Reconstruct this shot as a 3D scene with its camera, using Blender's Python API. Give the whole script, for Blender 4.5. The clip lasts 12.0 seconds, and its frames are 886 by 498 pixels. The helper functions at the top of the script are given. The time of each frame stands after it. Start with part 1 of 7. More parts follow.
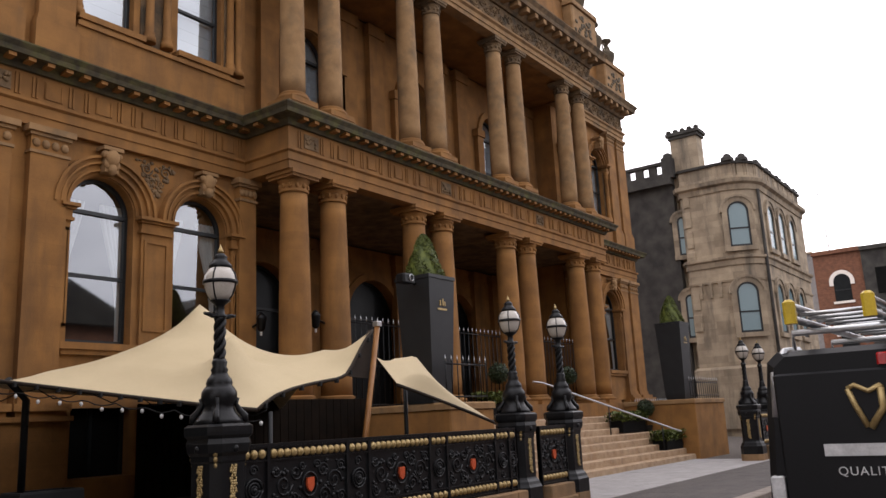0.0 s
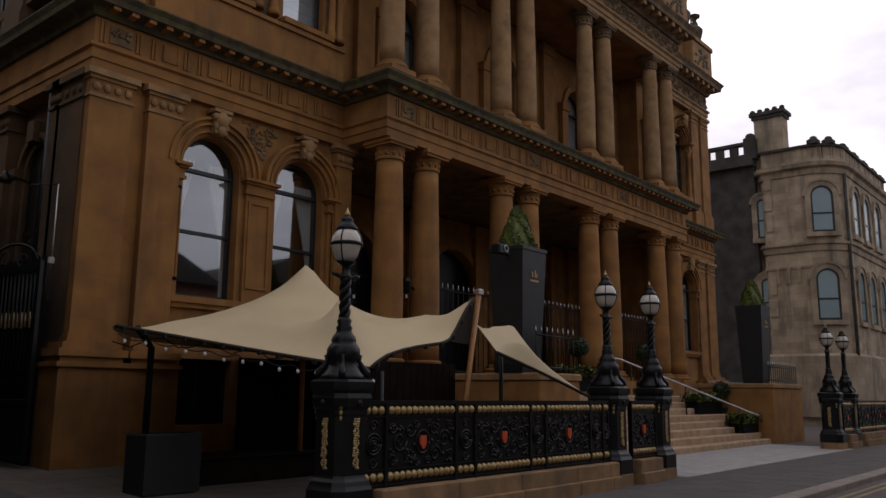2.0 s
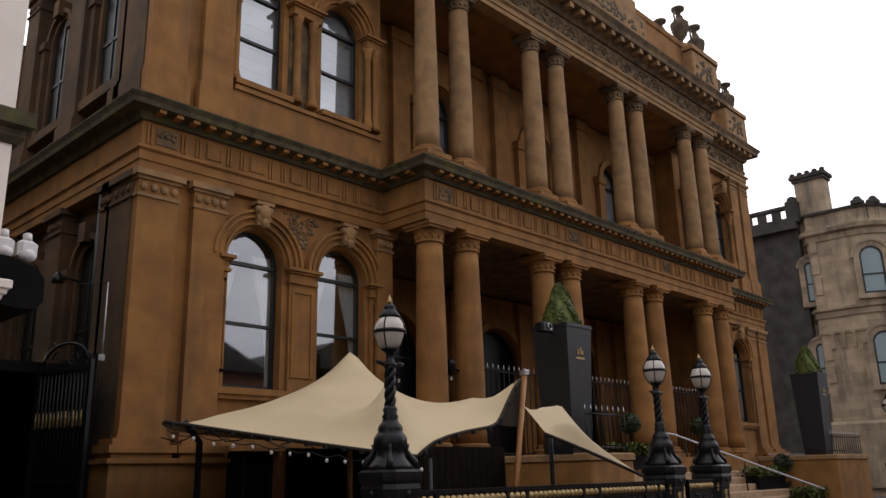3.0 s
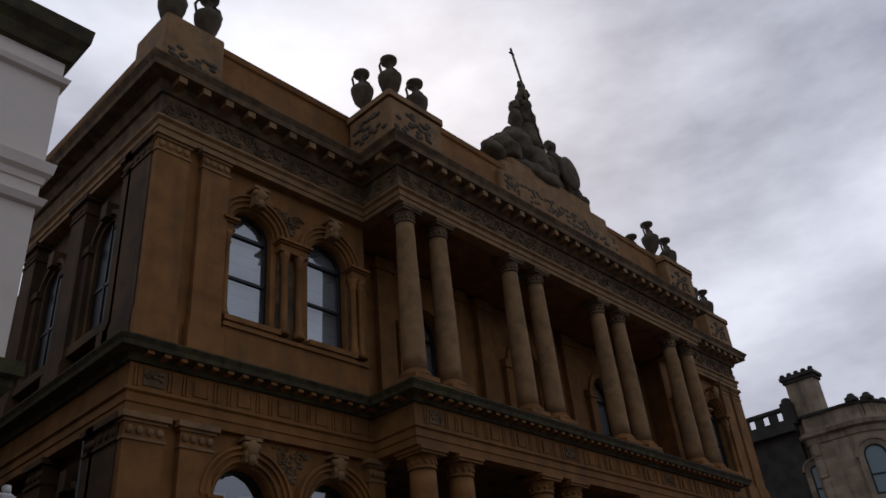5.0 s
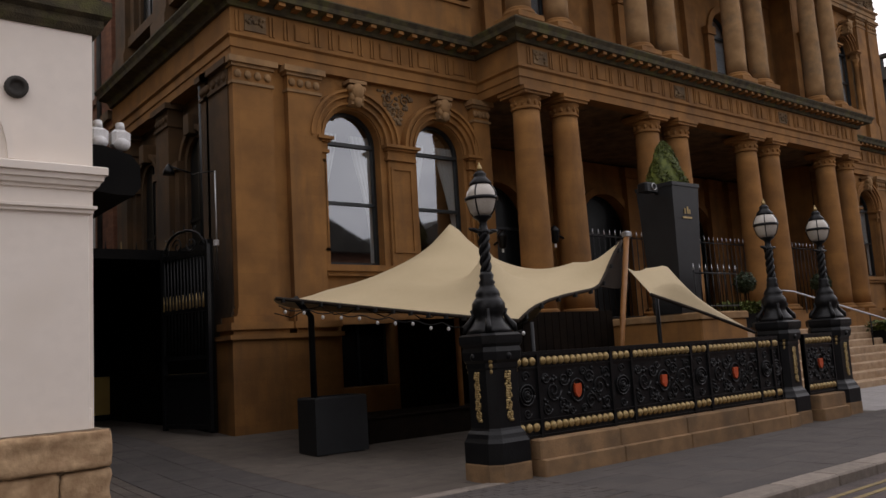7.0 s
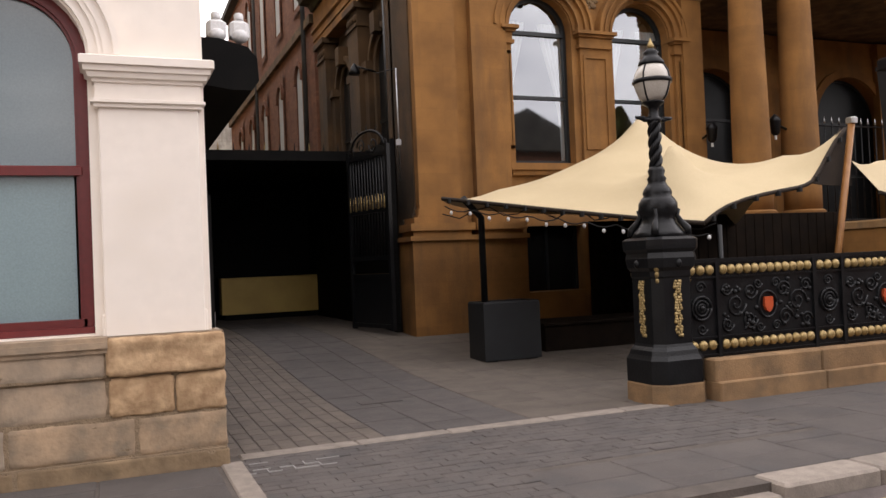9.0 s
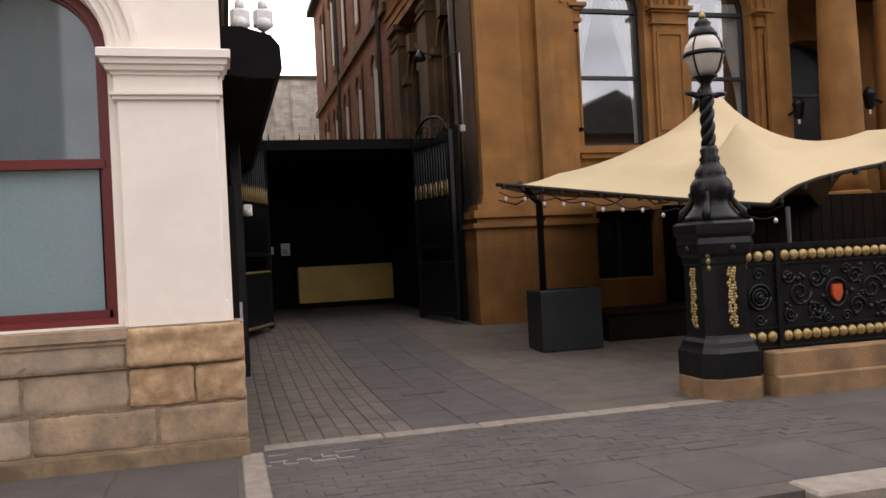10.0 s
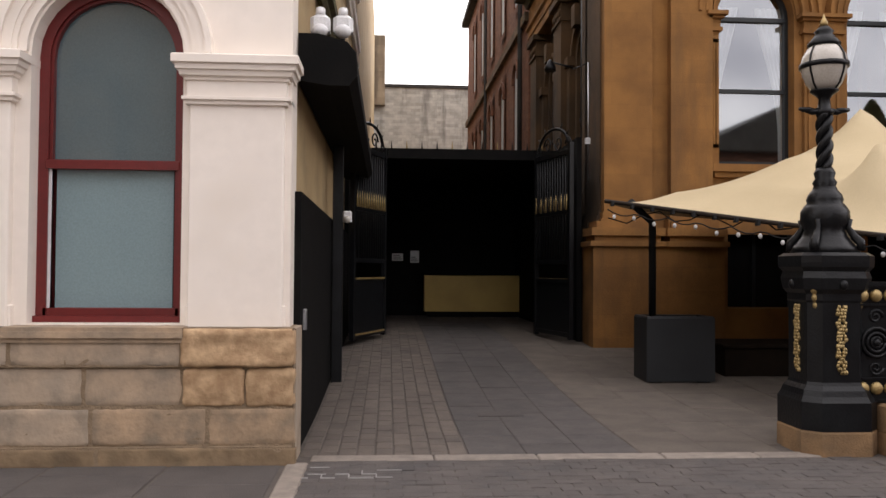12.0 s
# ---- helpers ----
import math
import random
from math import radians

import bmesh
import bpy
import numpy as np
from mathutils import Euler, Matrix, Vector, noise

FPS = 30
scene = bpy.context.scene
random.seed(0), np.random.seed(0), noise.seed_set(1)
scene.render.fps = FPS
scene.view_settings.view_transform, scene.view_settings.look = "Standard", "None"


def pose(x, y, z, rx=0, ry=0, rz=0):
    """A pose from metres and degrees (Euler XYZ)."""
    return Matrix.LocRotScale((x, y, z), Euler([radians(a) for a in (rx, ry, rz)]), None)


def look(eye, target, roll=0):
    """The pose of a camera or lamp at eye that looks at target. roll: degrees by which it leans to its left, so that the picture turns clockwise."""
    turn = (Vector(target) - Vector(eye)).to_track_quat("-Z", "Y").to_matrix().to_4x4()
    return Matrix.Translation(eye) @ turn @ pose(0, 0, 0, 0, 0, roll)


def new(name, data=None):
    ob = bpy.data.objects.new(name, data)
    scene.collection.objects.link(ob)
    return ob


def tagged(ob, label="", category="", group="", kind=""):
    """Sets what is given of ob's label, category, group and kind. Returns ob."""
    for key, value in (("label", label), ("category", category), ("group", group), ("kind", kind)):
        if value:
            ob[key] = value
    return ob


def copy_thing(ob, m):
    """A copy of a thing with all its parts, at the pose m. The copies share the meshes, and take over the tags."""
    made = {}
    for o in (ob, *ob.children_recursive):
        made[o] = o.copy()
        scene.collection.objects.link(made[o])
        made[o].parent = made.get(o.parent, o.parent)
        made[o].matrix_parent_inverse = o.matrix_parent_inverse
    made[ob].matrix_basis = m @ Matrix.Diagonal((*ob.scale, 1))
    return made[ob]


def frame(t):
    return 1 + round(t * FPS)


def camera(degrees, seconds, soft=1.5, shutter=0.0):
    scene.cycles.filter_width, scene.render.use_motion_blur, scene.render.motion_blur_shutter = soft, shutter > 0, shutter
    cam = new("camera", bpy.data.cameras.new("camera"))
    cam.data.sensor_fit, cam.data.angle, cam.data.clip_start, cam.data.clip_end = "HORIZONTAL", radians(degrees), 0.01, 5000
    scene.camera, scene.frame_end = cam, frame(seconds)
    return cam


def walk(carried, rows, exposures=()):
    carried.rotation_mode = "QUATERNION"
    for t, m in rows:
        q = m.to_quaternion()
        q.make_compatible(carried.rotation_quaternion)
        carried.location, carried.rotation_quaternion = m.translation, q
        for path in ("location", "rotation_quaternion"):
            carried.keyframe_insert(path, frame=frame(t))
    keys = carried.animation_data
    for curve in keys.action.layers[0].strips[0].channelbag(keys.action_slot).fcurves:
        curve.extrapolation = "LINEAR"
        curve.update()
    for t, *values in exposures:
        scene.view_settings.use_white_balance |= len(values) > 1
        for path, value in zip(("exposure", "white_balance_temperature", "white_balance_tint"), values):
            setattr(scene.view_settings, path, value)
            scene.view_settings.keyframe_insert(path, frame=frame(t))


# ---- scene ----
cam = camera(57.0, 12.0)
PATH = [
    (0, (-1.728, -7.722, 1.676), (-0.137, -6.57, 2.094), -2.8),
    (0.2, (-2.118, -7.749, 1.577), (-0.48, -6.663, 1.946), -1.1),
    (0.3, (-2.152, -7.751, 1.567), (-0.503, -6.68, 1.935), -1.1),
    (0.5, (-2.155, -7.68, 1.576), (-0.51, -6.62, 1.986), -2.7),
    (0.7, (-2.142, -7.573, 1.586), (-0.539, -6.467, 2.044), -2.8),
    (0.8, (-2.148, -7.53, 1.589), (-0.559, -6.403, 2.042), -2.4),
    (1, (-2.204, -7.441, 1.603), (-0.628, -6.303, 2.073), -2.0),
    (1.2, (-2.271, -7.301, 1.582), (-0.701, -6.134, 1.996), -3.4),
    (1.5, (-2.376, -7.244, 1.622), (-0.87, -5.982, 1.996), -1.6),
    (1.7, (-2.39, -7.238, 1.588), (-0.898, -5.961, 1.964), 0.0),
    (2, (-2.404, -7.245, 1.615), (-0.899, -5.975, 1.966), 0.5),
    (2.5, (-2.434, -7.248, 1.591), (-0.969, -5.928, 1.925), -1.1),
    (3, (-2.431, -7.279, 1.699), (-1.024, -5.962, 2.235), -1.4),
    (3.5, (-2.455, -7.325, 1.741), (-1.083, -6.106, 2.535), -4.3),
    (3.7, (-2.472, -7.371, 1.746), (-1.131, -6.18, 2.63), -5.0),
    (5.3, (-2.48, -7.374, 1.64), (-1.19, -6.246, 2.671), -5.7),
    (5.5, (-2.471, -7.34, 1.645), (-1.158, -6.188, 2.619), -5.3),
    (6, (-2.417, -7.399, 1.599), (-1.079, -6.077, 2.277), -3.8),
    (6.5, (-2.343, -7.322, 1.609), (-1.049, -5.842, 1.976), -2.5),
    (6.7, (-2.284, -7.365, 1.598), (-1.009, -5.856, 1.909), -3.0),
    (8.3, (-1.288, -7.207, 1.593), (-0.329, -5.454, 1.674), -3.5),
    (8.5, (-1.164, -7.171, 1.58), (-0.276, -5.381, 1.664), -3.8),
    (9, (-0.857, -7.048, 1.589), (-0.107, -5.194, 1.627), -2.4),
    (9.5, (-0.459, -7.103, 1.582), (0.134, -5.194, 1.639), -1.6),
    (10, (-0.142, -7.009, 1.573), (0.376, -5.078, 1.59), -2.9),
    (10.5, (0.152, -6.964, 1.58), (0.487, -4.993, 1.632), -2.0),
    (11, (0.436, -6.986, 1.604), (0.683, -5.001, 1.616), -3.0),
    (11.5, (0.545, -6.843, 1.621), (0.763, -4.855, 1.671), -0.5),
    (12, (0.741, -6.836, 1.61), (0.876, -4.842, 1.661), 0.4),
]
EXPOSURES = [(0, 0.45, 6700, 11), (0.5, 0.14, 6650, 11), (0.9, -0.2, 6600, 11), (1.25, -0.5, 6550, 11), (1.55, -0.9, 6500, 11), (2.1, -0.8, 6600, 12), (2.6, -0.4, 6800, 11), (3.0, -0.1, 6750, 11), (3.2, 0.25, 6700, 11),
             (3.7, 0.3, 6650, 11), (4.6, -0.9, 6200, 10), (5.3, -2.0, 5900, 10), (5.6, -1.95, 5950, 10), (6.0, -1.6, 6200, 10), (6.4, -1.15, 6700, 11), (6.7, -0.7, 6800, 11), (8.3, 0.95, 7000, 11), (9.4, 0.8, 7000, 11), (12, 0.66, 6950, 11)]
walk(cam, [(t, look(eye, target, roll)) for t, eye, target, roll in PATH], EXPOSURES)
# ---- exposure, sky and sun ----
world = bpy.data.worlds.new("overcast_sky")
scene.world = world
world.use_nodes = True
wn, wl = world.node_tree.nodes, world.node_tree.links
wn.clear()
w_out = wn.new("ShaderNodeOutputWorld")
w_bg = wn.new("ShaderNodeBackground")
w_sky = wn.new("ShaderNodeTexSky")
w_sky.sky_type = "NISHITA"
w_sky.sun_disc = False
w_sky.sun_elevation, w_sky.sun_rotation = radians(42), radians(48)
w_sky.dust_density = 6.0
w_tc = wn.new("ShaderNodeTexCoord")
w_map = wn.new("ShaderNodeMapping")
w_map.inputs["Scale"].default_value = (1.0, 1.0, 2.4)
w_noise = wn.new("ShaderNodeTexNoise")
w_noise.inputs["Scale"].default_value = 2.3
w_noise.inputs["Detail"].default_value = 7.0
w_noise.inputs["Roughness"].default_value = 0.55
w_ramp = wn.new("ShaderNodeValToRGB")
w_ramp.color_ramp.elements[0].position, w_ramp.color_ramp.elements[0].color = 0.34, (4.6, 4.55, 5.3, 1)
w_ramp.color_ramp.elements[1].position, w_ramp.color_ramp.elements[1].color = 0.68, (12.4, 12.15, 12.7, 1)
w_mix = wn.new("ShaderNodeMixRGB")
w_mix.inputs[0].default_value = 0.9
w_bg.inputs["Strength"].default_value = 0.14
wl.new(w_tc.outputs["Generated"], w_map.inputs["Vector"])
wl.new(w_map.outputs["Vector"], w_noise.inputs["Vector"])
wl.new(w_noise.outputs["Fac"], w_ramp.inputs["Fac"])
wl.new(w_sky.outputs["Color"], w_mix.inputs[1])
wl.new(w_ramp.outputs["Color"], w_mix.inputs[2])
w_dot = wn.new("ShaderNodeVectorMath")
w_dot.operation = "DOT_PRODUCT"
w_dot.inputs[1].default_value = Vector((0.74, 0.58, 0.34)).normalized()
w_veil = wn.new("ShaderNodeMapRange")
w_veil.inputs["From Min"].default_value, w_veil.inputs["From Max"].default_value = -1.0, 1.0
w_veil.inputs["To Min"].default_value, w_veil.inputs["To Max"].default_value = 0.78, 1.75
w_bright = wn.new("ShaderNodeMixRGB")
w_bright.blend_type = "MULTIPLY"
w_bright.inputs[0].default_value = 1.0
wl.new(w_tc.outputs["Generated"], w_dot.inputs[0])
wl.new(w_dot.outputs["Value"], w_veil.inputs["Value"])
wl.new(w_mix.outputs["Color"], w_bright.inputs[1])
wl.new(w_veil.outputs["Result"], w_bright.inputs[2])
wl.new(w_bright.outputs["Color"], w_bg.inputs["Color"])
wl.new(w_bg.outputs["Background"], w_out.inputs["Surface"])

sun = new("sun", bpy.data.lights.new("sun", "SUN"))
sun.data.energy, sun.data.angle, sun.data.color = 0.3, radians(14), (1.0, 0.95, 0.88)
sun.matrix_world = look((50, 40, 46), (10, 5, 0))


# ---- materials ----
def material(name, base, second=None, scale=6.0, rough=0.8, metal=0.0, bump=0.3, stain=None, stain_scale=0.7, stain_amount=0.5,
             grain=60.0, island=0.0, per_object=0.0, spec=0.4, streaks=False, ashlar=None, other=None, joint=0.75):
    """Two-scale procedural surface: broad tone noise, fine grain, shaped stains and relief."""
    m = bpy.data.materials.new(name)
    m.use_nodes = True
    n, l = m.node_tree.nodes, m.node_tree.links
    bsdf = n["Principled BSDF"]
    bsdf.inputs["Roughness"].default_value = rough
    bsdf.inputs["Metallic"].default_value = metal
    bsdf.inputs["Specular IOR Level"].default_value = spec
    geo = n.new("ShaderNodeNewGeometry")
    second = second or tuple(c * 0.75 for c in base)
    broad = n.new("ShaderNodeTexNoise")
    broad.inputs["Scale"].default_value, broad.inputs["Detail"].default_value = scale, 5
    l.new(geo.outputs["Position"], broad.inputs["Vector"])
    ramp = n.new("ShaderNodeValToRGB")
    ramp.color_ramp.elements[0].position, ramp.color_ramp.elements[1].position = 0.35, 0.65
    ramp.color_ramp.elements[0].color, ramp.color_ramp.elements[1].color = (*second, 1), (*base, 1)
    l.new(broad.outputs["Fac"], ramp.inputs["Fac"])
    colour = ramp.outputs["Color"]
    fine = n.new("ShaderNodeTexNoise")
    fine.inputs["Scale"].default_value, fine.inputs["Detail"].default_value = grain, 3
    l.new(geo.outputs["Position"], fine.inputs["Vector"])
    mixg = n.new("ShaderNodeMixRGB")
    mixg.blend_type = "MULTIPLY"
    mixg.inputs[0].default_value = 0.12 if grain < 10 else 0.35
    l.new(colour, mixg.inputs[1])
    l.new(fine.outputs["Fac"], mixg.inputs[2])
    colour = mixg.outputs["Color"]
    if other:
        oi = n.new("ShaderNodeObjectInfo")
        mo = n.new("ShaderNodeMixRGB")
        l.new(oi.outputs["Random"], mo.inputs[0])
        l.new(colour, mo.inputs[1])
        mo.inputs[2].default_value = (*other, 1)
        colour = mo.outputs["Color"]
    joints = None
    if ashlar:
        sep = n.new("ShaderNodeSeparateXYZ")
        l.new(geo.outputs["Position"], sep.inputs[0])
        add = n.new("ShaderNodeMath")
        l.new(sep.outputs["X"], add.inputs[0])
        l.new(sep.outputs["Y"], add.inputs[1])
        com = n.new("ShaderNodeCombineXYZ")
        l.new(add.outputs[0], com.inputs["X"])
        l.new(sep.outputs["Z"], com.inputs["Y"])
        bt = n.new("ShaderNodeTexBrick")
        bt.inputs["Scale"].default_value = 1.0
        bt.inputs["Brick Width"].default_value, bt.inputs["Row Height"].default_value = ashlar
        bt.inputs["Mortar Size"].default_value, bt.inputs["Mortar Smooth"].default_value = 0.006, 0.4
        bt.inputs["Color1"].default_value, bt.inputs["Color2"].default_value = (0.78, 0.75, 0.72, 1), (1.18, 1.16, 1.12, 1)
        bt.inputs["Mortar"].default_value = (0.72, 0.69, 0.66, 1)
        l.new(com.outputs[0], bt.inputs["Vector"])
        mb = n.new("ShaderNodeMixRGB")
        mb.blend_type = "MULTIPLY"
        mb.inputs[0].default_value = joint
        l.new(colour, mb.inputs[1])
        l.new(bt.outputs["Color"], mb.inputs[2])
        colour = mb.outputs["Color"]
        joints = bt.outputs["Fac"]
    if stain:
        sn = n.new("ShaderNodeTexNoise")
        sn.inputs["Scale"].default_value, sn.inputs["Detail"].default_value, sn.inputs["Roughness"].default_value = stain_scale, 8, 0.65
        if streaks:
            mp = n.new("ShaderNodeMapping")
            mp.inputs["Scale"].default_value = (2.2, 2.2, 0.35)
            l.new(geo.outputs["Position"], mp.inputs["Vector"])
            l.new(mp.outputs["Vector"], sn.inputs["Vector"])
        else:
            l.new(geo.outputs["Position"], sn.inputs["Vector"])
        sr = n.new("ShaderNodeValToRGB")
        sr.color_ramp.elements[0].position, sr.color_ramp.elements[1].position = 0.5, 0.68
        sr.color_ramp.elements[1].color = (stain_amount, stain_amount, stain_amount, 1)
        l.new(sn.outputs["Fac"], sr.inputs["Fac"])
        ms = n.new("ShaderNodeMixRGB")
        l.new(sr.outputs["Color"], ms.inputs[0])
        l.new(colour, ms.inputs[1])
        ms.inputs[2].default_value = (*stain, 1)
        colour = ms.outputs["Color"]
    if island or per_object:
        if per_object:
            info = n.new("ShaderNodeObjectInfo")
            rnd = info.outputs["Random"]
        else:
            rnd = geo.outputs["Random Per Island"]
        mr = n.new("ShaderNodeMapRange")
        amount = island or per_object
        mr.inputs["To Min"].default_value, mr.inputs["To Max"].default_value = 1 - amount, 1 + amount
        l.new(rnd, mr.inputs["Value"])
        mv = n.new("ShaderNodeMixRGB")
        mv.blend_type = "MULTIPLY"
        mv.inputs[0].default_value = 1.0
        l.new(colour, mv.inputs[1])
        l.new(mr.outputs["Result"], mv.inputs[2])
        colour = mv.outputs["Color"]
    l.new(colour, bsdf.inputs["Base Color"])
    if bump:
        bp = n.new("ShaderNodeBump")
        bp.inputs["Strength"].default_value, bp.inputs["Distance"].default_value = bump, 0.02
        l.new(fine.outputs["Fac"], bp.inputs["Height"])
        l.new(bp.outputs["Normal"], bsdf.inputs["Normal"])
    return m


def glass_material(name, tint, rough=0.03, alpha=0.35):
    """Window glass: part clear, part glossy."""
    m = bpy.data.materials.new(name)
    m.use_nodes = True
    n, l = m.node_tree.nodes, m.node_tree.links
    n.clear()
    out = n.new("ShaderNodeOutputMaterial")
    clear = n.new("ShaderNodeBsdfTransparent")
    clear.inputs["Color"].default_value = (*tint, 1)
    gloss = n.new("ShaderNodeBsdfGlossy")
    gloss.inputs["Roughness"].default_value = rough
    gloss.inputs["Color"].default_value = (0.92, 0.96, 1, 1)
    mix = n.new("ShaderNodeMixShader")
    mix.inputs[0].default_value = alpha
    l.new(clear.outputs[0], mix.inputs[1])
    l.new(gloss.outputs[0], mix.inputs[2])
    l.new(mix.outputs[0], out.inputs["Surface"])
    return m


SAND = material("warm_sandstone", (0.335, 0.159, 0.044), (0.235, 0.109, 0.03), scale=1.6, rough=0.85, stain=(0.10, 0.055, 0.024), stain_amount=0.5,
                stain_scale=0.8, streaks=True, island=0.06, ashlar=(0.95, 0.42), joint=0.32)
SAND_PALE = material("weathered_sandstone", (0.37, 0.22, 0.10), (0.27, 0.155, 0.068), scale=2.5, rough=0.9, stain=(0.11, 0.085, 0.055), stain_amount=0.65,
                     stain_scale=1.3, island=0.06)
SAND_DARK = material("sooty_carved_and_shaded_sandstone", (0.24, 0.155, 0.08), (0.12, 0.08, 0.046), scale=3.0, rough=0.95, stain=(0.045, 0.04, 0.03),
                     stain_scale=1.6, stain_amount=0.8, bump=0.6)
MOSS = material("mossy_stone", (0.10, 0.08, 0.045), (0.05, 0.042, 0.026), scale=5.0, rough=0.95, stain=(0.105, 0.105, 0.03), stain_scale=2.2, stain_amount=0.75, bump=0.6)
# Alley shade is put into this darker copy of the sandstone, with soot streaks.
SAND_FLANK = material("alley_shade_sooty_sandstone", (0.13, 0.072, 0.030), (0.07, 0.042, 0.020), scale=1.2, rough=0.9, stain=(0.03, 0.024, 0.018), stain_amount=0.85,
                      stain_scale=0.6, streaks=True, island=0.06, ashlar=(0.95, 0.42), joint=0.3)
GREY_STONE = material("grey_weathered_stone", (0.46, 0.375, 0.27), (0.31, 0.25, 0.18), scale=1.2, rough=0.9, stain=(0.085, 0.075, 0.062),
                      stain_scale=0.5, stain_amount=0.8, streaks=True, island=0.06, ashlar=(0.8, 0.38))
GREY_DARK = material("near_black_stone", (0.075, 0.07, 0.062), (0.04, 0.037, 0.034), scale=1.5, rough=0.95)
CREAM = material("cream_paint", (0.88, 0.805, 0.725), (0.855, 0.78, 0.70), scale=0.9, rough=0.55, grain=8, bump=0.03, stain=(0.55, 0.47, 0.36), stain_amount=0.22,
                 stain_scale=1.0)
BASE_STONE = material("worn_yellow_stone", (0.54, 0.375, 0.235), (0.31, 0.23, 0.155), scale=4.0, rough=0.95, grain=22, bump=0.35, stain=(0.20, 0.165, 0.125),
                      stain_scale=3.2, stain_amount=0.75, per_object=0.1, other=(0.36, 0.305, 0.245))
CORNER_STONE = material("orange_corner_stone", (0.60, 0.41, 0.24), (0.42, 0.27, 0.15), scale=8.0, rough=0.95, grain=16, bump=0.6, stain=(0.30, 0.18, 0.10),
                        stain_scale=3.5, stain_amount=0.7, per_object=0.1)
PLINTH_STONE = material("brown_plinth_stone", (0.33, 0.20, 0.10), (0.22, 0.135, 0.07), scale=3.0, rough=0.95, grain=60, bump=0.35, stain=(0.11, 0.08, 0.05),
                        stain_scale=2.0, stain_amount=0.6, per_object=0.1)
FOOTING = material("dirty_footing_stone", (0.30, 0.21, 0.125), (0.18, 0.125, 0.075), scale=3.0, rough=0.95, grain=20, bump=0.4, stain=(0.09, 0.07, 0.045), stain_scale=2.5,
                   stain_amount=0.7, per_object=0.1)
MORTAR = material("sandy_mortar", (0.31, 0.225, 0.145), scale=9, rough=0.95, bump=0.6)
RED_PAINT = material("dark_red_paint", (0.165, 0.018, 0.017), (0.135, 0.014, 0.014), scale=2, rough=0.38, bump=0.03, grain=20)
BLACK_IRON = material("black_painted_iron", (0.011, 0.012, 0.013), (0.007, 0.007, 0.008), scale=5, rough=0.34, bump=0.15, grain=40, spec=0.22)
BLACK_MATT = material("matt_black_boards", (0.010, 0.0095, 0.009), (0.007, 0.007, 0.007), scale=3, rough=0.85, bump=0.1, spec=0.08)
GOLD = material("gold_leaf_paint", (0.50, 0.37, 0.17), (0.36, 0.25, 0.10), scale=14, rough=0.42, metal=0.55, bump=0.2, grain=50)
SHIELD_RED = material("red_enamel", (0.62, 0.10, 0.03), (0.5, 0.08, 0.03), scale=9, rough=0.4, bump=0.05)
CANVAS = material("cream_stretch_canvas", (0.63, 0.51, 0.315), (0.59, 0.475, 0.29), scale=1.5, rough=0.75, grain=120, bump=0.08)
# Dark tone for the hem, and for shade on the canvas underside.
CANVAS_UNDER = material("dark_hem_and_shade_canvas", (0.035, 0.023, 0.014), scale=3, rough=0.85)
POLE_WOOD = material("varnished_pole_wood", (0.36, 0.16, 0.045), (0.27, 0.115, 0.03), scale=6, rough=0.45, bump=0.1)
# Timber brown deepened to near-black for the shade under the tent.
DARK_WOOD = material("shade_dark_timber", (0.015, 0.0095, 0.006), (0.009, 0.006, 0.004), scale=5, rough=0.8, spec=0.08)
SLATE_BOX = material("charcoal_planter_paint", (0.016, 0.018, 0.020), (0.012, 0.013, 0.015), scale=3, rough=0.5, bump=0.05)
PAVING = material("dark_flagstone", (0.108, 0.093, 0.085), (0.082, 0.071, 0.066), scale=2.2, rough=0.85, grain=70, bump=0.5, stain=(0.06, 0.056, 0.055),
                  stain_scale=1.6, stain_amount=0.7, per_object=0.07)
LANE = material("dark_grey_lane_slab", (0.098, 0.085, 0.079), (0.073, 0.064, 0.06), scale=4, rough=0.8, grain=30, bump=0.5, stain=(0.05, 0.047, 0.046),
                stain_scale=2.5, stain_amount=0.7, per_object=0.1)
WARM_FLAG = material("brown_flagstone", (0.138, 0.114, 0.094), (0.104, 0.086, 0.071), scale=3, rough=0.85, grain=40, bump=0.35, stain=(0.07, 0.058, 0.05),
                     stain_scale=0.9, stain_amount=0.65, per_object=0.06)
SETT = material("brown_paving_brick", (0.145, 0.118, 0.098), (0.11, 0.09, 0.075), scale=4, rough=0.85, grain=50, bump=0.4, stain=(0.05, 0.045, 0.04),
                stain_scale=0.8, stain_amount=0.6, per_object=0.13)
SETT_REST = material("brown_paving_brick_far", (0.145, 0.118, 0.098), (0.11, 0.09, 0.075), scale=4, rough=0.85, grain=50, bump=0.4, island=0.2)
JOINT = material("dirty_joint_sand", (0.115, 0.096, 0.083), scale=7, rough=0.95, bump=0.4)
KERB = material("pale_granite_kerb", (0.30, 0.255, 0.215), (0.23, 0.195, 0.165), scale=8, rough=0.85, grain=90, bump=0.3, per_object=0.12)
LIGHT_PAVE = material("pale_paving", (0.40, 0.38, 0.37), (0.33, 0.315, 0.305), scale=3, rough=0.85, per_object=0.06)
ROAD = material("road_setts", (0.115, 0.09, 0.085), (0.08, 0.065, 0.06), scale=6, rough=0.85, grain=70, bump=0.5)
YELLOW_LINE = material("worn_yellow_line_paint", (0.36, 0.27, 0.11), (0.22, 0.17, 0.09), scale=12, rough=0.8)
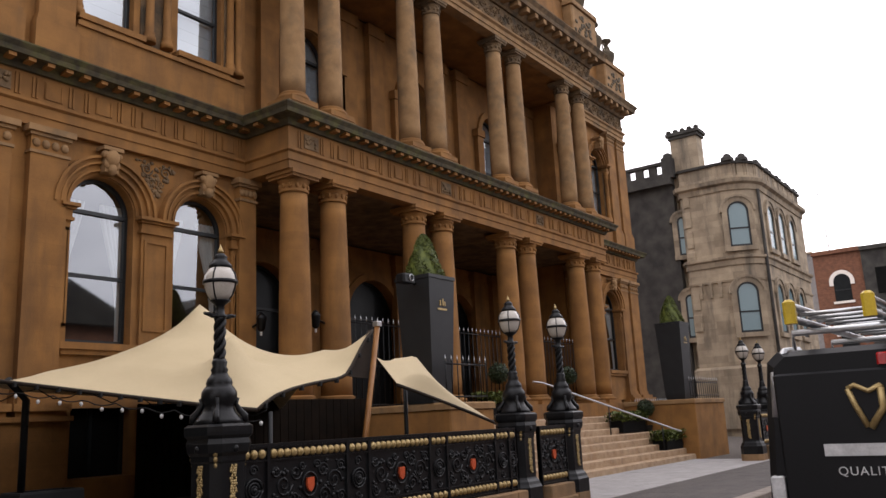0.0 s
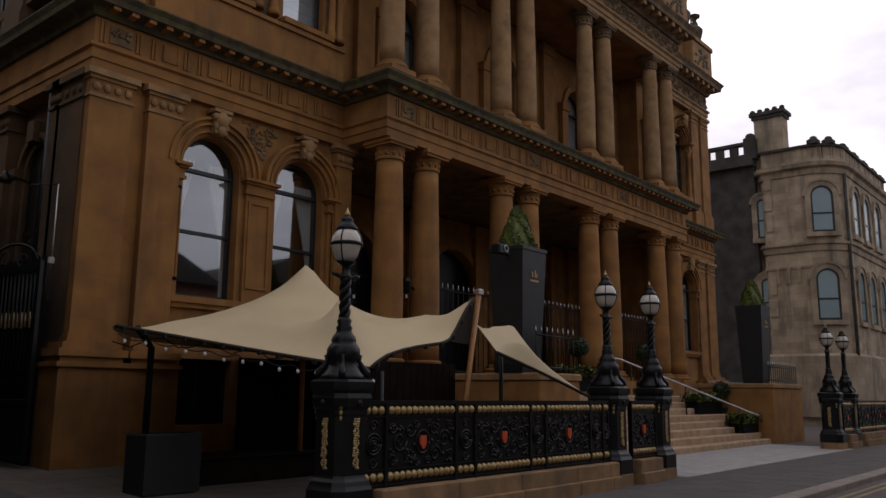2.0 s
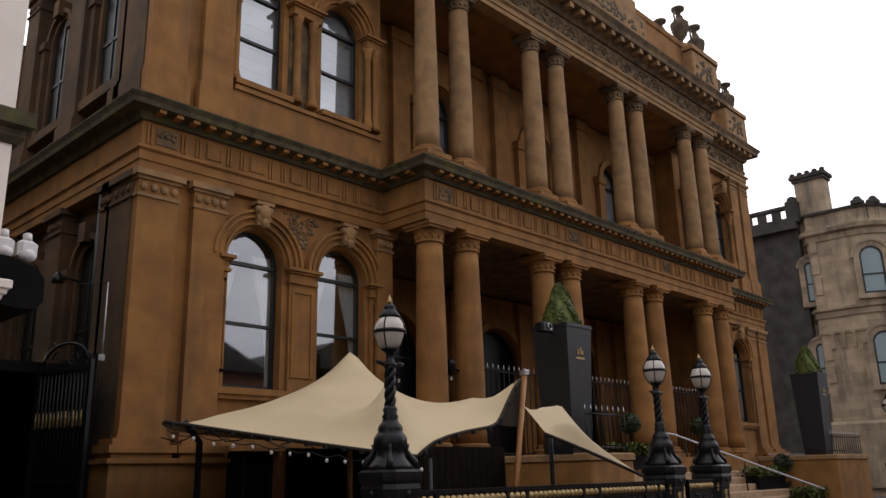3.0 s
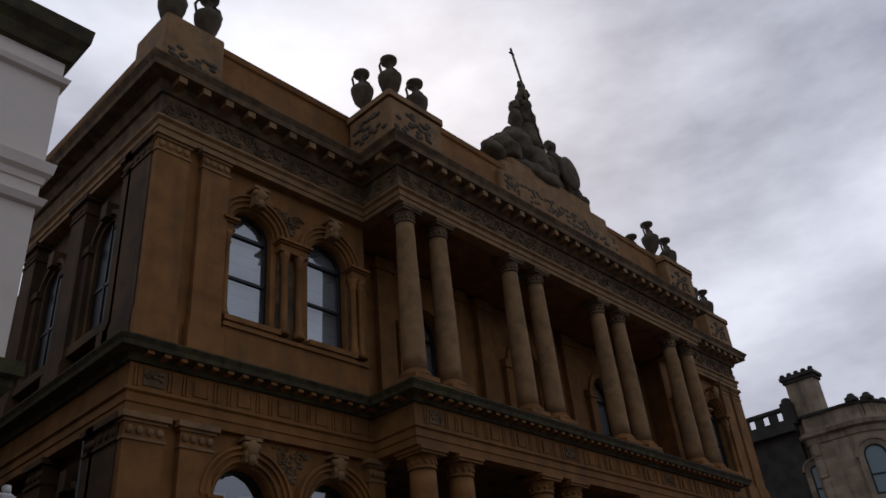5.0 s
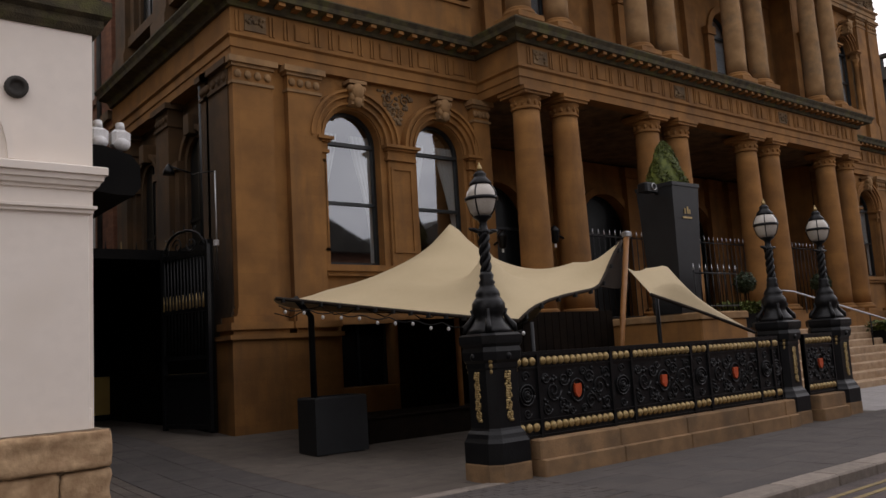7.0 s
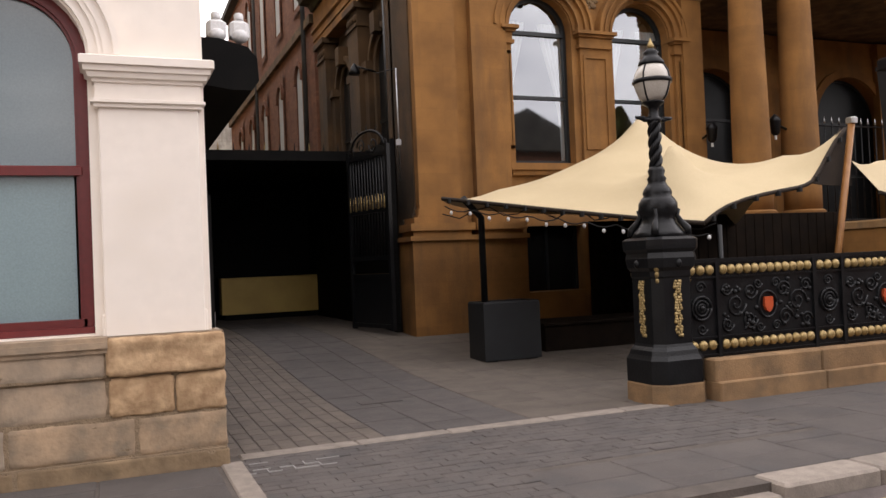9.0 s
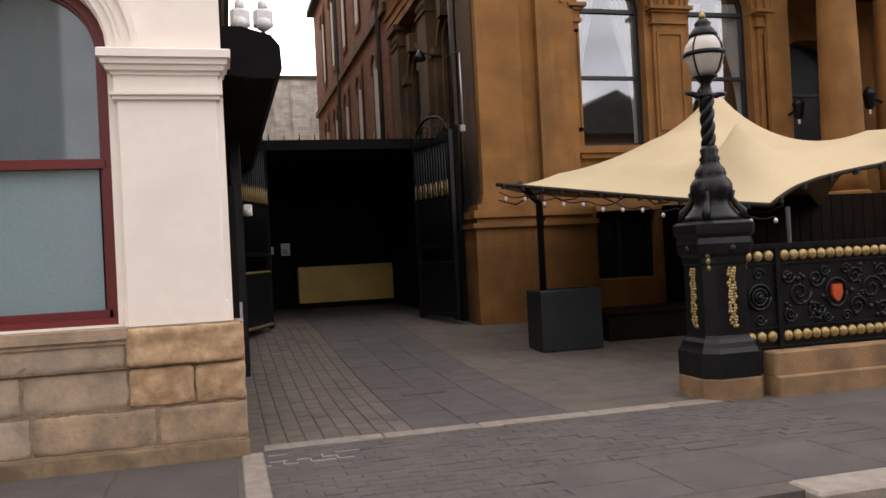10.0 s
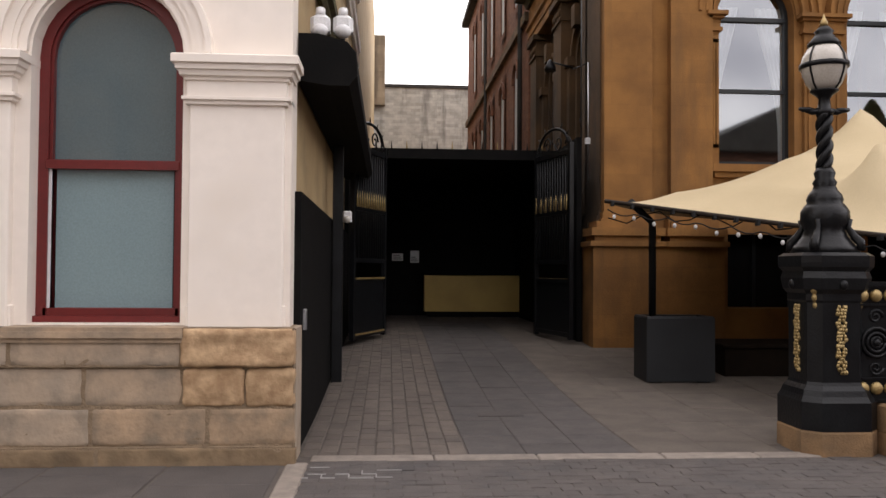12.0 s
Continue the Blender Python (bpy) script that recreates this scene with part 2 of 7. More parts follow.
STEP_STONE = material("worn_step_stone", (0.50, 0.36, 0.23), (0.38, 0.25, 0.145), scale=4, rough=0.85, stain=(0.17, 0.12, 0.08), stain_scale=3)
BRICK = material("red_brick", (0.27, 0.12, 0.07), (0.20, 0.09, 0.055), scale=3, rough=0.9, island=0.1, ashlar=(0.23, 0.075))
WHITE_BRICK = material("flaking_white_brick", (0.66, 0.64, 0.58), (0.48, 0.465, 0.42), scale=2.2, rough=0.9, stain=(0.14, 0.13, 0.115), stain_scale=0.55,
                       stain_amount=0.75, streaks=True, bump=0.6, ashlar=(0.5, 0.17))
YELLOW_PLY = material("mustard_painted_counter", (0.58, 0.39, 0.09), (0.48, 0.31, 0.07), scale=1.4, rough=0.5, bump=0.05)
TAN_RENDER = material("tan_render", (0.50, 0.37, 0.20), (0.43, 0.31, 0.165), scale=1.2, rough=0.8, stain=(0.16, 0.12, 0.07), stain_scale=1.1)
STEEL = material("galvanised_steel", (0.62, 0.63, 0.64), (0.5, 0.51, 0.52), scale=12, rough=0.3, metal=0.9, bump=0.03)
WHITE_PLASTIC = material("white_plastic", (0.80, 0.80, 0.80), (0.74, 0.74, 0.74), scale=5, rough=0.35, bump=0.02)
MILK_GLASS = material("milky_lamp_glass", (0.58, 0.54, 0.48), (0.5, 0.46, 0.4), scale=3, rough=0.12, bump=0.0, spec=0.7)
FRAME_DARK = material("dark_sash_paint", (0.014, 0.018, 0.02), (0.01, 0.012, 0.014), scale=4, rough=0.4, bump=0.03)
LINEN = material("white_curtain_linen", (0.75, 0.73, 0.69), (0.66, 0.64, 0.6), scale=3, rough=0.9, bump=0.15)
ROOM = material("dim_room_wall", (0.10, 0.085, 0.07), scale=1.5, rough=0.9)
BLIND = material("pale_window_blind", (0.62, 0.66, 0.68), (0.56, 0.6, 0.62), scale=2, rough=0.8, bump=0.03)
FROST = material("frosted_window_film", (0.245, 0.345, 0.37), (0.23, 0.325, 0.35), scale=0.8, rough=0.22, bump=0.0, spec=0.55)
LEAF = material("clipped_box_leaf", (0.12, 0.145, 0.022), (0.06, 0.082, 0.014), scale=9, rough=0.6, island=0.4)
LEAF_DARK = material("dark_bay_leaf", (0.03, 0.05, 0.016), (0.018, 0.03, 0.01), scale=9, rough=0.6, island=0.4)
SOIL = material("dark_soil", (0.03, 0.022, 0.015), scale=20, rough=1.0)
VAN_PAINT = material("black_van_paint", (0.010, 0.010, 0.011), (0.008, 0.008, 0.009), scale=2, rough=0.38, bump=0.0, spec=0.15)
RUBBER = material("black_rubber", (0.012, 0.012, 0.012), scale=8, rough=0.75)
RED_LENS = material("red_lamp_lens", (0.45, 0.012, 0.01), scale=9, rough=0.15, bump=0.0)
CLEAR_LENS = material("clear_lamp_lens", (0.62, 0.62, 0.62), scale=9, rough=0.15, bump=0.0)
YELLOW_PLASTIC = material("yellow_ladder_caps", (0.65, 0.45, 0.02), scale=6, rough=0.45, bump=0.02)
STATUE = material("lichened_statue_stone", (0.16, 0.125, 0.08), (0.085, 0.07, 0.05), scale=3, rough=0.95, bump=0.7)
PANE = glass_material("sash_glass", (0.70, 0.75, 0.78), alpha=0.27)
FROST_DARK = material("dim_alley_glass", (0.015, 0.017, 0.018), (0.01, 0.012, 0.013), scale=2, rough=0.3, bump=0.0, spec=0.15)


# ---- mesh helpers ----
def box(bm, x0, x1, y0, y1, z0, z1):
    v = [bm.verts.new(p) for p in ((x0, y0, z0), (x1, y0, z0), (x1, y1, z0), (x0, y1, z0), (x0, y0, z1), (x1, y0, z1), (x1, y1, z1), (x0, y1, z1))]
    for f in ((3, 2, 1, 0), (4, 5, 6, 7), (0, 1, 5, 4), (1, 2, 6, 5), (2, 3, 7, 6), (3, 0, 4, 7)):
        bm.faces.new([v[i] for i in f])
    return v


def bevel_box(bm, x0, x1, y0, y1, z0, z1, b=0.02):
    """A box with chamfered upright edges and top."""
    rings = []
    for z, s in ((z0, 0.0), (z1 - b, 0.0), (z1, b)):
        a0, a1, c0, c1 = x0 + s, x1 - s, y0 + s, y1 - s
        pts = ((a0 + b, c0), (a1 - b, c0), (a1, c0 + b), (a1, c1 - b), (a1 - b, c1), (a0 + b, c1), (a0, c1 - b), (a0, c0 + b))
        rings.append([bm.verts.new((x, y, z)) for x, y in pts])
    for r0, r1 in zip(rings, rings[1:]):
        for i in range(8):
            bm.faces.new((r0[i], r0[(i + 1) % 8], r1[(i + 1) % 8], r1[i]))
    bm.faces.new(rings[-1])
    bm.faces.new(rings[0][::-1])


def lathe(bm, profile, cx=0.0, cy=0.0, seg=20, turn=0.0, smooth=True):
    """Revolve (radius, z) pairs about an upright axis."""
    rings = []
    for r, z in profile:
        rings.append([bm.verts.new((cx + r * math.cos(turn + math.tau * i / seg), cy + r * math.sin(turn + math.tau * i / seg), z)) for i in range(seg)])
    for r0, r1 in zip(rings, rings[1:]):
        for i in range(seg):
            f = bm.faces.new((r0[i], r0[(i + 1) % seg], r1[(i + 1) % seg], r1[i]))
            f.smooth = smooth
    bm.faces.new(rings[-1])
    bm.faces.new(rings[0][::-1])


def sweep(bm, path, profile, closed=False):
    """Run a moulding profile of (outwards, z) pairs along a plan line; outwards is to the right of the way."""
    n = len(path)
    rings = []
    for i, (px, py) in enumerate(path):
        dirs = []
        if i > 0 or closed:
            a = Vector((px - path[i - 1][0], py - path[i - 1][1]))
            dirs.append(a.normalized())
        if i < n - 1 or closed:
            b = Vector((path[(i + 1) % n][0] - px, path[(i + 1) % n][1] - py))
            dirs.append(b.normalized())
        normals = [Vector((d.y, -d.x)) for d in dirs]
        m = sum(normals, Vector((0, 0))).normalized()
        k = 1 / max(0.3, m.dot(normals[0]))
        rings.append([bm.verts.new((px + m.x * k * o, py + m.y * k * o, z)) for o, z in profile])
    pairs = list(zip(rings, rings[1:])) + ([(rings[-1], rings[0])] if closed else [])
    for r0, r1 in pairs:
        for j in range(len(profile) - 1):
            bm.faces.new((r0[j], r1[j], r1[j + 1], r0[j + 1]))
    if not closed:
        bm.faces.new(rings[0])
        bm.faces.new(rings[-1][::-1])


def tube(bm, pts, r, seg=6, taper=None):
    """A round bar along points."""
    rings = []
    pts = [Vector(p) for p in pts]
    for i, p in enumerate(pts):
        d = (pts[min(i + 1, len(pts) - 1)] - pts[max(i - 1, 0)]).normalized()
        a = d.orthogonal().normalized() if i == 0 else (a - d * a.dot(d)).normalized()
        b = d.cross(a)
        rr = r * (1 if taper is None else 1 + (taper - 1) * i / max(1, len(pts) - 1))
        rings.append([bm.verts.new(p + (a * math.cos(math.tau * k / seg) + b * math.sin(math.tau * k / seg)) * rr) for k in range(seg)])
    for r0, r1 in zip(rings, rings[1:]):
        for k in range(seg):
            f = bm.faces.new((r0[k], r0[(k + 1) % seg], r1[(k + 1) % seg], r1[k]))
            f.smooth = True
    bm.faces.new(rings[0][::-1])
    bm.faces.new(rings[-1])


def ball(bm, c, r, seg=10, rings=6, squash=(1, 1, 1)):
    prof = [(max(0.001, r * math.sin(math.pi * i / rings)), -r * math.cos(math.pi * i / rings)) for i in range(rings + 1)]
    start = len(bm.verts)
    lathe(bm, prof, seg=seg)
    bm.verts.ensure_lookup_table()
    for v in bm.verts[start:]:
        v.co = Vector((c[0] + v.co.x * squash[0], c[1] + v.co.y * squash[1], c[2] + v.co.z * squash[2]))


def arch_cell(bm, xa, xb, z0, z1, cx, hw, sill, spring, y, depth, n=14):
    """A bay of wall in the plane y with a round-headed opening and its reveals running back by depth."""
    def quad(p):
        bm.faces.new([bm.verts.new((a, y, b)) for a, b in p])
    if sill > z0:
        quad(((xa, z0), (xb, z0), (xb, sill), (xa, sill)))
    quad(((xa, sill), (cx - hw, sill), (cx - hw, spring), (xa, spring)))
    quad(((cx + hw, sill), (xb, sill), (xb, spring), (cx + hw, spring)))
    arc = [(cx - hw * math.cos(math.pi * i / n), spring + hw * math.sin(math.pi * i / n)) for i in range(n + 1)]
    top = [(xa + (xb - xa) * i / n, z1) for i in range(n + 1)]
    quad(((xa, spring), arc[0], top[0]))
    quad((arc[n], (xb, spring), top[n]))
    for i in range(n):
        quad((arc[i], arc[i + 1], top[i + 1], top[i]))
    loop = [(cx - hw, sill)] + arc + [(cx + hw, sill)]
    for (ax, az), (bx, bz) in zip(loop, loop[1:] + loop[:1]):
        bm.faces.new([bm.verts.new(p) for p in ((ax, y, az), (bx, y, bz), (bx, y + depth, bz), (ax, y + depth, az))])


def arch_band(bm, cx, r0, r1, spring, y0, y1, n=20, legs=0.0):
    """A raised half ring round an arch head, with straight legs below the springing."""
    pts = [(math.cos(math.pi * i / n), math.sin(math.pi * i / n), 0.0) for i in range(n + 1)]
    if legs:
        pts = [(1, 0, -legs)] + pts + [(-1, 0, -legs)]
    rings = []
    for c, s, dz in pts:
        ring = [(cx + r0 * c, y1, spring + r0 * s + dz), (cx + r0 * c, y0, spring + r0 * s + dz), (cx + r1 * c, y0, spring + r1 * s + dz), (cx + r1 * c, y1, spring + r1 * s + dz)]
        rings.append([bm.verts.new(p) for p in ring])
    for a, b in zip(rings, rings[1:]):
        for k in range(4):
            bm.faces.new((a[k], b[k], b[(k + 1) % 4], a[(k + 1) % 4]))
    bm.faces.new(rings[0])
    bm.faces.new(rings[-1][::-1])


def arch_pane(bm, cx, hw, sill, spring, y, n=16):
    arc = [(cx + hw * math.cos(math.pi * i / n), spring + hw * math.sin(math.pi * i / n)) for i in range(n + 1)]
    bm.faces.new([bm.verts.new((x, y, z)) for x, z in [(cx - hw, sill), (cx + hw, sill)] + arc])


def finish(bm, name, mat):
    bmesh.ops.recalc_face_normals(bm, faces=bm.faces)
    me = bpy.data.meshes.new(name)
    bm.to_mesh(me)
    bm.free()
    me.materials.append(mat)
    return me


def part(name, bm, mat, parent=None, label=""):
    ob = new(name, finish(bm, name, mat))
    if parent:
        ob.parent = parent
    return tagged(ob, label)


def like(ob, parent, m=None):
    """Another piece on the same mesh."""
    o = new(ob.name.split(".")[0], ob.data)
    o.parent = parent
    if m is not None:
        o.matrix_basis = m
    return o


def thing(name, label, category, group="", m=None, kind=""):
    ob = new(name)
    ob.empty_display_size = 0.2
    if m is not None:
        ob.matrix_basis = m
    return tagged(ob, label, category, group, kind)


B = bmesh.new

# ---- ground ----
def slope(y):
    """Height of the yard surface, which climbs gently away from the street."""
    t = min(1.0, max(0.0, (y - 1.5) / 9.0))
    return 0.36 * t * t * (3 - 2 * t)


bm = B()
section = [(-400, -0.13), (-2.62, -0.13), (-2.62, -0.009)] + [(1.5 + 0.6 * k, slope(1.5 + 0.6 * k) - 0.009) for k in range(16)] + [(400, 0.33)]
for (ya, za), (yb, zb) in zip(section, section[1:]):
    bm.faces.new([bm.verts.new(p) for p in ((-400, ya, za), (400, ya, za), (400, yb, zb), (-400, yb, zb))])
bmesh.ops.remove_doubles(bm, verts=bm.verts, dist=0.001)
ground = part("ground", bm, JOINT)
tagged(ground, "dark gritty ground under street paving and setts", "ground", kind="structure")

bm = B()
box(bm, -200, 200, -60, -2.77, -0.4, -0.115)
road = tagged(part("road", bm, ROAD), "brownish worn road surface along the kerb", "road", kind="structure")
for yy in (-3.02, -3.22):
    bm = B()
    x = -30.0
    while x < 60:
        step = random.uniform(0.8, 2.4)
        box(bm, x, x + step, yy - 0.032, yy + 0.032, -0.115, -0.110)
        x += step + random.choice((0.0, 0.0, 0.05))
    tagged(part("yellow_line", bm, YELLOW_LINE, road), "worn yellow no-parking line")


# ---- hotel ----
hotel = thing("hotel", "warm sandstone hotel with two-storey columned portico and carved friezes", "building")
XL, XR, YW, PX0, PX1, YP = 4.6, 35.2, 7.6, 11.2, 28.5, 6.05
MID = (XL + XR) / 2
WING_X = (7.51, 9.99)
COLUMNS = (11.74, 13.1, 16.45, 17.8, 21.45, 22.8, 26.55, 27.95)
PLAN = [(XL, 15.5), (XL, YW), (PX0, YW), (PX0, YP), (PX1, YP), (PX1, YW), (XR, YW), (XR, 15.5)]


def mirrored(x):
    return 2 * MID - x


def wing_wall(flip):
    """Wall of a wing with two round-headed windows on each of two floors."""
    bm = B()
    for z0, z1, sill, spring, hw in ((2.3, 7.85, 3.58, 6.37, 0.73), (9.2, 15.0, 10.6, 13.18, 0.65)):
        back = 7.75 if z0 < 9 else 7.88
        arch_cell(bm, 6.4, 8.75, z0, z1, WING_X[0], hw, sill, spring, back, 0.4)
        arch_cell(bm, 8.75, 11.4, z0, z1, WING_X[1], hw, sill, spring, back, 0.4)
        box(bm, 4.72, 6.4, 7.75, 8.2, z0, z1)
    if flip:
        for v in bm.verts:
            v.co.x = mirrored(v.co.x)
    return part("front_wall", bm, SAND, hotel)


def pilaster(x0, x1, z0, z1, yf, foot, capital=True):
    p = part("pilaster", B_box(x0, x1, yf, 7.85, z0, z1), SAND, hotel)
    bm = B()
    box(bm, x0 - 0.07, x1 + 0.07, yf - 0.07, 7.85, z0, z0 + foot)
    box(bm, x0 - 0.035, x1 + 0.035, yf - 0.035, 7.85, z0 + foot, z0 + foot + 0.12)
    part("pilaster_base", bm, SAND, p)
    if capital:
        bm = B()
        box(bm, x0 - 0.03, x1 + 0.03, yf - 0.03, 7.85, z1 - 0.56, z1 - 0.50)
        box(bm, x0 - 0.04, x1 + 0.04, yf - 0.04, 7.85, z1 - 0.20, z1 - 0.13)
        box(bm, x0 - 0.10, x1 + 0.10, yf - 0.10, 7.85, z1 - 0.13, z1 - 0.003)
        k = 4
        for i in range(k):
            cx = x0 + (x1 - x0) * (i + 0.5) / k
            ball(bm, (cx, yf - 0.01, z1 - 0.35), 0.085, 8, 5, (1, 0.6, 1.1))
        part("capital", bm, SAND_PALE, p)
    return p


def B_box(*a):
    bm = B()
    box(bm, *a)
    return bm


def column(x, z0, z1, r, label=""):
    """Round column with moulded base, swelling shaft and leafy capital."""
    y = 6.45
    bm = B()
    H = z1 - z0
    prof = []
    for i in range(13):
        f = i / 12
        prof.append((r * (1 - 0.16 * max(0, f - 0.25) ** 1.3 * 1.45), z0 + 0.34 + (H - 0.34 - 0.5) * f))
    lathe(bm, prof, x, y, 28)
    c = part("column", bm, SAND if z0 < 8 else SAND_PALE, hotel, label)
    bm = B()
    s = r * 1.38
    box(bm, x - s, x + s, y - s, y + s, z0, z0 + 0.14)
    lathe(bm, [(r * 1.3, z0 + 0.14), (r * 1.36, z0 + 0.19), (r * 1.3, z0 + 0.24), (r * 1.12, z0 + 0.26), (r * 1.2, z0 + 0.30), (r * 1.04, z0 + 0.345)], x, y, 28)
    part("column_base", bm, SAND, c)
    bm = B()
    rt = r * 0.86
    zc = z1 - 0.5
    lathe(bm, [(rt * 1.08, zc), (rt * 1.1, zc + 0.05), (rt, zc + 0.07), (rt * 1.01, zc + 0.22), (rt * 1.14, zc + 0.28), (rt * 1.2, zc + 0.33)], x, y, 28)
    for i in range(12):
        a = math.tau * i / 12
        ball(bm, (x + rt * 1.02 * math.cos(a), y + rt * 1.02 * math.sin(a), zc + 0.16), 0.05, 6, 4, (1, 1, 1.4))
    s = rt * 1.3
    box(bm, x - s, x + s, y - s, y + s, zc + 0.33, zc + 0.40)
    s = rt * 1.42
    box(bm, x - s, x + s, y - s, y + s, zc + 0.40, z1 - 0.002)
    part("capital", bm, SAND if z0 < 8 else SAND_DARK, c)
    return c


def sash_window(cx, hw, sill, spring, y, kind="curtain", meeting=None):
    """Round-headed sash with dark frame, glazing and what hangs behind it."""
    w = thing_part("window", cx, hw, sill, spring, y)
    bm = B()
    arch_pane(bm, cx, hw - 0.05, sill + 0.04, spring, y + 0.03)
    pane = part("pane", bm, FROST_DARK if kind == "dark" else PANE, w, "dim glass" if kind == "dark" else "reflecting sash glass")
    pane.visible_shadow = False
    if kind == "curtain":
        for side in (-1, 1):
            bm = B()
            n = 26
            top_z, low_z = spring + hw * 0.35, sill + 0.05
            rows = []
            for j in range(9):
                f = j / 8
                z = top_z + (low_z - top_z) * f
                width = hw * (0.95 - 0.62 * math.sin(min(1, f * 1.25) * math.pi / 2) ** 1.4)
                rows.append([bm.verts.new((cx + side * (hw + 0.12 - width * i / n), y + 0.14 + 0.035 * math.sin(i * 1.5 + j * 0.2), z)) for i in range(n + 1)])
            for a, b in zip(rows, rows[1:]):
                for i in range(n):
                    f = bm.faces.new((a[i], a[i + 1], b[i + 1], b[i]))
                    f.smooth = True
            part("curtain", bm, LINEN, w, "white tied-back linen curtain")
    elif kind == "blind":
        bm = B()
        z = sill + 0.05
        while z < spring + hw:
            box(bm, cx - hw, cx + hw, y + 0.16, y + 0.175, z, z + 0.29)
            z += 0.3
        part("blind", bm, BLIND, w, "pale drawn window blind")
    return w


def thing_part(name, cx, hw, sill, spring, y):
    bm = B()
    arch_band(bm, cx, hw - 0.07, hw + 0.01, spring, y - 0.02, y + 0.09, legs=spring - sill)
    w = part(name, bm, FRAME_DARK, hotel)
    mid = sill + (spring - sill) * 0.51
    for nm, z0, z1, yy in (("bottom_rail", sill, sill + 0.09, y - 0.02), ("transom", spring - 0.06, spring + 0.02, y - 0.03), ("meeting_rail", mid - 0.04, mid + 0.03, y - 0.02)):
        bm = B()
        box(bm, cx - hw + 0.06, cx + hw - 0.06, yy, y + 0.09, z0, z1)
        part(nm, bm, FRAME_DARK, w)
    return w


def window_dressing(cx, hw, sill, spring, upper):
    """Mouldings round a wing window: stepped archivolt, keystone, sill."""
    d = 0.12 if upper else 0.0
    bm = B()
    arch_band(bm, cx, hw + 0.02, hw + 0.10, spring, 7.70 + d, 7.78 + d)
    arch_band(bm, cx, hw + 0.10, hw + 0.14, spring, 7.60 + d, 7.78 + d)
    arch_band(bm, cx, hw + 0.14, hw + 0.25, spring, 7.64 + d, 7.78 + d)
    arch_band(bm, cx, hw + 0.25, hw + 0.29, spring, 7.56 + d, 7.78 + d)
    arch_band(bm, cx, hw + 0.29, hw + 0.37, spring, 7.60 + d, 7.78 + d)
    arch_band(bm, cx, hw + 0.37, hw + 0.43, spring, 7.53 + d, 7.78 + d)
    part("arch_moulding", bm, SAND, hotel)
    bm = B()
    k0 = spring + hw
    box(bm, cx - 0.16, cx + 0.16, 7.46, 7.7 + d, k0 + 0.05, k0 + 0.50)
    ball(bm, (cx, 7.46, k0 + 0.36), 0.17, 10, 6, (1, 0.7, 1.2))
    ball(bm, (cx, 7.45, k0 + 0.12), 0.11, 8, 5, (1, 0.8, 1.3))
    for q in (-1, 1):
        ball(bm, (cx + q * 0.15, 7.48, k0 + 0.42), 0.09, 8, 5)
        ball(bm, (cx + q * 0.12, 7.47, k0 + 0.22), 0.07, 8, 5, (1, 0.8, 1.5))
    box(bm, cx - 0.23, cx + 0.23, 7.40, 7.7 + d, k0 + 0.52, k0 + 0.60)
    part("keystone", bm, SAND_PALE, hotel, "carved leafy keystone")
    bm = B()
    box(bm, cx - hw - 0.15, cx + hw + 0.15, 7.58, 7.8 + d, sill - 0.14, sill - 0.003)
    box(bm, cx - hw - 0.1, cx + hw + 0.1, 7.64, 7.8 + d, sill - 0.24, sill - 0.14)
    part("window_sill", bm, SAND, hotel)


def pier(x, hw, sill, spring, upper):
    """Panelled pier, or a group of colonnettes under an impost block, between wing windows."""
    top = spring + 0.08 if upper else spring
    bm = B()
    if upper:
        box(bm, x - hw, x + hw, 7.84, 8.0, sill - 0.1, top - 0.35)
        part("pier_core", bm, SAND_DARK, hotel)
        for dx in ((-hw * 0.58, hw * 0.58) if hw > 0.15 else (0.0,)):
            bm = B()
            lathe(bm, [(0.15, sill - 0.05), (0.15, sill + 0.08), (0.11, sill + 0.14), (0.125, sill + 0.18), (0.098, sill + 0.24), (0.09, top - 0.68), (0.12, top - 0.64), (0.10, top - 0.58), (0.12, top - 0.48), (0.16, top - 0.35)], x + dx, 7.74, 14)
            part("colonnette", bm, SAND, hotel)
        bm = B()
    else:
        box(bm, x - hw, x + hw, 7.66, 7.8, sill - 0.1, top - 0.35)
        for a, b, c, d in ((x - hw + 0.06, x - hw + 0.12, sill + 0.3, top - 0.5), (x + hw - 0.12, x + hw - 0.06, sill + 0.3, top - 0.5)):
            box(bm, a, b, 7.625, 7.7, c, d)
        box(bm, x - hw + 0.12, x + hw - 0.12, 7.625, 7.7, top - 0.56, top - 0.5)
        box(bm, x - hw + 0.12, x + hw - 0.12, 7.625, 7.7, sill + 0.3, sill + 0.36)
        part("window_pier", bm, SAND, hotel)
        bm = B()
    box(bm, x - hw - 0.05, x + hw + 0.05, 7.60, 8.0, top - 0.35, top - 0.28)
    box(bm, x - hw - 0.02, x + hw + 0.02, 7.63, 8.0, top - 0.28, top - 0.12)
    box(bm, x - hw - 0.07, x + hw + 0.07, 7.57, 8.0, top - 0.12, top - 0.07)
    box(bm, x - hw - 0.12, x + hw + 0.12, 7.50, 8.0, top - 0.07, top + 0.0)
    part("impost", bm, SAND, hotel)


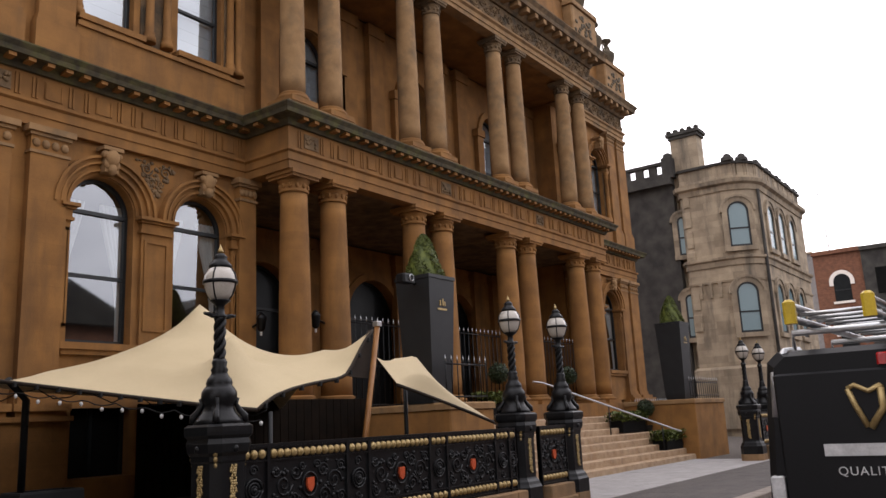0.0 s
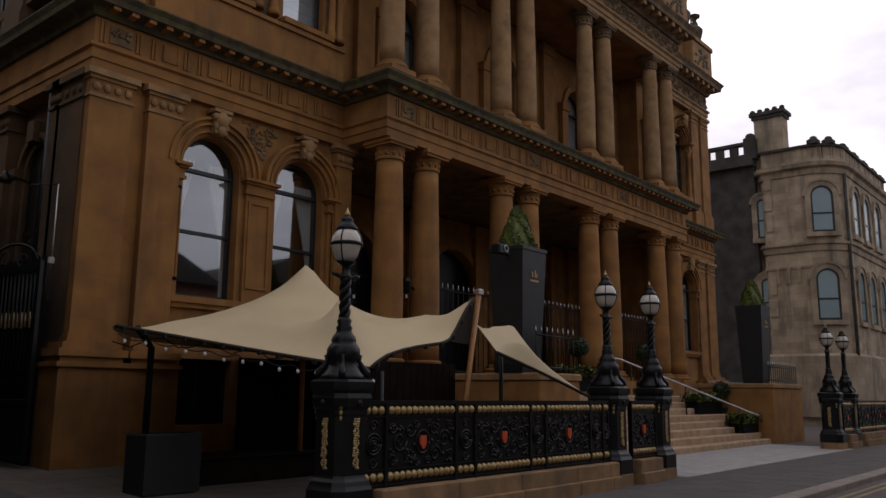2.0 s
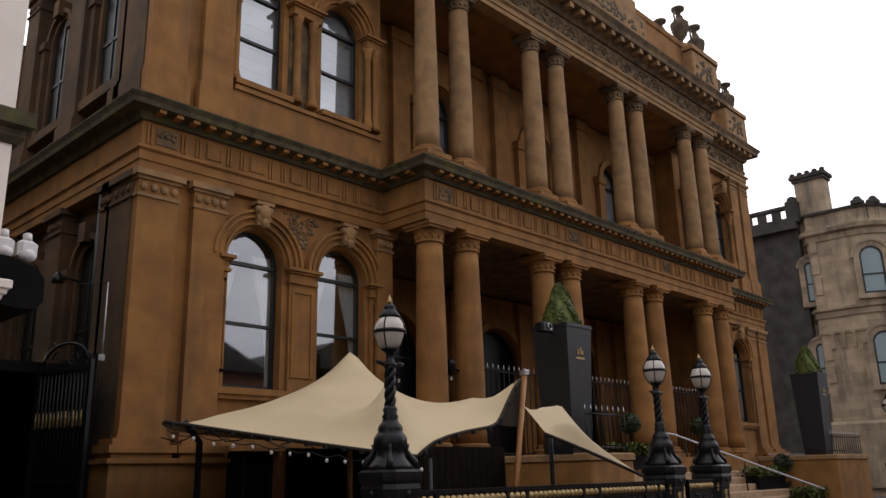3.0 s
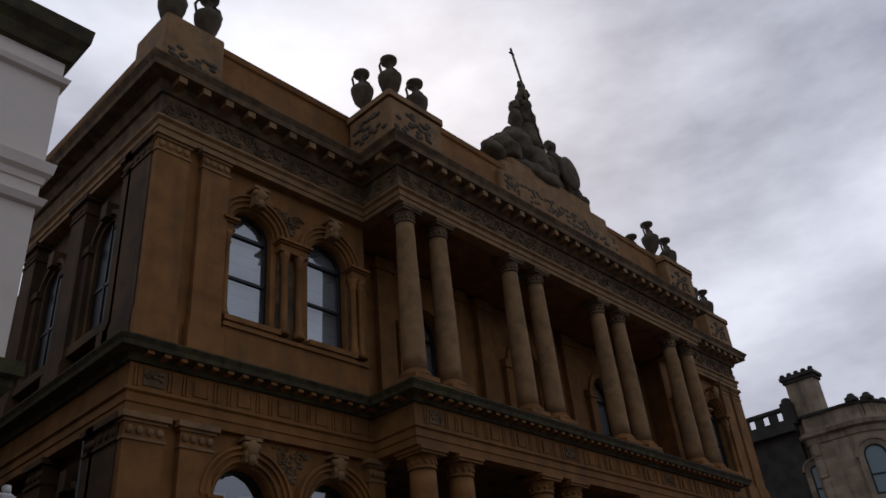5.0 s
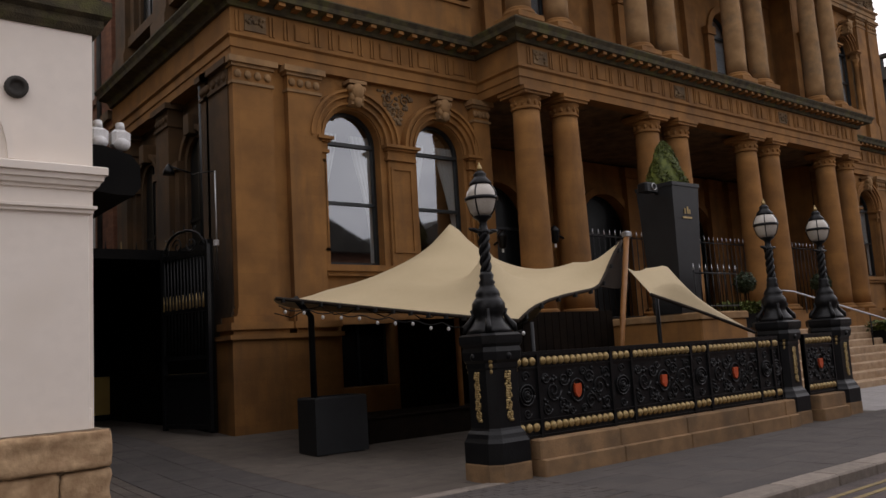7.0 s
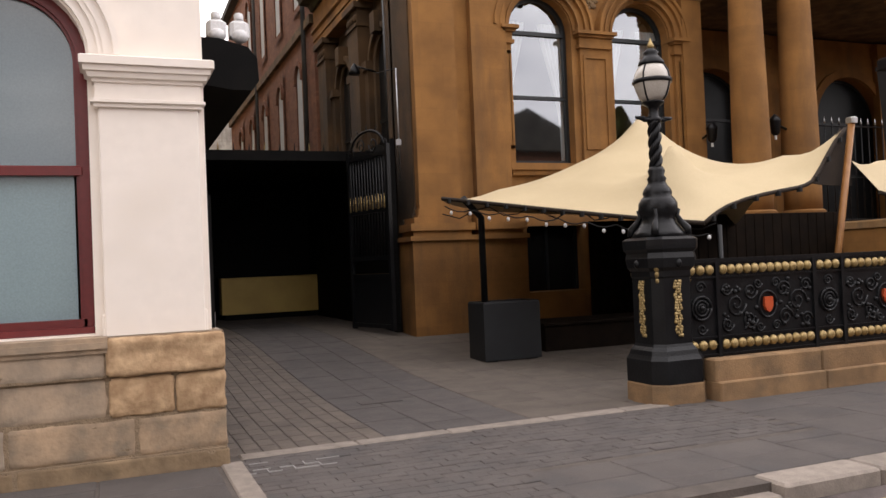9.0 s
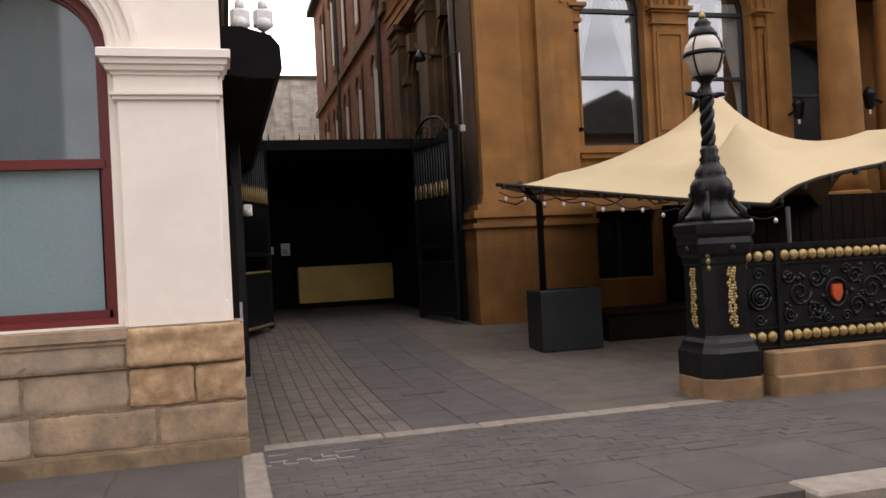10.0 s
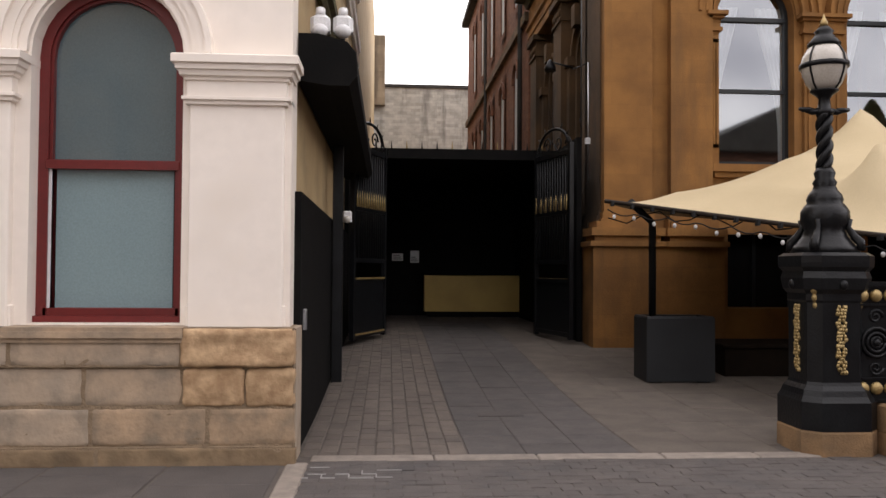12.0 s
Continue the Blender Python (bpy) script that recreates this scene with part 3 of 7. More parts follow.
def spandrel(x, z0, z1):
    """Carved foliage scrolls in the triangle between two arches."""
    bm = B()
    rng = random.Random(7)
    y = 7.72 if z0 < 9 else 7.84
    for i in range(70):
        f = rng.random() ** 0.7
        half = 0.04 + 0.5 * f
        dx = rng.uniform(-half, half)
        ball(bm, (x + dx, y + 0.02, z0 + (z1 - z0) * f), rng.uniform(0.025, 0.05), 7, 4, (rng.uniform(0.7, 1.6), 0.6, rng.uniform(0.7, 1.4)))
    for sd in (-1, 1):
        spiral(bm, x + sd * 0.24, z0 + (z1 - z0) * 0.78, 0.15, 1.5, sd, y, 0.022)
        spiral(bm, x + sd * 0.11, z0 + (z1 - z0) * 0.45, 0.09, 1.4, -sd, y, 0.018)
    tagged(part("spandrel_carving", bm, SAND_DARK, hotel, "carved scrolling foliage"), kind="stuff")


def spiral(bm, cx, cz, r, turns, side, y, t=0.016):
    pts = []
    for i in range(18):
        f = i / 17
        a = side * turns * math.tau * f
        rr = r * (1 - 0.85 * f)
        pts.append((cx + rr * math.cos(a), y, cz + rr * math.sin(a)))
    tube(bm, pts, t, 5, 0.7)


for flip in (False, True):
    wing_wall(flip)
    g = mirrored if flip else (lambda x: x)
    for a, b in ((4.62, 5.5), (5.84, 6.62)):
        x0, x1 = sorted((g(a), g(b)))
        yf = YW if not (a > 5) else YW - 0.03
        pilaster(x0, x1, 2.3, 7.8, yf, 0.25)
        pilaster(x0, x1, 9.3, 14.95, yf, 0.75)
    x0, x1 = sorted((g(10.98), g(11.5)))
    pilaster(x0, x1, 2.3, 7.8, YW - 0.05, 0.25)
    for cx in WING_X:
        c = g(cx)
        sash_window(c, 0.73, 3.58, 6.37, 8.0, "curtain")
        sash_window(c, 0.65, 10.6, 13.18, 8.08, "blind")
        window_dressing(c, 0.73, 3.58, 6.37, False)
        window_dressing(c, 0.65, 10.6, 13.18, True)
    pier(g(8.75), 0.36, 3.58, 6.37, False)
    pier(g(8.72), 0.40, 10.6, 13.18, True)
    pier(g(6.70), 0.07, 3.58, 6.37, False)
    pier(g(6.74), 0.10, 10.6, 13.18, True)
    pier(g(10.93), 0.10, 3.58, 6.37, False)
    pier(g(10.94), 0.22, 10.6, 13.18, True)
    spandrel(g(8.75), 6.85, 7.7)
    spandrel(g(8.72), 13.62, 14.35)
    bm = B()
    box(bm, *sorted((g(6.7), g(11.19))), 7.60, 7.8, 10.30, 10.40)
    box(bm, *sorted((g(6.7), g(11.19))), 7.66, 7.8, 9.30, 10.30)
    part("sill_course", bm, SAND, hotel)
    # plinth under the wing
    for a, b, y0, z0, z1 in ((4.36, 6.75, 7.34, 0.2, 2.05), (6.75, 11.2, 7.5, 0.2, 0.95), (6.75, 6.86, 7.5, 0.95, 2.3), (8.3, 11.2, 7.5, 0.95, 2.3), (6.86, 8.3, 9.4, 0.95, 2.3)):
        bm = B()
        box(bm, *sorted((g(a), g(b))), y0, 8.1, z0, z1)
        part("plinth", bm, SAND, hotel)
    bm = B()
    for a, b in ((4.36, 5.62), (5.72, 6.75)):
        x0, x1 = sorted((g(a), g(b)))
        box(bm, x0 - 0.06, x1 + 0.06, 7.28, 8.0, 2.05, 2.14)
        box(bm, x0 + 0.03, x1 - 0.03, 7.37, 8.0, 2.14, 2.24)
        box(bm, x0 - 0.03, x1 + 0.03, 7.31, 8.0, 2.24, 2.38)
        box(bm, x0 + 0.08, x1 - 0.08, 7.43, 8.0, 2.38, 2.5)
    part("plinth_moulding", bm, SAND, hotel)

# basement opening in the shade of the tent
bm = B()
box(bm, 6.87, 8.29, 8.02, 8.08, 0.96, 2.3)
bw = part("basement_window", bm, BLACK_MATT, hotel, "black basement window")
for x in (6.87, 7.52, 8.22):
    bm = B()
    box(bm, x, x + 0.07, 7.96, 8.02, 0.96, 2.3)
    part("glazing_bar", bm, FRAME_DARK, bw)

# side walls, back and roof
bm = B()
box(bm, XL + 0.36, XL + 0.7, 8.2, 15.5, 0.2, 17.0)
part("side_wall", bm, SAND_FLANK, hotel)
bm = B()
box(bm, XR - 0.5, XR - 0.12, 8.2, 15.5, 0.2, 17.0)
part("side_wall", bm, SAND, hotel)
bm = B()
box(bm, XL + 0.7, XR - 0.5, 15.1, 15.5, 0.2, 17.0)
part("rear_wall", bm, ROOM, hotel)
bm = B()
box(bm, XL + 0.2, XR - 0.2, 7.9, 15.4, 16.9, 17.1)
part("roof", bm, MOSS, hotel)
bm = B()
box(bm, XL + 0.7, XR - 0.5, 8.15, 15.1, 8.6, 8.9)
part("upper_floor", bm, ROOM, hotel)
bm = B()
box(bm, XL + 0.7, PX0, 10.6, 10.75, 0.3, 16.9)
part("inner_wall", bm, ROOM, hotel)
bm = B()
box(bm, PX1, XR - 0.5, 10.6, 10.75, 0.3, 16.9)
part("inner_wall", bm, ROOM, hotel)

# portico: back wall, floors, ceilings
bm = B()
cells = (11.2, 17.2, 22.9, PX1)
for (a, b), cx in zip(zip(cells, cells[1:]), (14.9, 20.02, 25.1)):
    arch_cell(bm, a, b, 1.0, 7.85, cx, 1.35, 2.1, 5.4, 11.2, 0.5)
for (a, b), cx in zip(zip(cells, cells[1:]), (14.9, 20.02, 25.1)):
    arch_cell(bm, a, b, 9.0, 15.0, cx, 0.8, 10.0, 12.9, 9.0, 0.5)
box(bm, PX0 - 0.02, PX0 + 0.2, 7.9, 11.4, 2.0, 16.9)
box(bm, PX1 - 0.2, PX1 + 0.02, 7.9, 11.4, 2.0, 16.9)
part("portico_back_wall", bm, SAND, hotel)
for cx in (14.9, 20.02, 25.1):
    sash_window(cx, 1.35, 2.1, 5.4, 11.55, "dark")
    sash_window(cx, 0.8, 10.0, 12.9, 9.35, "blind")
    bm = B()
    arch_band(bm, cx, 1.36, 1.6, 5.4, 11.12, 11.22)
    part("arch_moulding", bm, SAND, hotel)
    bm = B()
    arch_band(bm, cx, 0.82, 1.06, 12.9, 8.9, 9.02)
    part("arch_moulding", bm, SAND, hotel)
    for dx in (-1, 1):
        bm = B()
        box(bm, cx + dx * 1.12 - 0.2, cx + dx * 1.12 + 0.2, 8.8, 9.05, 9.3, 12.6)
        box(bm, cx + dx * 1.12 - 0.26, cx + dx * 1.12 + 0.26, 8.74, 9.05, 12.6, 12.9)
        part("window_pier", bm, SAND, hotel)
for x in COLUMNS:
    bm = B()
    box(bm, x - 0.36, x + 0.36, 10.98, 11.22, 2.1, 7.8)
    box(bm, x - 0.44, x + 0.44, 10.92, 11.22, 7.4, 7.75)
    box(bm, x - 0.42, x + 0.42, 10.92, 11.22, 2.1, 2.5)
    part("pilaster", bm, SAND, hotel)
    bm = B()
    box(bm, x - 0.34, x + 0.34, 8.8, 9.02, 9.3, 14.95)
    box(bm, x - 0.42, x + 0.42, 8.74, 9.02, 14.5, 14.9)
    part("pilaster", bm, SAND, hotel)
# The lower ceiling takes the dark stone colour to deepen the portico's shade.
bm = B()
box(bm, PX0 + 0.3, PX1 - 0.3, YP + 0.5, 11.2, 7.9, 8.1)
part("portico_ceiling", bm, SAND_DARK, hotel, "portico ceiling darkened for its shade")
bm = B()
box(bm, PX0 + 0.3, PX1 - 0.3, YP + 0.5, 9.0, 15.05, 15.2)
part("portico_ceiling", bm, SAND, hotel)
bm = B()
box(bm, PX0 - 0.05, PX1 + 0.05, YP + 0.1, 9.6, 8.9, 9.22)
part("balcony_floor", bm, SAND_PALE, hotel)
bm = B()
box(bm, PX0 - 0.5, PX1 + 0.5, 5.3, 11.2, 0.0, 2.1)
part("terrace", bm, SAND, hotel)
for x in COLUMNS:
    column(x, 2.1, 7.8, 0.39)
    column(x, 9.55, 14.95, 0.32)
for a, b in zip(COLUMNS[::2], COLUMNS[1::2]):
    bm = B()
    box(bm, a - 0.56, b + 0.56, YP - 0.06, 7.0, 9.22, 9.42)
    box(bm, a - 0.52, b + 0.52, YP - 0.02, 6.96, 9.42, 9.55)
    part("column_pedestal", bm, SAND_PALE, hotel)

# entablatures
bm = B()
sweep(bm, PLAN, [(-0.4, 7.8), (0.0, 7.8), (0.0, 8.0), (0.03, 8.01), (0.03, 8.2), (0.09, 8.24), (0.09, 8.3), (0.0, 8.31), (0.0, 8.86), (-0.4, 8.86)])
part("lower_entablature", bm, SAND, hotel)
bm = B()
sweep(bm, PLAN, [(-0.3, 8.86), (0.08, 8.86), (0.12, 8.95), (0.16, 9.0), (0.40, 9.03), (0.42, 9.13), (0.49, 9.22), (0.49, 9.25), (-0.3, 9.3)])
part("string_cornice", bm, MOSS, hotel, "mossy projecting stone cornice")


def run_points(path, spacing, inset=0.25):
    for (ax, ay), (bx, by) in zip(path, path[1:]):
        L = math.hypot(bx - ax, by - ay)
        n = max(1, int((L - 2 * inset) / spacing))
        for i in range(n + 1):
            f = (inset + (L - 2 * inset) * i / n) / L
            yield ax + (bx - ax) * f, ay + (by - ay) * f, (by - ay) / L, -(bx - ax) / L


def blocks(name, path, spacing, w, z0, z1, o0, o1, mat):
    """A row of like blocks under a cornice, each a piece of its own."""
    bm = B()
    box(bm, -w, w, -o1, -o0, z0, z1)
    me = finish(bm, name, mat)
    for x, y, nx, ny in run_points(path, spacing):
        o = new(name, me)
        o.parent = hotel
        o.location = (x, y, 0)
        o.rotation_euler = (0, 0, math.atan2(nx, -ny))


blocks("dentil", PLAN[1:7], 0.36, 0.075, 8.95, 9.03, 0.1, 0.36, SAND)
front = PLAN[1:7]
# fluted tablets and panels of the lower frieze
def frieze_panel(x, y, half, tablet):
    bm = B()
    box(bm, x - half, x + half, y - 0.025, y + 0.05, 8.4, 8.76)
    if tablet:
        rng = random.Random(int(x * 7))
        for _ in range(14):
            ball(bm, (x + rng.uniform(-half, half) * 0.8, y - 0.03, 8.58 + rng.uniform(-0.12, 0.12)), 0.045, 6, 4)
    else:
        for sx in (-1, 1):
            box(bm, x + sx * (half - 0.03) - 0.015, x + sx * (half - 0.03) + 0.015, y - 0.04, y, 8.42, 8.74)
    part("frieze_tablet" if tablet else "frieze_panel", bm, SAND_DARK if tablet else SAND, hotel, "dark carved frieze tablet" if tablet else "")


bm = B()
box(bm, -0.022, 0.022, -0.03, 0.05, 8.36, 8.8)
flute = finish(bm, "flute", SAND)
for seg, spacing, inset, every in ((front[:2], 1.02, 0.55, 9), (front[2:4], 1.08, 0.75, 5), (front[4:6], 1.02, 0.55, 9)):
    for i, (x, y, nx, ny) in enumerate(run_points(seg, spacing, inset)):
        frieze_panel(x, y, 0.24 if i % every == 0 else 0.19, i % every == 0)
        for dx in (-0.42, -0.34, 0.34, 0.42):
            o = new("flute", flute)
            o.parent = hotel
            o.location = (x + dx, y, 0)

bm = B()
sweep(bm, PLAN, [(-0.4, 14.95), (0.0, 14.95), (0.0, 15.1), (0.04, 15.11), (0.04, 15.27), (0.12, 15.33), (0.12, 15.4), (-0.4, 15.4)])
part("upper_architrave", bm, SAND_PALE, hotel)
bm = B()
sweep(bm, PLAN, [(-0.4, 15.4), (0.0, 15.4), (0.0, 16.15), (-0.4, 16.15)])
part("carved_frieze", bm, SAND_DARK, hotel, "sooty carved foliage frieze")
bm = B()
rng = random.Random(11)
for n, (x, y, nx, ny) in enumerate(run_points(PLAN[1:7], 0.44, 0.25)):
    if ny < -0.5:
        sd = 1 if n % 2 else -1
        spiral(bm, x, 15.78 + 0.08 * sd, 0.21, 1.7, sd, y - 0.01, 0.034)
        spiral(bm, x + 0.22, 15.78 - 0.12 * sd, 0.11, 1.3, -sd, y - 0.01, 0.026)
    for k in range(5):
        s = rng.uniform(0.03, 0.06)
        ball(bm, (x + rng.uniform(-0.22, 0.22) * abs(ny) + nx * 0.01, y + rng.uniform(-0.22, 0.22) * abs(nx) + ny * 0.01, 15.5 + 0.55 * rng.random()), s, 7, 4, (rng.uniform(0.8, 1.6), 1.0, rng.uniform(0.6, 1.2)))
tagged(part("frieze_relief", bm, SAND_DARK, hotel, "carved leaf scrolls in relief"), kind="stuff")
bm = B()
sweep(bm, PLAN, [(-0.3, 16.15), (0.08, 16.15), (0.14, 16.24), (0.2, 16.42), (0.56, 16.46), (0.58, 16.62), (0.68, 16.76), (0.68, 16.8), (-0.3, 16.9)])
part("main_cornice", bm, SAND_DARK, hotel, "dark heavy projecting cornice")
blocks("modillion", PLAN[1:7], 0.62, 0.11, 16.26, 16.45, 0.12, 0.52, SAND_PALE)
bm = B()
ATTIC = [(x + (0.12 if x < MID else -0.12), y + 0.12 if y < 15 else y) for x, y in PLAN]
sweep(bm, ATTIC, [(-0.4, 16.85), (0.06, 16.85), (0.06, 17.1), (0.0, 17.14), (0.0, 18.55), (0.06, 18.6), (0.09, 18.78), (0.0, 18.82), (-0.4, 18.82)])
part("attic_parapet", bm, SAND, hotel, "plain attic parapet")

# ---- cream building beside the alley ----
cream_house = thing("cream_house", "cream-painted building with red arched sash windows and worn stone base", "building")
BAYS = [-1.64 - 2.25 * i for i in range(5)]


def cream_window(cx):
    """Round-headed red sash window set deep in the cream wall."""
    hw, sill, spring, y = 0.62, 1.16, 3.42, 0.42
    bm = B()
    arch_band(bm, cx, hw - 0.075, hw + 0.012, spring, y - 0.03, y + 0.1, legs=spring - sill)
    arch_band(bm, cx, hw - 0.10, hw - 0.075, spring, y + 0.0, y + 0.1, legs=spring - sill)
    box(bm, cx - hw + 0.05, cx + hw - 0.05, y - 0.03, y + 0.1, sill, sill + 0.10)
    w = part("window", bm, RED_PAINT, cream_house, "dark red arched sash window")
    bm = B()
    box(bm, cx - hw - 0.005, cx + hw + 0.005, y - 0.10, y + 0.1, sill - 0.018, sill + 0.035)
    part("sill", bm, RED_PAINT, w)
    bm = B()
    bevel_box(bm, cx - hw + 0.05, cx + hw - 0.05, y - 0.04, y + 0.1, 2.46, 2.54, 0.01)
    part("meeting_rail", bm, RED_PAINT, w)
    bm = B()
    box(bm, cx - hw + 0.075, cx - hw + 0.10, y - 0.01, y + 0.045, sill + 0.1, 2.46)
    part("sash_cord_strip", bm, WHITE_PLASTIC, w)
    bm = B()
    bm.faces.new([bm.verts.new(p) for p in ((cx - 0.5, y + 0.05, sill + 0.08), (cx + 0.5, y + 0.05, sill + 0.08), (cx + 0.5, y + 0.05, 2.47), (cx - 0.5, y + 0.05, 2.47))])
    part("pane", bm, FROST, w, "frosted lower pane")
    bm = B()
    arch_pane(bm, cx, hw - 0.06, 2.5, spring, y + 0.05)
    part("pane", bm, GREY_FILM, w, "reflecting upper pane")
    return w


GREY_FILM = material("grey_reflecting_pane", (0.115, 0.165, 0.185), (0.105, 0.152, 0.17), scale=0.8, rough=0.04, bump=0.0, spec=0.9)

bm = B()
for cx in BAYS:
    arch_cell(bm, cx - 1.125, cx + 1.125, 1.1, 4.9, cx, 0.63, 1.14, 3.42, 0.22, 0.3)
box(bm, -0.515, -0.09, 0.22, 0.6, 1.1, 4.9)
box(bm, -14, -0.09, 0.25, 0.6, 4.9, 8.8)
box(bm, -14, -12.0, 0.22, 0.6, 1.1, 4.9)
part("front_wall", bm, CREAM, cream_house)
for cx in BAYS:
    cream_window(cx)
    bm = B()
    arch_band(bm, cx, 0.65, 0.72, 3.42, 0.17, 0.24)
    arch_band(bm, cx, 0.72, 0.76, 3.42, 0.14, 0.24)
    arch_band(bm, cx, 0.76, 0.84, 3.42, 0.125, 0.24)
    arch_band(bm, cx, 0.84, 0.89, 3.42, 0.09, 0.24)
    part("arch_moulding", bm, CREAM, cream_house)
for i, cx in enumerate([b + 1.10 for b in BAYS] + [BAYS[-1] - 1.15]):
    bm = B()
    x0, x1 = cx - 0.395, cx + 0.395
    bevel_box(bm, x0, x1, 0.13, 0.4, 1.12, 3.0, 0.012)
    bevel_box(bm, x0 - 0.02, x1 + 0.02, 0.15, 0.4, 1.12, 1.3, 0.012)
    p = part("pilaster", bm, CREAM, cream_house)
    bm = B()
    rings = []
    for a, z in ((0.0, 2.985), (0.03, 2.99), (0.03, 3.015), (0.055, 3.025), (0.055, 3.05), (0.02, 3.058), (0.02, 3.185), (0.04, 3.192), (0.04, 3.215), (0.07, 3.225), (0.08, 3.265), (0.10, 3.272), (0.105, 3.315), (0.13, 3.322), (0.13, 3.385), (0.115, 3.395)):
        rings.append([bm.verts.new(q) for q in ((x0 - a, 0.13 - a, z), (x1 + a, 0.13 - a, z), (x1 + a, 0.42, z), (x0 - a, 0.42, z))])
    for ra, rb in zip(rings, rings[1:]):
        for q in range(4):
            bm.faces.new((ra[q], ra[(q + 1) % 4], rb[(q + 1) % 4], rb[q]))
    bm.faces.new(rings[-1])
    part("capital", bm, CREAM, p)
# storeys above
run = [(-14, 0.25), (-0.09, 0.25), (-0.09, 14)]
for z, prof, mat in ((4.68, [(0, 0), (0.05, 0), (0.09, 0.06), (0.09, 0.13), (0.15, 0.16), (0.15, 0.3), (0.0, 0.34)], MOSS),
                     (7.02, [(0, 0), (0.02, 0), (0.03, 0.08), (0.08, 0.12), (0.1, 0.25), (0.0, 0.3)], CREAM),
                     (6.72, [(0, 0), (0.05, 0.02), (0.08, 0.1), (0.0, 0.12)], CREAM),
                     (8.4, [(0, 0), (0.06, 0.02), (0.08, 0.09), (0.0, 0.12)], CREAM),
                     (8.75, [(0, 0), (0.06, 0.02), (0.1, 0.2), (0.18, 0.3), (0.2, 0.5), (0.0, 0.55)], MOSS)):
    bm = B()
    sweep(bm, run, [(o, z + h) for o, h in prof])
    part("string_course", bm, mat, cream_house)
bm = B()
lathe(bm, [(0.095, 0.0), (0.095, 0.05), (0.06, 0.055), (0.055, 0.03), (0.02, 0.03)], seg=18)
bmesh.ops.transform(bm, matrix=Matrix.Translation((-0.72, 0.22, 4.08)) @ Matrix.Rotation(radians(90), 4, "X"), verts=bm.verts)
part("wall_vent", bm, GREY_DARK, cream_house, "round dark wall vent")
bm = B()
box(bm, -0.5, -0.11, 0.6, 14, 0.1, 8.8)
box(bm, -0.5, -0.1, 14, 39.5, 0.1, 15.5)
part("alley_wall", bm, TAN_RENDER, cream_house, "tan rendered alley wall")
bm = B()
box(bm, -14, -0.5, 0.62, 14, 8.7, 8.9)
box(bm, -14, -0.5, 1.8, 1.9, 0.3, 8.7)
part("roof_and_core", bm, ROOM, cream_house)
# Unseen roof above the eaves, added to cut the sky light in the alley.
bm = B()
pr = [bm.verts.new(q) for q in ((-14, 0.3, 9.3), (-0.1, 0.3, 9.3), (-0.1, 14, 9.3), (-14, 14, 9.3), (-10, 6.5, 12.4), (-3.5, 6.5, 12.4))]
for f in ((0, 1, 5, 4), (1, 2, 5), (2, 3, 4, 5), (3, 0, 4), (3, 2, 1, 0)):
    bm.faces.new([pr[i] for i in f])
part("sky_blocking_roof", bm, GREY_DARK, cream_house, "unseen dark roof added to block sky light")
bm = B()
box(bm, -0.1, -0.03, 0.5, 9, 0.0, 2.3)
part("wall_cladding", bm, BLACK_MATT, cream_house, "matt black boarding along the alley wall")
bm = B()
box(bm, -14, -0.06, 0.04, 0.5, -0.05, 1.115)
part("base_core", bm, MORTAR, cream_house)

# ---- alley: canopy, gates, covered passage, counter ----
canopy = thing("alley_canopy", "black sloping canopy on a square post along the alley wall", "canopy")
bm = B()
pr = [(-0.08, 3.74), (0.10, 3.74), (0.36, 3.67), (0.44, 3.57), (0.45, 3.36), (0.38, 3.27), (0.20, 3.27), (-0.08, 3.31)]
r0 = [bm.verts.new((x, 0.55, z)) for x, z in pr]
r1 = [bm.verts.new((x, 8.6, z)) for x, z in pr]
for i in range(len(pr)):
    bm.faces.new((r0[i], r0[(i + 1) % 8], r1[(i + 1) % 8], r1[i]))
bm.faces.new(r0)
bm.faces.new(r1)
part("hood", bm, BLACK_MATT, canopy)
bm = B()
bevel_box(bm, -0.01, 0.13, 4.3, 4.43, 0.05, 3.3, 0.01)
part("post", bm, BLACK_IRON, canopy)

passage = thing("covered_passage", "dark covered passage with black boarded walls and roof", "passage", kind="structure")
for bx in ((-0.1, XL, 15.6, 15.75, 0.3, 4.6), (4.24, 4.33, 8.1, 15.6, 0.3, 4.1), (-0.1, -0.02, 9.0, 15.6, 0.3, 4.3)):
    bm = B()
    box(bm, *bx)
    part("boarding", bm, BLACK_MATT, passage)
bm = B()
box(bm, -0.1, 4.33, 9.3, 15.6, 3.84, 3.96)
part("passage_roof", bm, BLACK_MATT, passage)
bm = B()
box(bm, -0.1, 4.33, 9.2, 9.3, 3.80, 4.0)
lin = part("lintel", bm, BLACK_MATT, passage)
for k in range(14):
    bm = B()
    tube(bm, [(0.2 + 0.3 * k, 9.25, 3.98), (0.2 + 0.3 * k, 9.25, 4.07), (0.2 + 0.3 * k, 9.25, 4.16)], 0.02, 5, 0.15)
    part("spike", bm, GOLD if k % 3 == 0 else BLACK_IRON, lin)

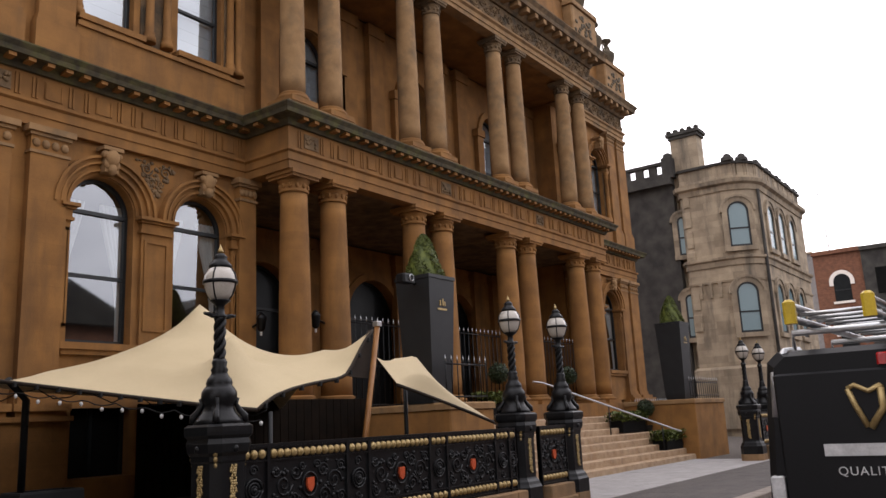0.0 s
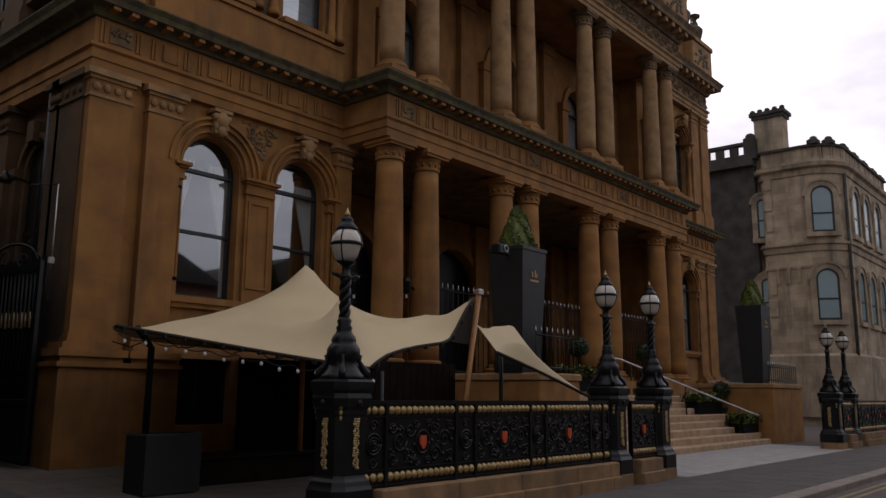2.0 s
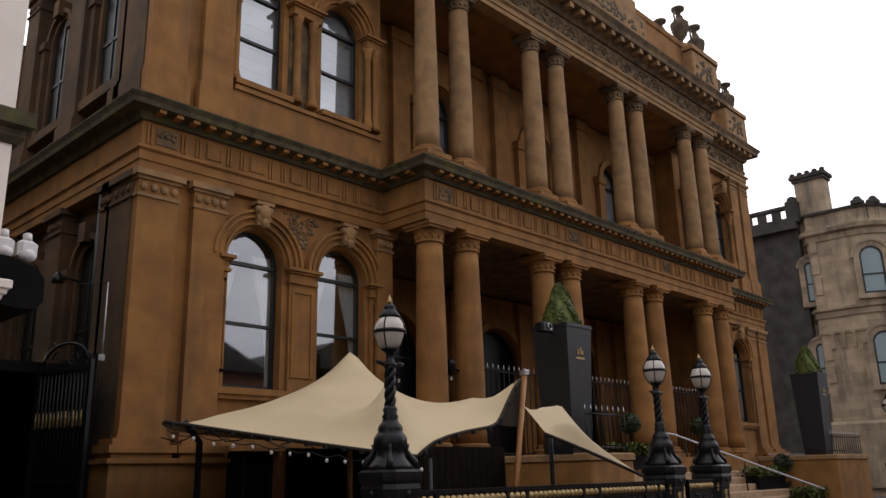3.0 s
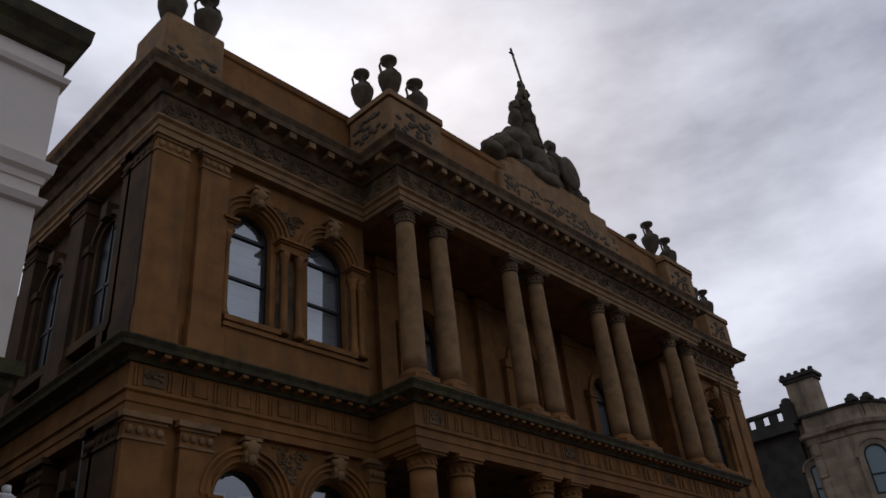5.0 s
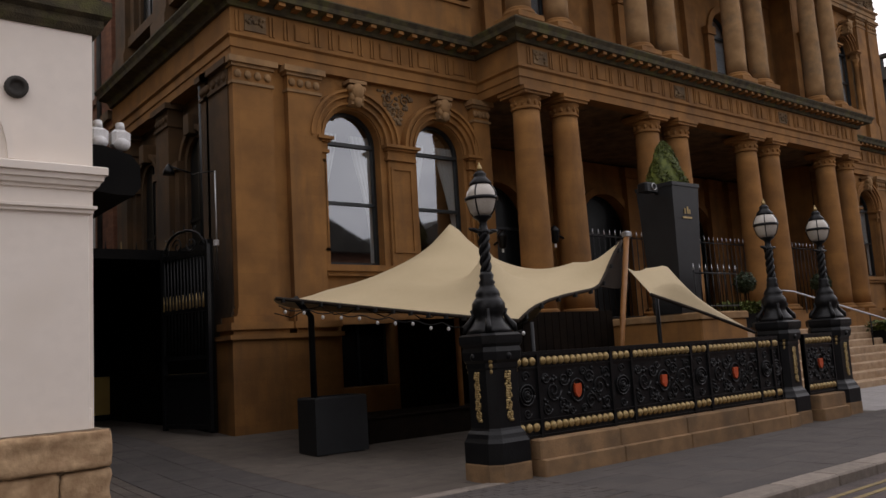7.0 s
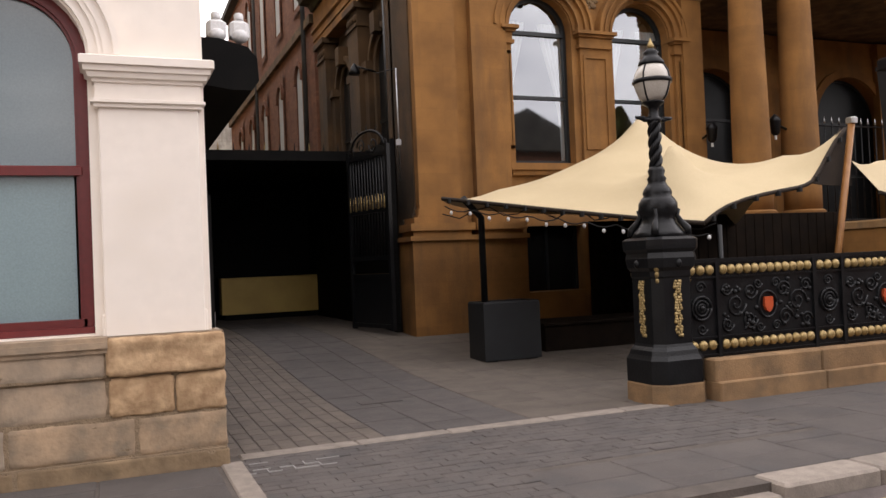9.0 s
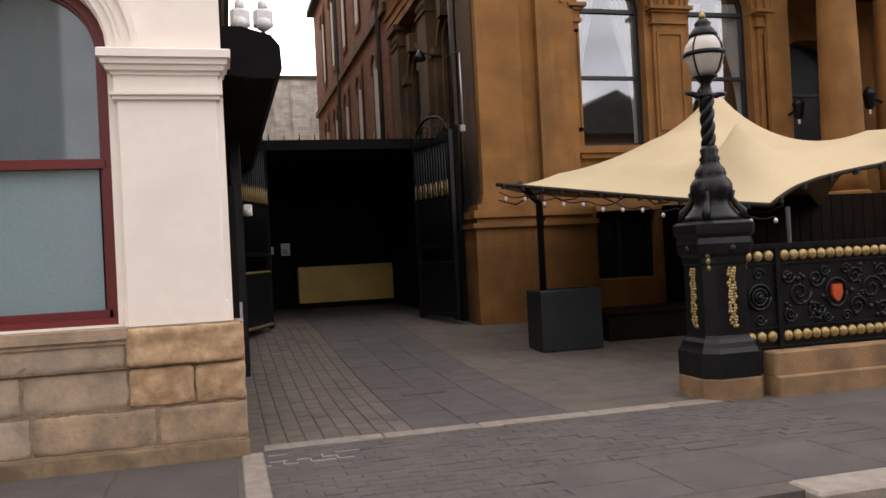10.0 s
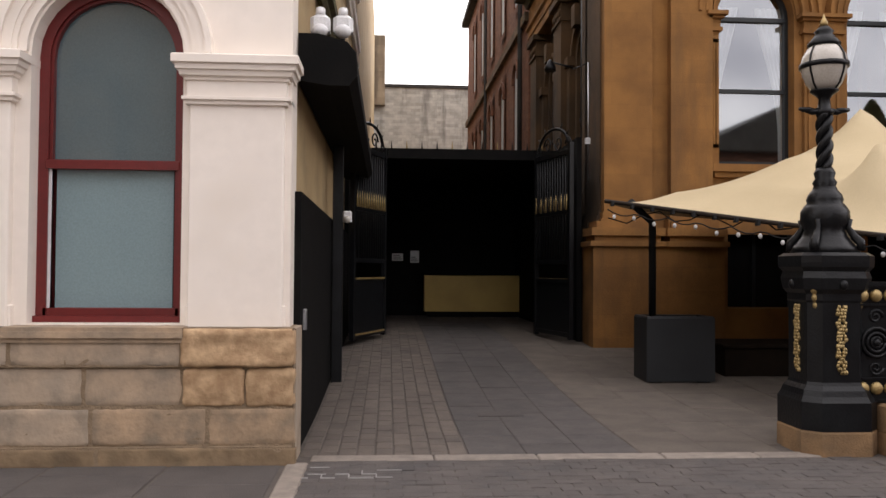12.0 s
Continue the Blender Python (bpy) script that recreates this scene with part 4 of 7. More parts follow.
counter = thing("counter", "mustard yellow boarded counter in a dark passage", "counter")
bm = B()
bevel_box(bm, 1.71, 4.32, 14.7, 15.3, 0.51, 1.47, 0.01)
part("front_board", bm, YELLOW_PLY, counter)
bm = B()
box(bm, 1.8, 4.3, 14.8, 15.3, 0.3, 0.51)
part("base", bm, BLACK_MATT, counter)
bm = B()
bevel_box(bm, 1.66, 4.32, 14.65, 15.35, 1.47, 1.52, 0.01)
part("worktop", bm, BLACK_MATT, counter)
for x, z, w, h in ((1.36, 1.8, 0.24, 0.33), (0.86, 1.85, 0.3, 0.2)):
    sg = thing("notice", "small white printed notice on a black wall", "sign")
    bm = B()
    box(bm, x, x + w, 15.585, 15.6, z, z + h)
    part("sheet", bm, WHITE_PLASTIC, sg)
    bm = B()
    for k in range(3):
        box(bm, x + 0.03, x + w - 0.03 - 0.03 * k, 15.58, 15.585, z + 0.04 + 0.05 * k, z + 0.06 + 0.05 * k)
    part("print", bm, GREY_DARK, sg)


def gate_leaf(label):
    """One iron gate leaf: dense bars, panelled foot, gilt spear tips, scrolled top; hinge at the origin, leaf along +x."""
    g = thing("iron_gate", label, "gate", "alley gates")
    W = 1.5
    bm = B()
    for x in (0.0, W - 0.08):
        box(bm, x, x + 0.08, -0.04, 0.04, 0.04, 3.6)
    for z in (0.08, 1.05, 1.4, 2.32, 3.4):
        box(bm, 0.08, W - 0.08, -0.03, 0.03, z, z + 0.08)
    part("gate_frame", bm, BLACK_IRON, g)
    bm = B()
    box(bm, 0.08, W - 0.08, -0.012, 0.012, 0.16, 1.05)
    part("foot_panel", bm, BLACK_IRON, g)
    bm = B()
    tube(bm, [(0, 0, 1.4), (0, 0, 3.4)], 0.017, 6)
    bar = finish(bm, "bar", BLACK_IRON)
    bm = B()
    tube(bm, [(0, 0, 2.38), (0, 0, 2.55), (0, 0, 2.68)], 0.022, 6, 0.1)
    tip = finish(bm, "spear_tip", GOLD)
    for i in range(13):
        o = new("bar", bar)
        o.parent = g
        o.location = (0.14 + i * 0.105, 0, 0)
        for dy in ((-0.035,) if i % 2 else (-0.035, 0.035)):
            o = new("spear_tip", tip)
            o.parent = g
            o.location = (0.14 + i * 0.105, dy, 0)
    bm = B()
    tube(bm, [(W / 2 + 0.6 * math.cos(a / 14 * math.pi), 0, 3.6 + 0.34 * math.sin(a / 14 * math.pi)) for a in range(15)], 0.03, 6)
    for sd in (-1, 1):
        spiral(bm, W / 2 + sd * 0.22, 3.66, 0.16, 1.4, sd, 0.0, 0.018)
        spiral(bm, W / 2 + sd * 0.62, 3.6, 0.13, 1.4, -sd, 0.0, 0.016)
    for k in range(5):
        tube(bm, [(W / 2 + 0.6 * math.cos((k + 1) / 6 * math.pi), 0, 3.6 + 0.34 * math.sin((k + 1) / 6 * math.pi)), (W / 2 + 0.74 * math.cos((k + 1) / 6 * math.pi), 0, 3.6 + 0.46 * math.sin((k + 1) / 6 * math.pi))], 0.02, 5, 0.3)
    part("scrolled_top", bm, BLACK_IRON, g)
    for z in (1.1, 0.12):
        bm = B()
        box(bm, 0.1, W - 0.1, -0.05, -0.032, z, z + 0.035)
        part("gilt_rail", bm, GOLD, g)
    return g


gl = gate_leaf("black iron alley gate folded open with gilt spear tips")
gl.matrix_basis = pose(0.12, 7.4, 0.33, 0, 0, 68)
gr = copy_thing(gl, pose(4.03, 7.6, 0.33, 0, 0, 105))

conduit = thing("wall_lamp", "small bracket lamp with pale conduit on the alley flank", "lamp")
bm = B()
tube(bm, [(4.5, 8.3, 3.3), (4.5, 8.3, 5.55)], 0.016, 6)
part("conduit", bm, STEEL, conduit)
bm = B()
tube(bm, [(4.5, 8.3, 5.55), (4.5, 9.6, 5.75)], 0.012, 6)
part("cable", bm, RUBBER, conduit)
bm = B()
tube(bm, [(4.5, 9.6, 5.78), (4.1, 9.7, 5.9)], 0.02, 6)
lathe(bm, [(0.12, 5.72), (0.12, 5.8), (0.05, 5.92), (0.02, 5.96)], 4.05, 9.7, 12)
part("shade", bm, BLACK_IRON, conduit)
bm = B()
bevel_box(bm, 4.44, 4.54, 8.26, 8.34, 4.0, 4.12, 0.01)
part("junction_box", bm, WHITE_PLASTIC, conduit)

sensor = thing("sensor_lamp", "small white sensor lamp on the canopy post", "lamp")
bm = B()
bevel_box(bm, 0.13, 0.25, 4.24, 4.36, 2.25, 2.4, 0.02)
part("body", bm, WHITE_PLASTIC, sensor)
bm = B()
ball(bm, (0.19, 4.22, 2.28), 0.05, 10, 6)
part("eye", bm, MILK_GLASS, sensor)
meter = thing("wall_switch", "small pale switch box on the black alley boarding", "switch")
bm = B()
bevel_box(bm, -0.035, 0.0, 0.72, 0.84, 1.05, 1.24, 0.008)
part("box", bm, STEEL, meter)

floods = thing("floodlights", "pair of white floodlights on a short bracket above the canopy", "lamp")
bm = B()
tube(bm, [(0.10, 0.75, 3.65), (0.10, 0.75, 3.82)], 0.02)
tube(bm, [(0.31, 0.75, 3.62), (0.31, 0.75, 3.82)], 0.02)
part("bracket", bm, BLACK_IRON, floods)
for dx in (0.0, 0.21):
    bm = B()
    bevel_box(bm, 0.01 + dx, 0.19 + dx, 0.66, 0.82, 3.80, 3.96, 0.035)
    ball(bm, (0.10 + dx, 0.68, 3.80), 0.08, 12, 7, (1, 1, 0.8))
    tube(bm, [(0.10 + dx, 0.72, 3.95), (0.10 + dx, 0.74, 4.02)], 0.045, 8)
    part("lamp_head", bm, WHITE_PLASTIC, floods)

# buildings behind the alley
back_wall = thing("rear_wall", "flaking white-painted brick wall closing the alley", "wall", kind="structure")
bm = B()
box(bm, -6, 14, 40, 40.5, 0.3, 12.1)
part("brickwork", bm, WHITE_BRICK, back_wall)
bm = B()
box(bm, -6, 14, 39.9, 40.6, 12.1, 12.28)
part("coping", bm, GREY_DARK, back_wall)
bm = B()
box(bm, -1.2, 0.5, 39.6, 40.4, 11, 15.0)
part("chimney", bm, GREY_STONE, back_wall)

brick_range = thing("brick_range", "red brick rear range with arched windows and dark eaves", "building")
bm = B()
box(bm, 4.62, 12, 15.6, 33, 0.3, 13.6)
part("side_wall", bm, BRICK, brick_range)
bm = B()
box(bm, 4.3, 12, 15.6, 33.2, 13.6, 13.85)
part("eaves_board", bm, GREY_DARK, brick_range)
bm = B()
box(bm, 4.5, 4.62, 15.6, 33, 8.6, 8.85)
part("string_course", bm, SAND_DARK, brick_range)
for i, y in enumerate((17.5, 20.5, 23.5, 26.5, 29.5)):
    for z0, z1, nm in ((9.6, 12.2, "window"), (5.0, 7.4, "window")):
        bm = B()
        arch_cell(bm, -0.6, 0.6, z0 - 0.2, z1 + 0.8, 0, 0.42, z0, z1, 0, 0.08)
        arch_band(bm, 0, 0.42, 0.56, z1, -0.06, 0.05, legs=0.1)
        bmesh.ops.transform(bm, matrix=Matrix.Translation((4.56, y, 0)) @ Matrix.Rotation(radians(-90), 4, "Z"), verts=bm.verts)
        w = part(nm, bm, BRICK, brick_range)
        bm = B()
        arch_pane(bm, 0, 0.42, z0, z1, 0.04)
        bmesh.ops.transform(bm, matrix=Matrix.Translation((4.56, y, 0)) @ Matrix.Rotation(radians(-90), 4, "Z"), verts=bm.verts)
        part("pane", bm, BLIND, w)
bm = B()
tube(bm, [(4.5, 16.4, 4.2), (4.5, 16.4, 13.6)], 0.07, 8)
part("downpipe", bm, GREY_DARK, brick_range)
bm = B()
tube(bm, [(4.5, 24.8, 0.5), (4.5, 24.8, 13.6)], 0.06, 8)
part("downpipe", bm, GREY_DARK, brick_range)

# hotel flank along the alley: deep pilasters and framed windows, soot and alley shade in its colour
def flank_window(y, z0, z1, hw):
    m = Matrix.Translation((XL + 0.36, y, 0)) @ Matrix.Rotation(radians(-90), 4, "Z")
    bm = B()
    arch_band(bm, 0, hw, hw + 0.16, z1, -0.12, 0.02, legs=z1 - z0)
    arch_band(bm, 0, hw + 0.16, hw + 0.28, z1, -0.22, 0.02)
    for q in (-1, 1):
        box(bm, q * (hw + 0.34) - 0.14, q * (hw + 0.34) + 0.14, -0.24, 0.02, z0 - 0.1, z1 - 0.05)
        box(bm, q * (hw + 0.34) - 0.2, q * (hw + 0.34) + 0.2, -0.30, 0.02, z1 - 0.05, z1 + 0.15)
    box(bm, -hw - 0.6, hw + 0.6, -0.30, 0.02, z0 - 0.35, z0 - 0.1)
    box(bm, -0.16, 0.16, -0.34, 0.02, z1 + hw + 0.05, z1 + hw + 0.5)
    bmesh.ops.transform(bm, matrix=m, verts=bm.verts)
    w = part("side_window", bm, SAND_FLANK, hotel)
    bm = B()
    arch_pane(bm, 0, hw, z0, z1, -0.03)
    bmesh.ops.transform(bm, matrix=m, verts=bm.verts)
    part("pane", bm, FROST_DARK, w, "dim alley window pane")
    bm = B()
    mid = (z0 + z1) / 2
    box(bm, -hw, hw, -0.06, -0.032, mid - 0.04, mid + 0.04)
    box(bm, -0.03, 0.03, -0.06, -0.032, z0, z1 + hw - 0.02)
    bmesh.ops.transform(bm, matrix=m, verts=bm.verts)
    part("sash", bm, FRAME_DARK, w)


for y in (10.15, 13.2):
    flank_window(y, 3.6, 6.2, 0.55)
    flank_window(y, 10.6, 13.1, 0.55)
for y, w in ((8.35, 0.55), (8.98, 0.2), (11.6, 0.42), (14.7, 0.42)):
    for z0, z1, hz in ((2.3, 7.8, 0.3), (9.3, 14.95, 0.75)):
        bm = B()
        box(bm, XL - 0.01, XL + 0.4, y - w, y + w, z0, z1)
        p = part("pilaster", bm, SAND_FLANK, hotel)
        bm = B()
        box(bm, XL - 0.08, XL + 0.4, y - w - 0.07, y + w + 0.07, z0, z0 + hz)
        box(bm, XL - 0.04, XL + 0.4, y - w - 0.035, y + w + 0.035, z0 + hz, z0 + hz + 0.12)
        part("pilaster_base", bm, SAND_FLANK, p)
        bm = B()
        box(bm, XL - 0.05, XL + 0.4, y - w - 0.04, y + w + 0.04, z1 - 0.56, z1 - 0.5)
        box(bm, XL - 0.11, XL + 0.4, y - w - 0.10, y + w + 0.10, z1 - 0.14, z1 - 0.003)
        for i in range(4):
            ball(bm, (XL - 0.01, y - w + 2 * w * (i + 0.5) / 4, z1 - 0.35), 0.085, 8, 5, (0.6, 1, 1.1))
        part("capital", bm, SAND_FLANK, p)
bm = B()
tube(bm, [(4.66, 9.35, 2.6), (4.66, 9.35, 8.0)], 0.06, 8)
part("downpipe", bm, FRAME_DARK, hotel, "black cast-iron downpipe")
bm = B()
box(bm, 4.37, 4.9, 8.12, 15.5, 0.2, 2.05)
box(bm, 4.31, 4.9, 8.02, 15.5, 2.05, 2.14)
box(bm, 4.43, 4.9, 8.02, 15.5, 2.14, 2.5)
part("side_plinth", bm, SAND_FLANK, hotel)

# ---- grey corner building ----
grey_house = thing("grey_corner_building", "grey weathered stone building with rounded corner and pierced parapet", "building", m=pose(0, 0, 0.6))
CX, CY, RR = 45.8, 5.8, 1.8
arc = [(CX - RR * math.cos(radians(a)), CY - RR * math.sin(radians(a))) for a in range(0, 91, 9)]
outline = [(44.6, 15), (44.6, 8.4), (44.0, 8.0)] + arc + [(55.4, 4.0), (55.4, 15)]
bm = B()
n = len(outline)
ra = [bm.verts.new((x, y, -0.7)) for x, y in outline]
rb = [bm.verts.new((x, y, 13.6)) for x, y in outline]
for i in range(n):
    bm.faces.new((ra[i], ra[(i + 1) % n], rb[(i + 1) % n], rb[i]))
bm.faces.new(rb)
part("wall", bm, GREY_STONE, grey_house)
face = outline[2:-1]
for z, prof, mat in ((0.0, [(0, 0), (0.25, 0), (0.25, 3.2), (0.1, 3.35), (0, 3.35)], GREY_STONE),
                     (8.9, [(0, 0), (0.08, 0), (0.1, 0.3), (0.22, 0.36), (0.24, 0.5), (0, 0.55)], GREY_STONE),
                     (8.0, [(0, 0), (0.06, 0), (0.08, 0.12), (0, 0.14)], GREY_STONE),
                     (13.2, [(0, 0), (0.08, 0), (0.12, 0.3), (0.32, 0.4), (0.36, 0.6), (0, 0.68)], GREY_STONE),
                     (13.9, [(-0.3, 0), (0.05, 0), (0.05, 0.12), (0, 0.14), (-0.3, 0.14)], GREY_STONE),
                     (14.75, [(-0.35, 0), (0.08, 0), (0.1, 0.14), (-0.35, 0.2)], GREY_DARK)):
    bm = B()
    sweep(bm, [(44.6, 15), (44.6, 8.4)] + face, [(o, z + h) for o, h in prof])
    part("string_course", bm, mat, grey_house)


def place_on(x, y, deg):
    return Matrix.Translation((x, y, 0)) @ Matrix.Rotation(radians(deg), 4, "Z")


def grey_window(m, hw, z0, z1):
    bm = B()
    arch_band(bm, 0, hw, hw + 0.28, z1, -0.12, 0.1, legs=z1 - z0)
    box(bm, -hw - 0.3, hw + 0.3, -0.18, 0.1, z0 - 0.25, z0)
    arch_band(bm, 0, hw + 0.28, hw + 0.4, z1, -0.18, 0.1)
    bmesh.ops.transform(bm, matrix=m, verts=bm.verts)
    w = part("window", bm, GREY_STONE, grey_house)
    bm = B()
    arch_band(bm, 0, hw - 0.1, hw, z1, -0.07, 0.05, legs=z1 - z0)
    box(bm, -hw, hw, -0.07, 0.05, z0 + (z1 - z0) * 0.5, z0 + (z1 - z0) * 0.5 + 0.09)
    box(bm, -hw, hw, -0.07, 0.05, z0, z0 + 0.12)
    bmesh.ops.transform(bm, matrix=m, verts=bm.verts)
    part("sash", bm, FRAME_DARK, w)
    bm = B()
    arch_pane(bm, 0, hw, z0, z1, -0.04)
    bmesh.ops.transform(bm, matrix=m, verts=bm.verts)
    part("pane", bm, FROST, w, "pale greenish window pane")


for z0, z1 in ((9.9, 11.9), (5.1, 7.3)):
    grey_window(place_on(arc[3][0], arc[3][1], -90 + 27), 0.58, z0, z1)
    for x in (46.9, 49.3, 51.8):
        grey_window(place_on(x, 4.0, 0), 0.6, z0, z1)
    grey_window(place_on(44.25, 8.2, -70), 0.3, z0, z1)
bm = B()
for dy in (-0.55, 0.0, 0.55):
    box(bm, 43.9, 44.05, 6.9 + dy - 0.08, 6.9 + dy + 0.08, 7.2, 8.05)
    box(bm, 43.88, 44.05, 6.9 + dy - 0.12, 6.9 + dy + 0.12, 7.95, 8.1)
part("wall_brackets", bm, GREY_STONE, grey_house)
for run_pts in ([(44.6, 15), (44.6, 8.4), (44.0, 8.0), arc[0], arc[1], arc[2]], arc[4:] + [(55.4, 4.0)]):
    bm = B()
    sweep(bm, run_pts, [(-0.28, 14.02), (-0.06, 14.02), (-0.06, 14.76), (-0.28, 14.76)])
    part("parapet_wall", bm, GREY_STONE, grey_house)
for x, y, nx, ny in run_points([(44.6, 14), (44.6, 8.4), (44.0, 8.0)] + arc[::3] + [(arc[-1][0], arc[-1][1]), (55.2, 4.0)], 1.1, 0.12):
    bm = B()
    bevel_box(bm, x - nx * 0.17 - 0.15, x - nx * 0.17 + 0.15, y - ny * 0.17 - 0.15, y - ny * 0.17 + 0.15, 14.0, 14.8, 0.03)
    part("parapet_post", bm, GREY_STONE, grey_house)
for x, y in ((44.7, 8.6), arc[3], arc[6], (46.6, 4.1), (48.8, 4.1), (51.0, 4.1), (53.2, 4.1), (55.2, 4.1)):
    bm = B()
    bevel_box(bm, x - 0.3, x + 0.3, y - 0.1, y + 0.5, 14.9, 15.15, 0.05)
    ball(bm, (x, y + 0.2, 15.2), 0.22, 8, 5, (1, 1, 0.8))
    part("parapet_block", bm, GREY_DARK, grey_house)
bm = B()
box(bm, 44.4, 45.4, 6.85, 8.45, 13.4, 17.0)
ch = part("chimney", bm, GREY_STONE, grey_house)
bm = B()
box(bm, 44.3, 45.5, 6.75, 8.55, 17.0, 17.2)
box(bm, 44.2, 45.6, 6.65, 8.65, 17.2, 17.4)
for k in range(5):
    lathe(bm, [(0.13, 17.4), (0.16, 17.52), (0.1, 17.6)], 44.4, 6.8 + 0.42 * k, 8)
part("chimney_cap", bm, GREY_DARK, ch)
bm = B()
tube(bm, [(44.52, 9.2, 0.3), (44.52, 9.2, 13.3)], 0.09, 8)
part("downpipe", bm, GREY_DARK, grey_house)
bm = B()
box(bm, 44.1, 44.62, 8.5, 15, 0.2, 14.6)
box(bm, 43.7, 44.62, 8.45, 15, 14.2, 14.6)
part("flank", bm, GREY_DARK, grey_house, "near-black flank wall")
bm = B()
box(bm, 43.95, 44.25, 8.5, 15, 14.6, 14.95)
for k in range(8):
    box(bm, 43.95, 44.25, 8.5 + 0.85 * k, 8.95 + 0.85 * k, 14.95, 15.5)
box(bm, 43.88, 44.32, 8.45, 15, 15.5, 15.68)
part("flank_parapet", bm, GREY_DARK, grey_house, "dark pierced parapet")
bm = B()
bevel_box(bm, 43.8, 44.45, 8.3, 8.95, 14.6, 15.9, 0.06)
ball(bm, (44.1, 8.6, 15.95), 0.3, 8, 6, (1, 1, 0.8))
part("parapet_block", bm, GREY_DARK, grey_house)
for k, zz in enumerate((9.0, 10.2, 11.4, 12.6, 5.4, 6.6)):
    bm = B()
    bevel_box(bm, 43.93, 44.2, 7.55, 8.05 - 0.12 * (k % 2), zz, zz + 0.95, 0.03)
    part("quoin", bm, GREY_STONE, grey_house)
bm = B()
tube(bm, [(arc[8][0] - 0.12, arc[8][1] - 0.12, 0.3), (arc[8][0] - 0.12, arc[8][1] - 0.12, 13.2)], 0.09, 8)
part("downpipe", bm, GREY_DARK, grey_house)

# ---- street lamps and cast-iron fence ----
def chamfered(bm, profile, c=0.36):
    """Stack of chamfered square sections; profile of (half width, z)."""
    rings = []
    for h, z in profile:
        k = h * (1 - c)
        rings.append([bm.verts.new((x, y, z)) for x, y in ((-k, -h), (k, -h), (h, -k), (h, k), (k, h), (-k, h), (-h, k), (-h, -k))])
    for a, b in zip(rings, rings[1:]):
        for i in range(8):
            bm.faces.new((a[i], a[(i + 1) % 8], b[(i + 1) % 8], b[i]))
    bm.faces.new(rings[-1])
    bm.faces.new(rings[0][::-1])


def street_lamp(m):
    """Cast-iron lamp: stone block, octagonal pedestal, dolphin bell, twisted shaft, globe lantern."""
    lamp = thing("street_lamp", "black cast-iron lamp with twisted shaft, gilt panels and milky globe", "lamp", "entrance lamps")
    bm = B()
    chamfered(bm, [(0.46, -0.04), (0.46, 0.19), (0.45, 0.21)])
    part("stone_block", bm, PLINTH_STONE, lamp, "worn octagonal brown stone block")
    bm = B()
    chamfered(bm, [(0.455, 0.21), (0.455, 0.46), (0.44, 0.48), (0.42, 0.51), (0.40, 0.56), (0.36, 0.60), (0.345, 0.63)])
    part("foot", bm, BLACK_IRON, lamp)
    bm = B()
    chamfered(bm, [(0.345, 0.63), (0.345, 1.34), (0.36, 1.36), (0.36, 1.42), (0.40, 1.46), (0.42, 1.56), (0.40, 1.62), (0.44, 1.66), (0.445, 1.70), (0.445, 1.76), (0.39, 1.79)])
    part("pedestal", bm, BLACK_IRON, lamp)
    for q in range(8):
        a = math.tau * q / 8
        c, s = math.cos(a), math.sin(a)
        if q % 2 == 0:
            bm = B()
            for j in range(21):
                z = 0.72 + 0.029 * j
                for w in (-0.045 * math.sin(j * 0.75), 0.045 * math.sin(j * 0.75), 0.055 * math.cos(j * 1.9), 0.03 * math.cos(j * 2.7)):
                    ball(bm, (0.35 * c - s * w, 0.35 * s + c * w, z), 0.022, 6, 4)
            part("gilt_panel", bm, GOLD, lamp, "gilt foliage panel")
            bm = B()
            ball(bm, (0.40 * c, 0.40 * s, 1.50), 0.05, 10, 6)
            part("boss", bm, BLACK_IRON, lamp)
        else:
            d = 1.18
            bm = B()
            ball(bm, (0.345 * d * c, 0.345 * d * s, 1.47), 0.058, 8, 5)
            ball(bm, (0.335 * d * c, 0.335 * d * s, 1.385), 0.04, 8, 5)
            ball(bm, (0.325 * d * c, 0.325 * d * s, 1.315), 0.032, 8, 5)
            part("gilt_drop", bm, GOLD, lamp)
    bm = B()
    lathe(bm, [(0.37, 1.79), (0.33, 1.85), (0.25, 1.93), (0.215, 2.0), (0.235, 2.04), (0.26, 2.08), (0.255, 2.17), (0.22, 2.22), (0.185, 2.25), (0.195, 2.28), (0.175, 2.33), (0.135, 2.37), (0.115, 2.41), (0.13, 2.44), (0.10, 2.48), (0.115, 2.53), (0.085, 2.58)], seg=20)
    for q in range(4):
        a = math.tau * (q + 0.5) / 4
        c, s = math.cos(a), math.sin(a)
        tube(bm, [(0.37 * c, 0.37 * s, 1.81), (0.37 * c, 0.37 * s, 1.88), (0.30 * c, 0.30 * s, 1.94), (0.24 * c, 0.24 * s, 2.02), (0.265 * c, 0.265 * s, 2.1)], 0.055, 7, 0.5)
    part("bell", bm, BLACK_IRON, lamp, "dolphin-clasped iron bell")
    bm = B()
    for q in range(3):
        a0 = math.tau * q / 3
        tube(bm, [(0.042 * math.cos(a0 + j * 0.36), 0.042 * math.sin(a0 + j * 0.36), 2.56 + 0.53 * j / 24) for j in range(25)], 0.037, 7)
    part("twisted_shaft", bm, BLACK_IRON, lamp)
    bm = B()
    lathe(bm, [(0.07, 3.07), (0.09, 3.10), (0.06, 3.13), (0.05, 3.22), (0.07, 3.25), (0.12, 3.285), (0.13, 3.30)], seg=14)
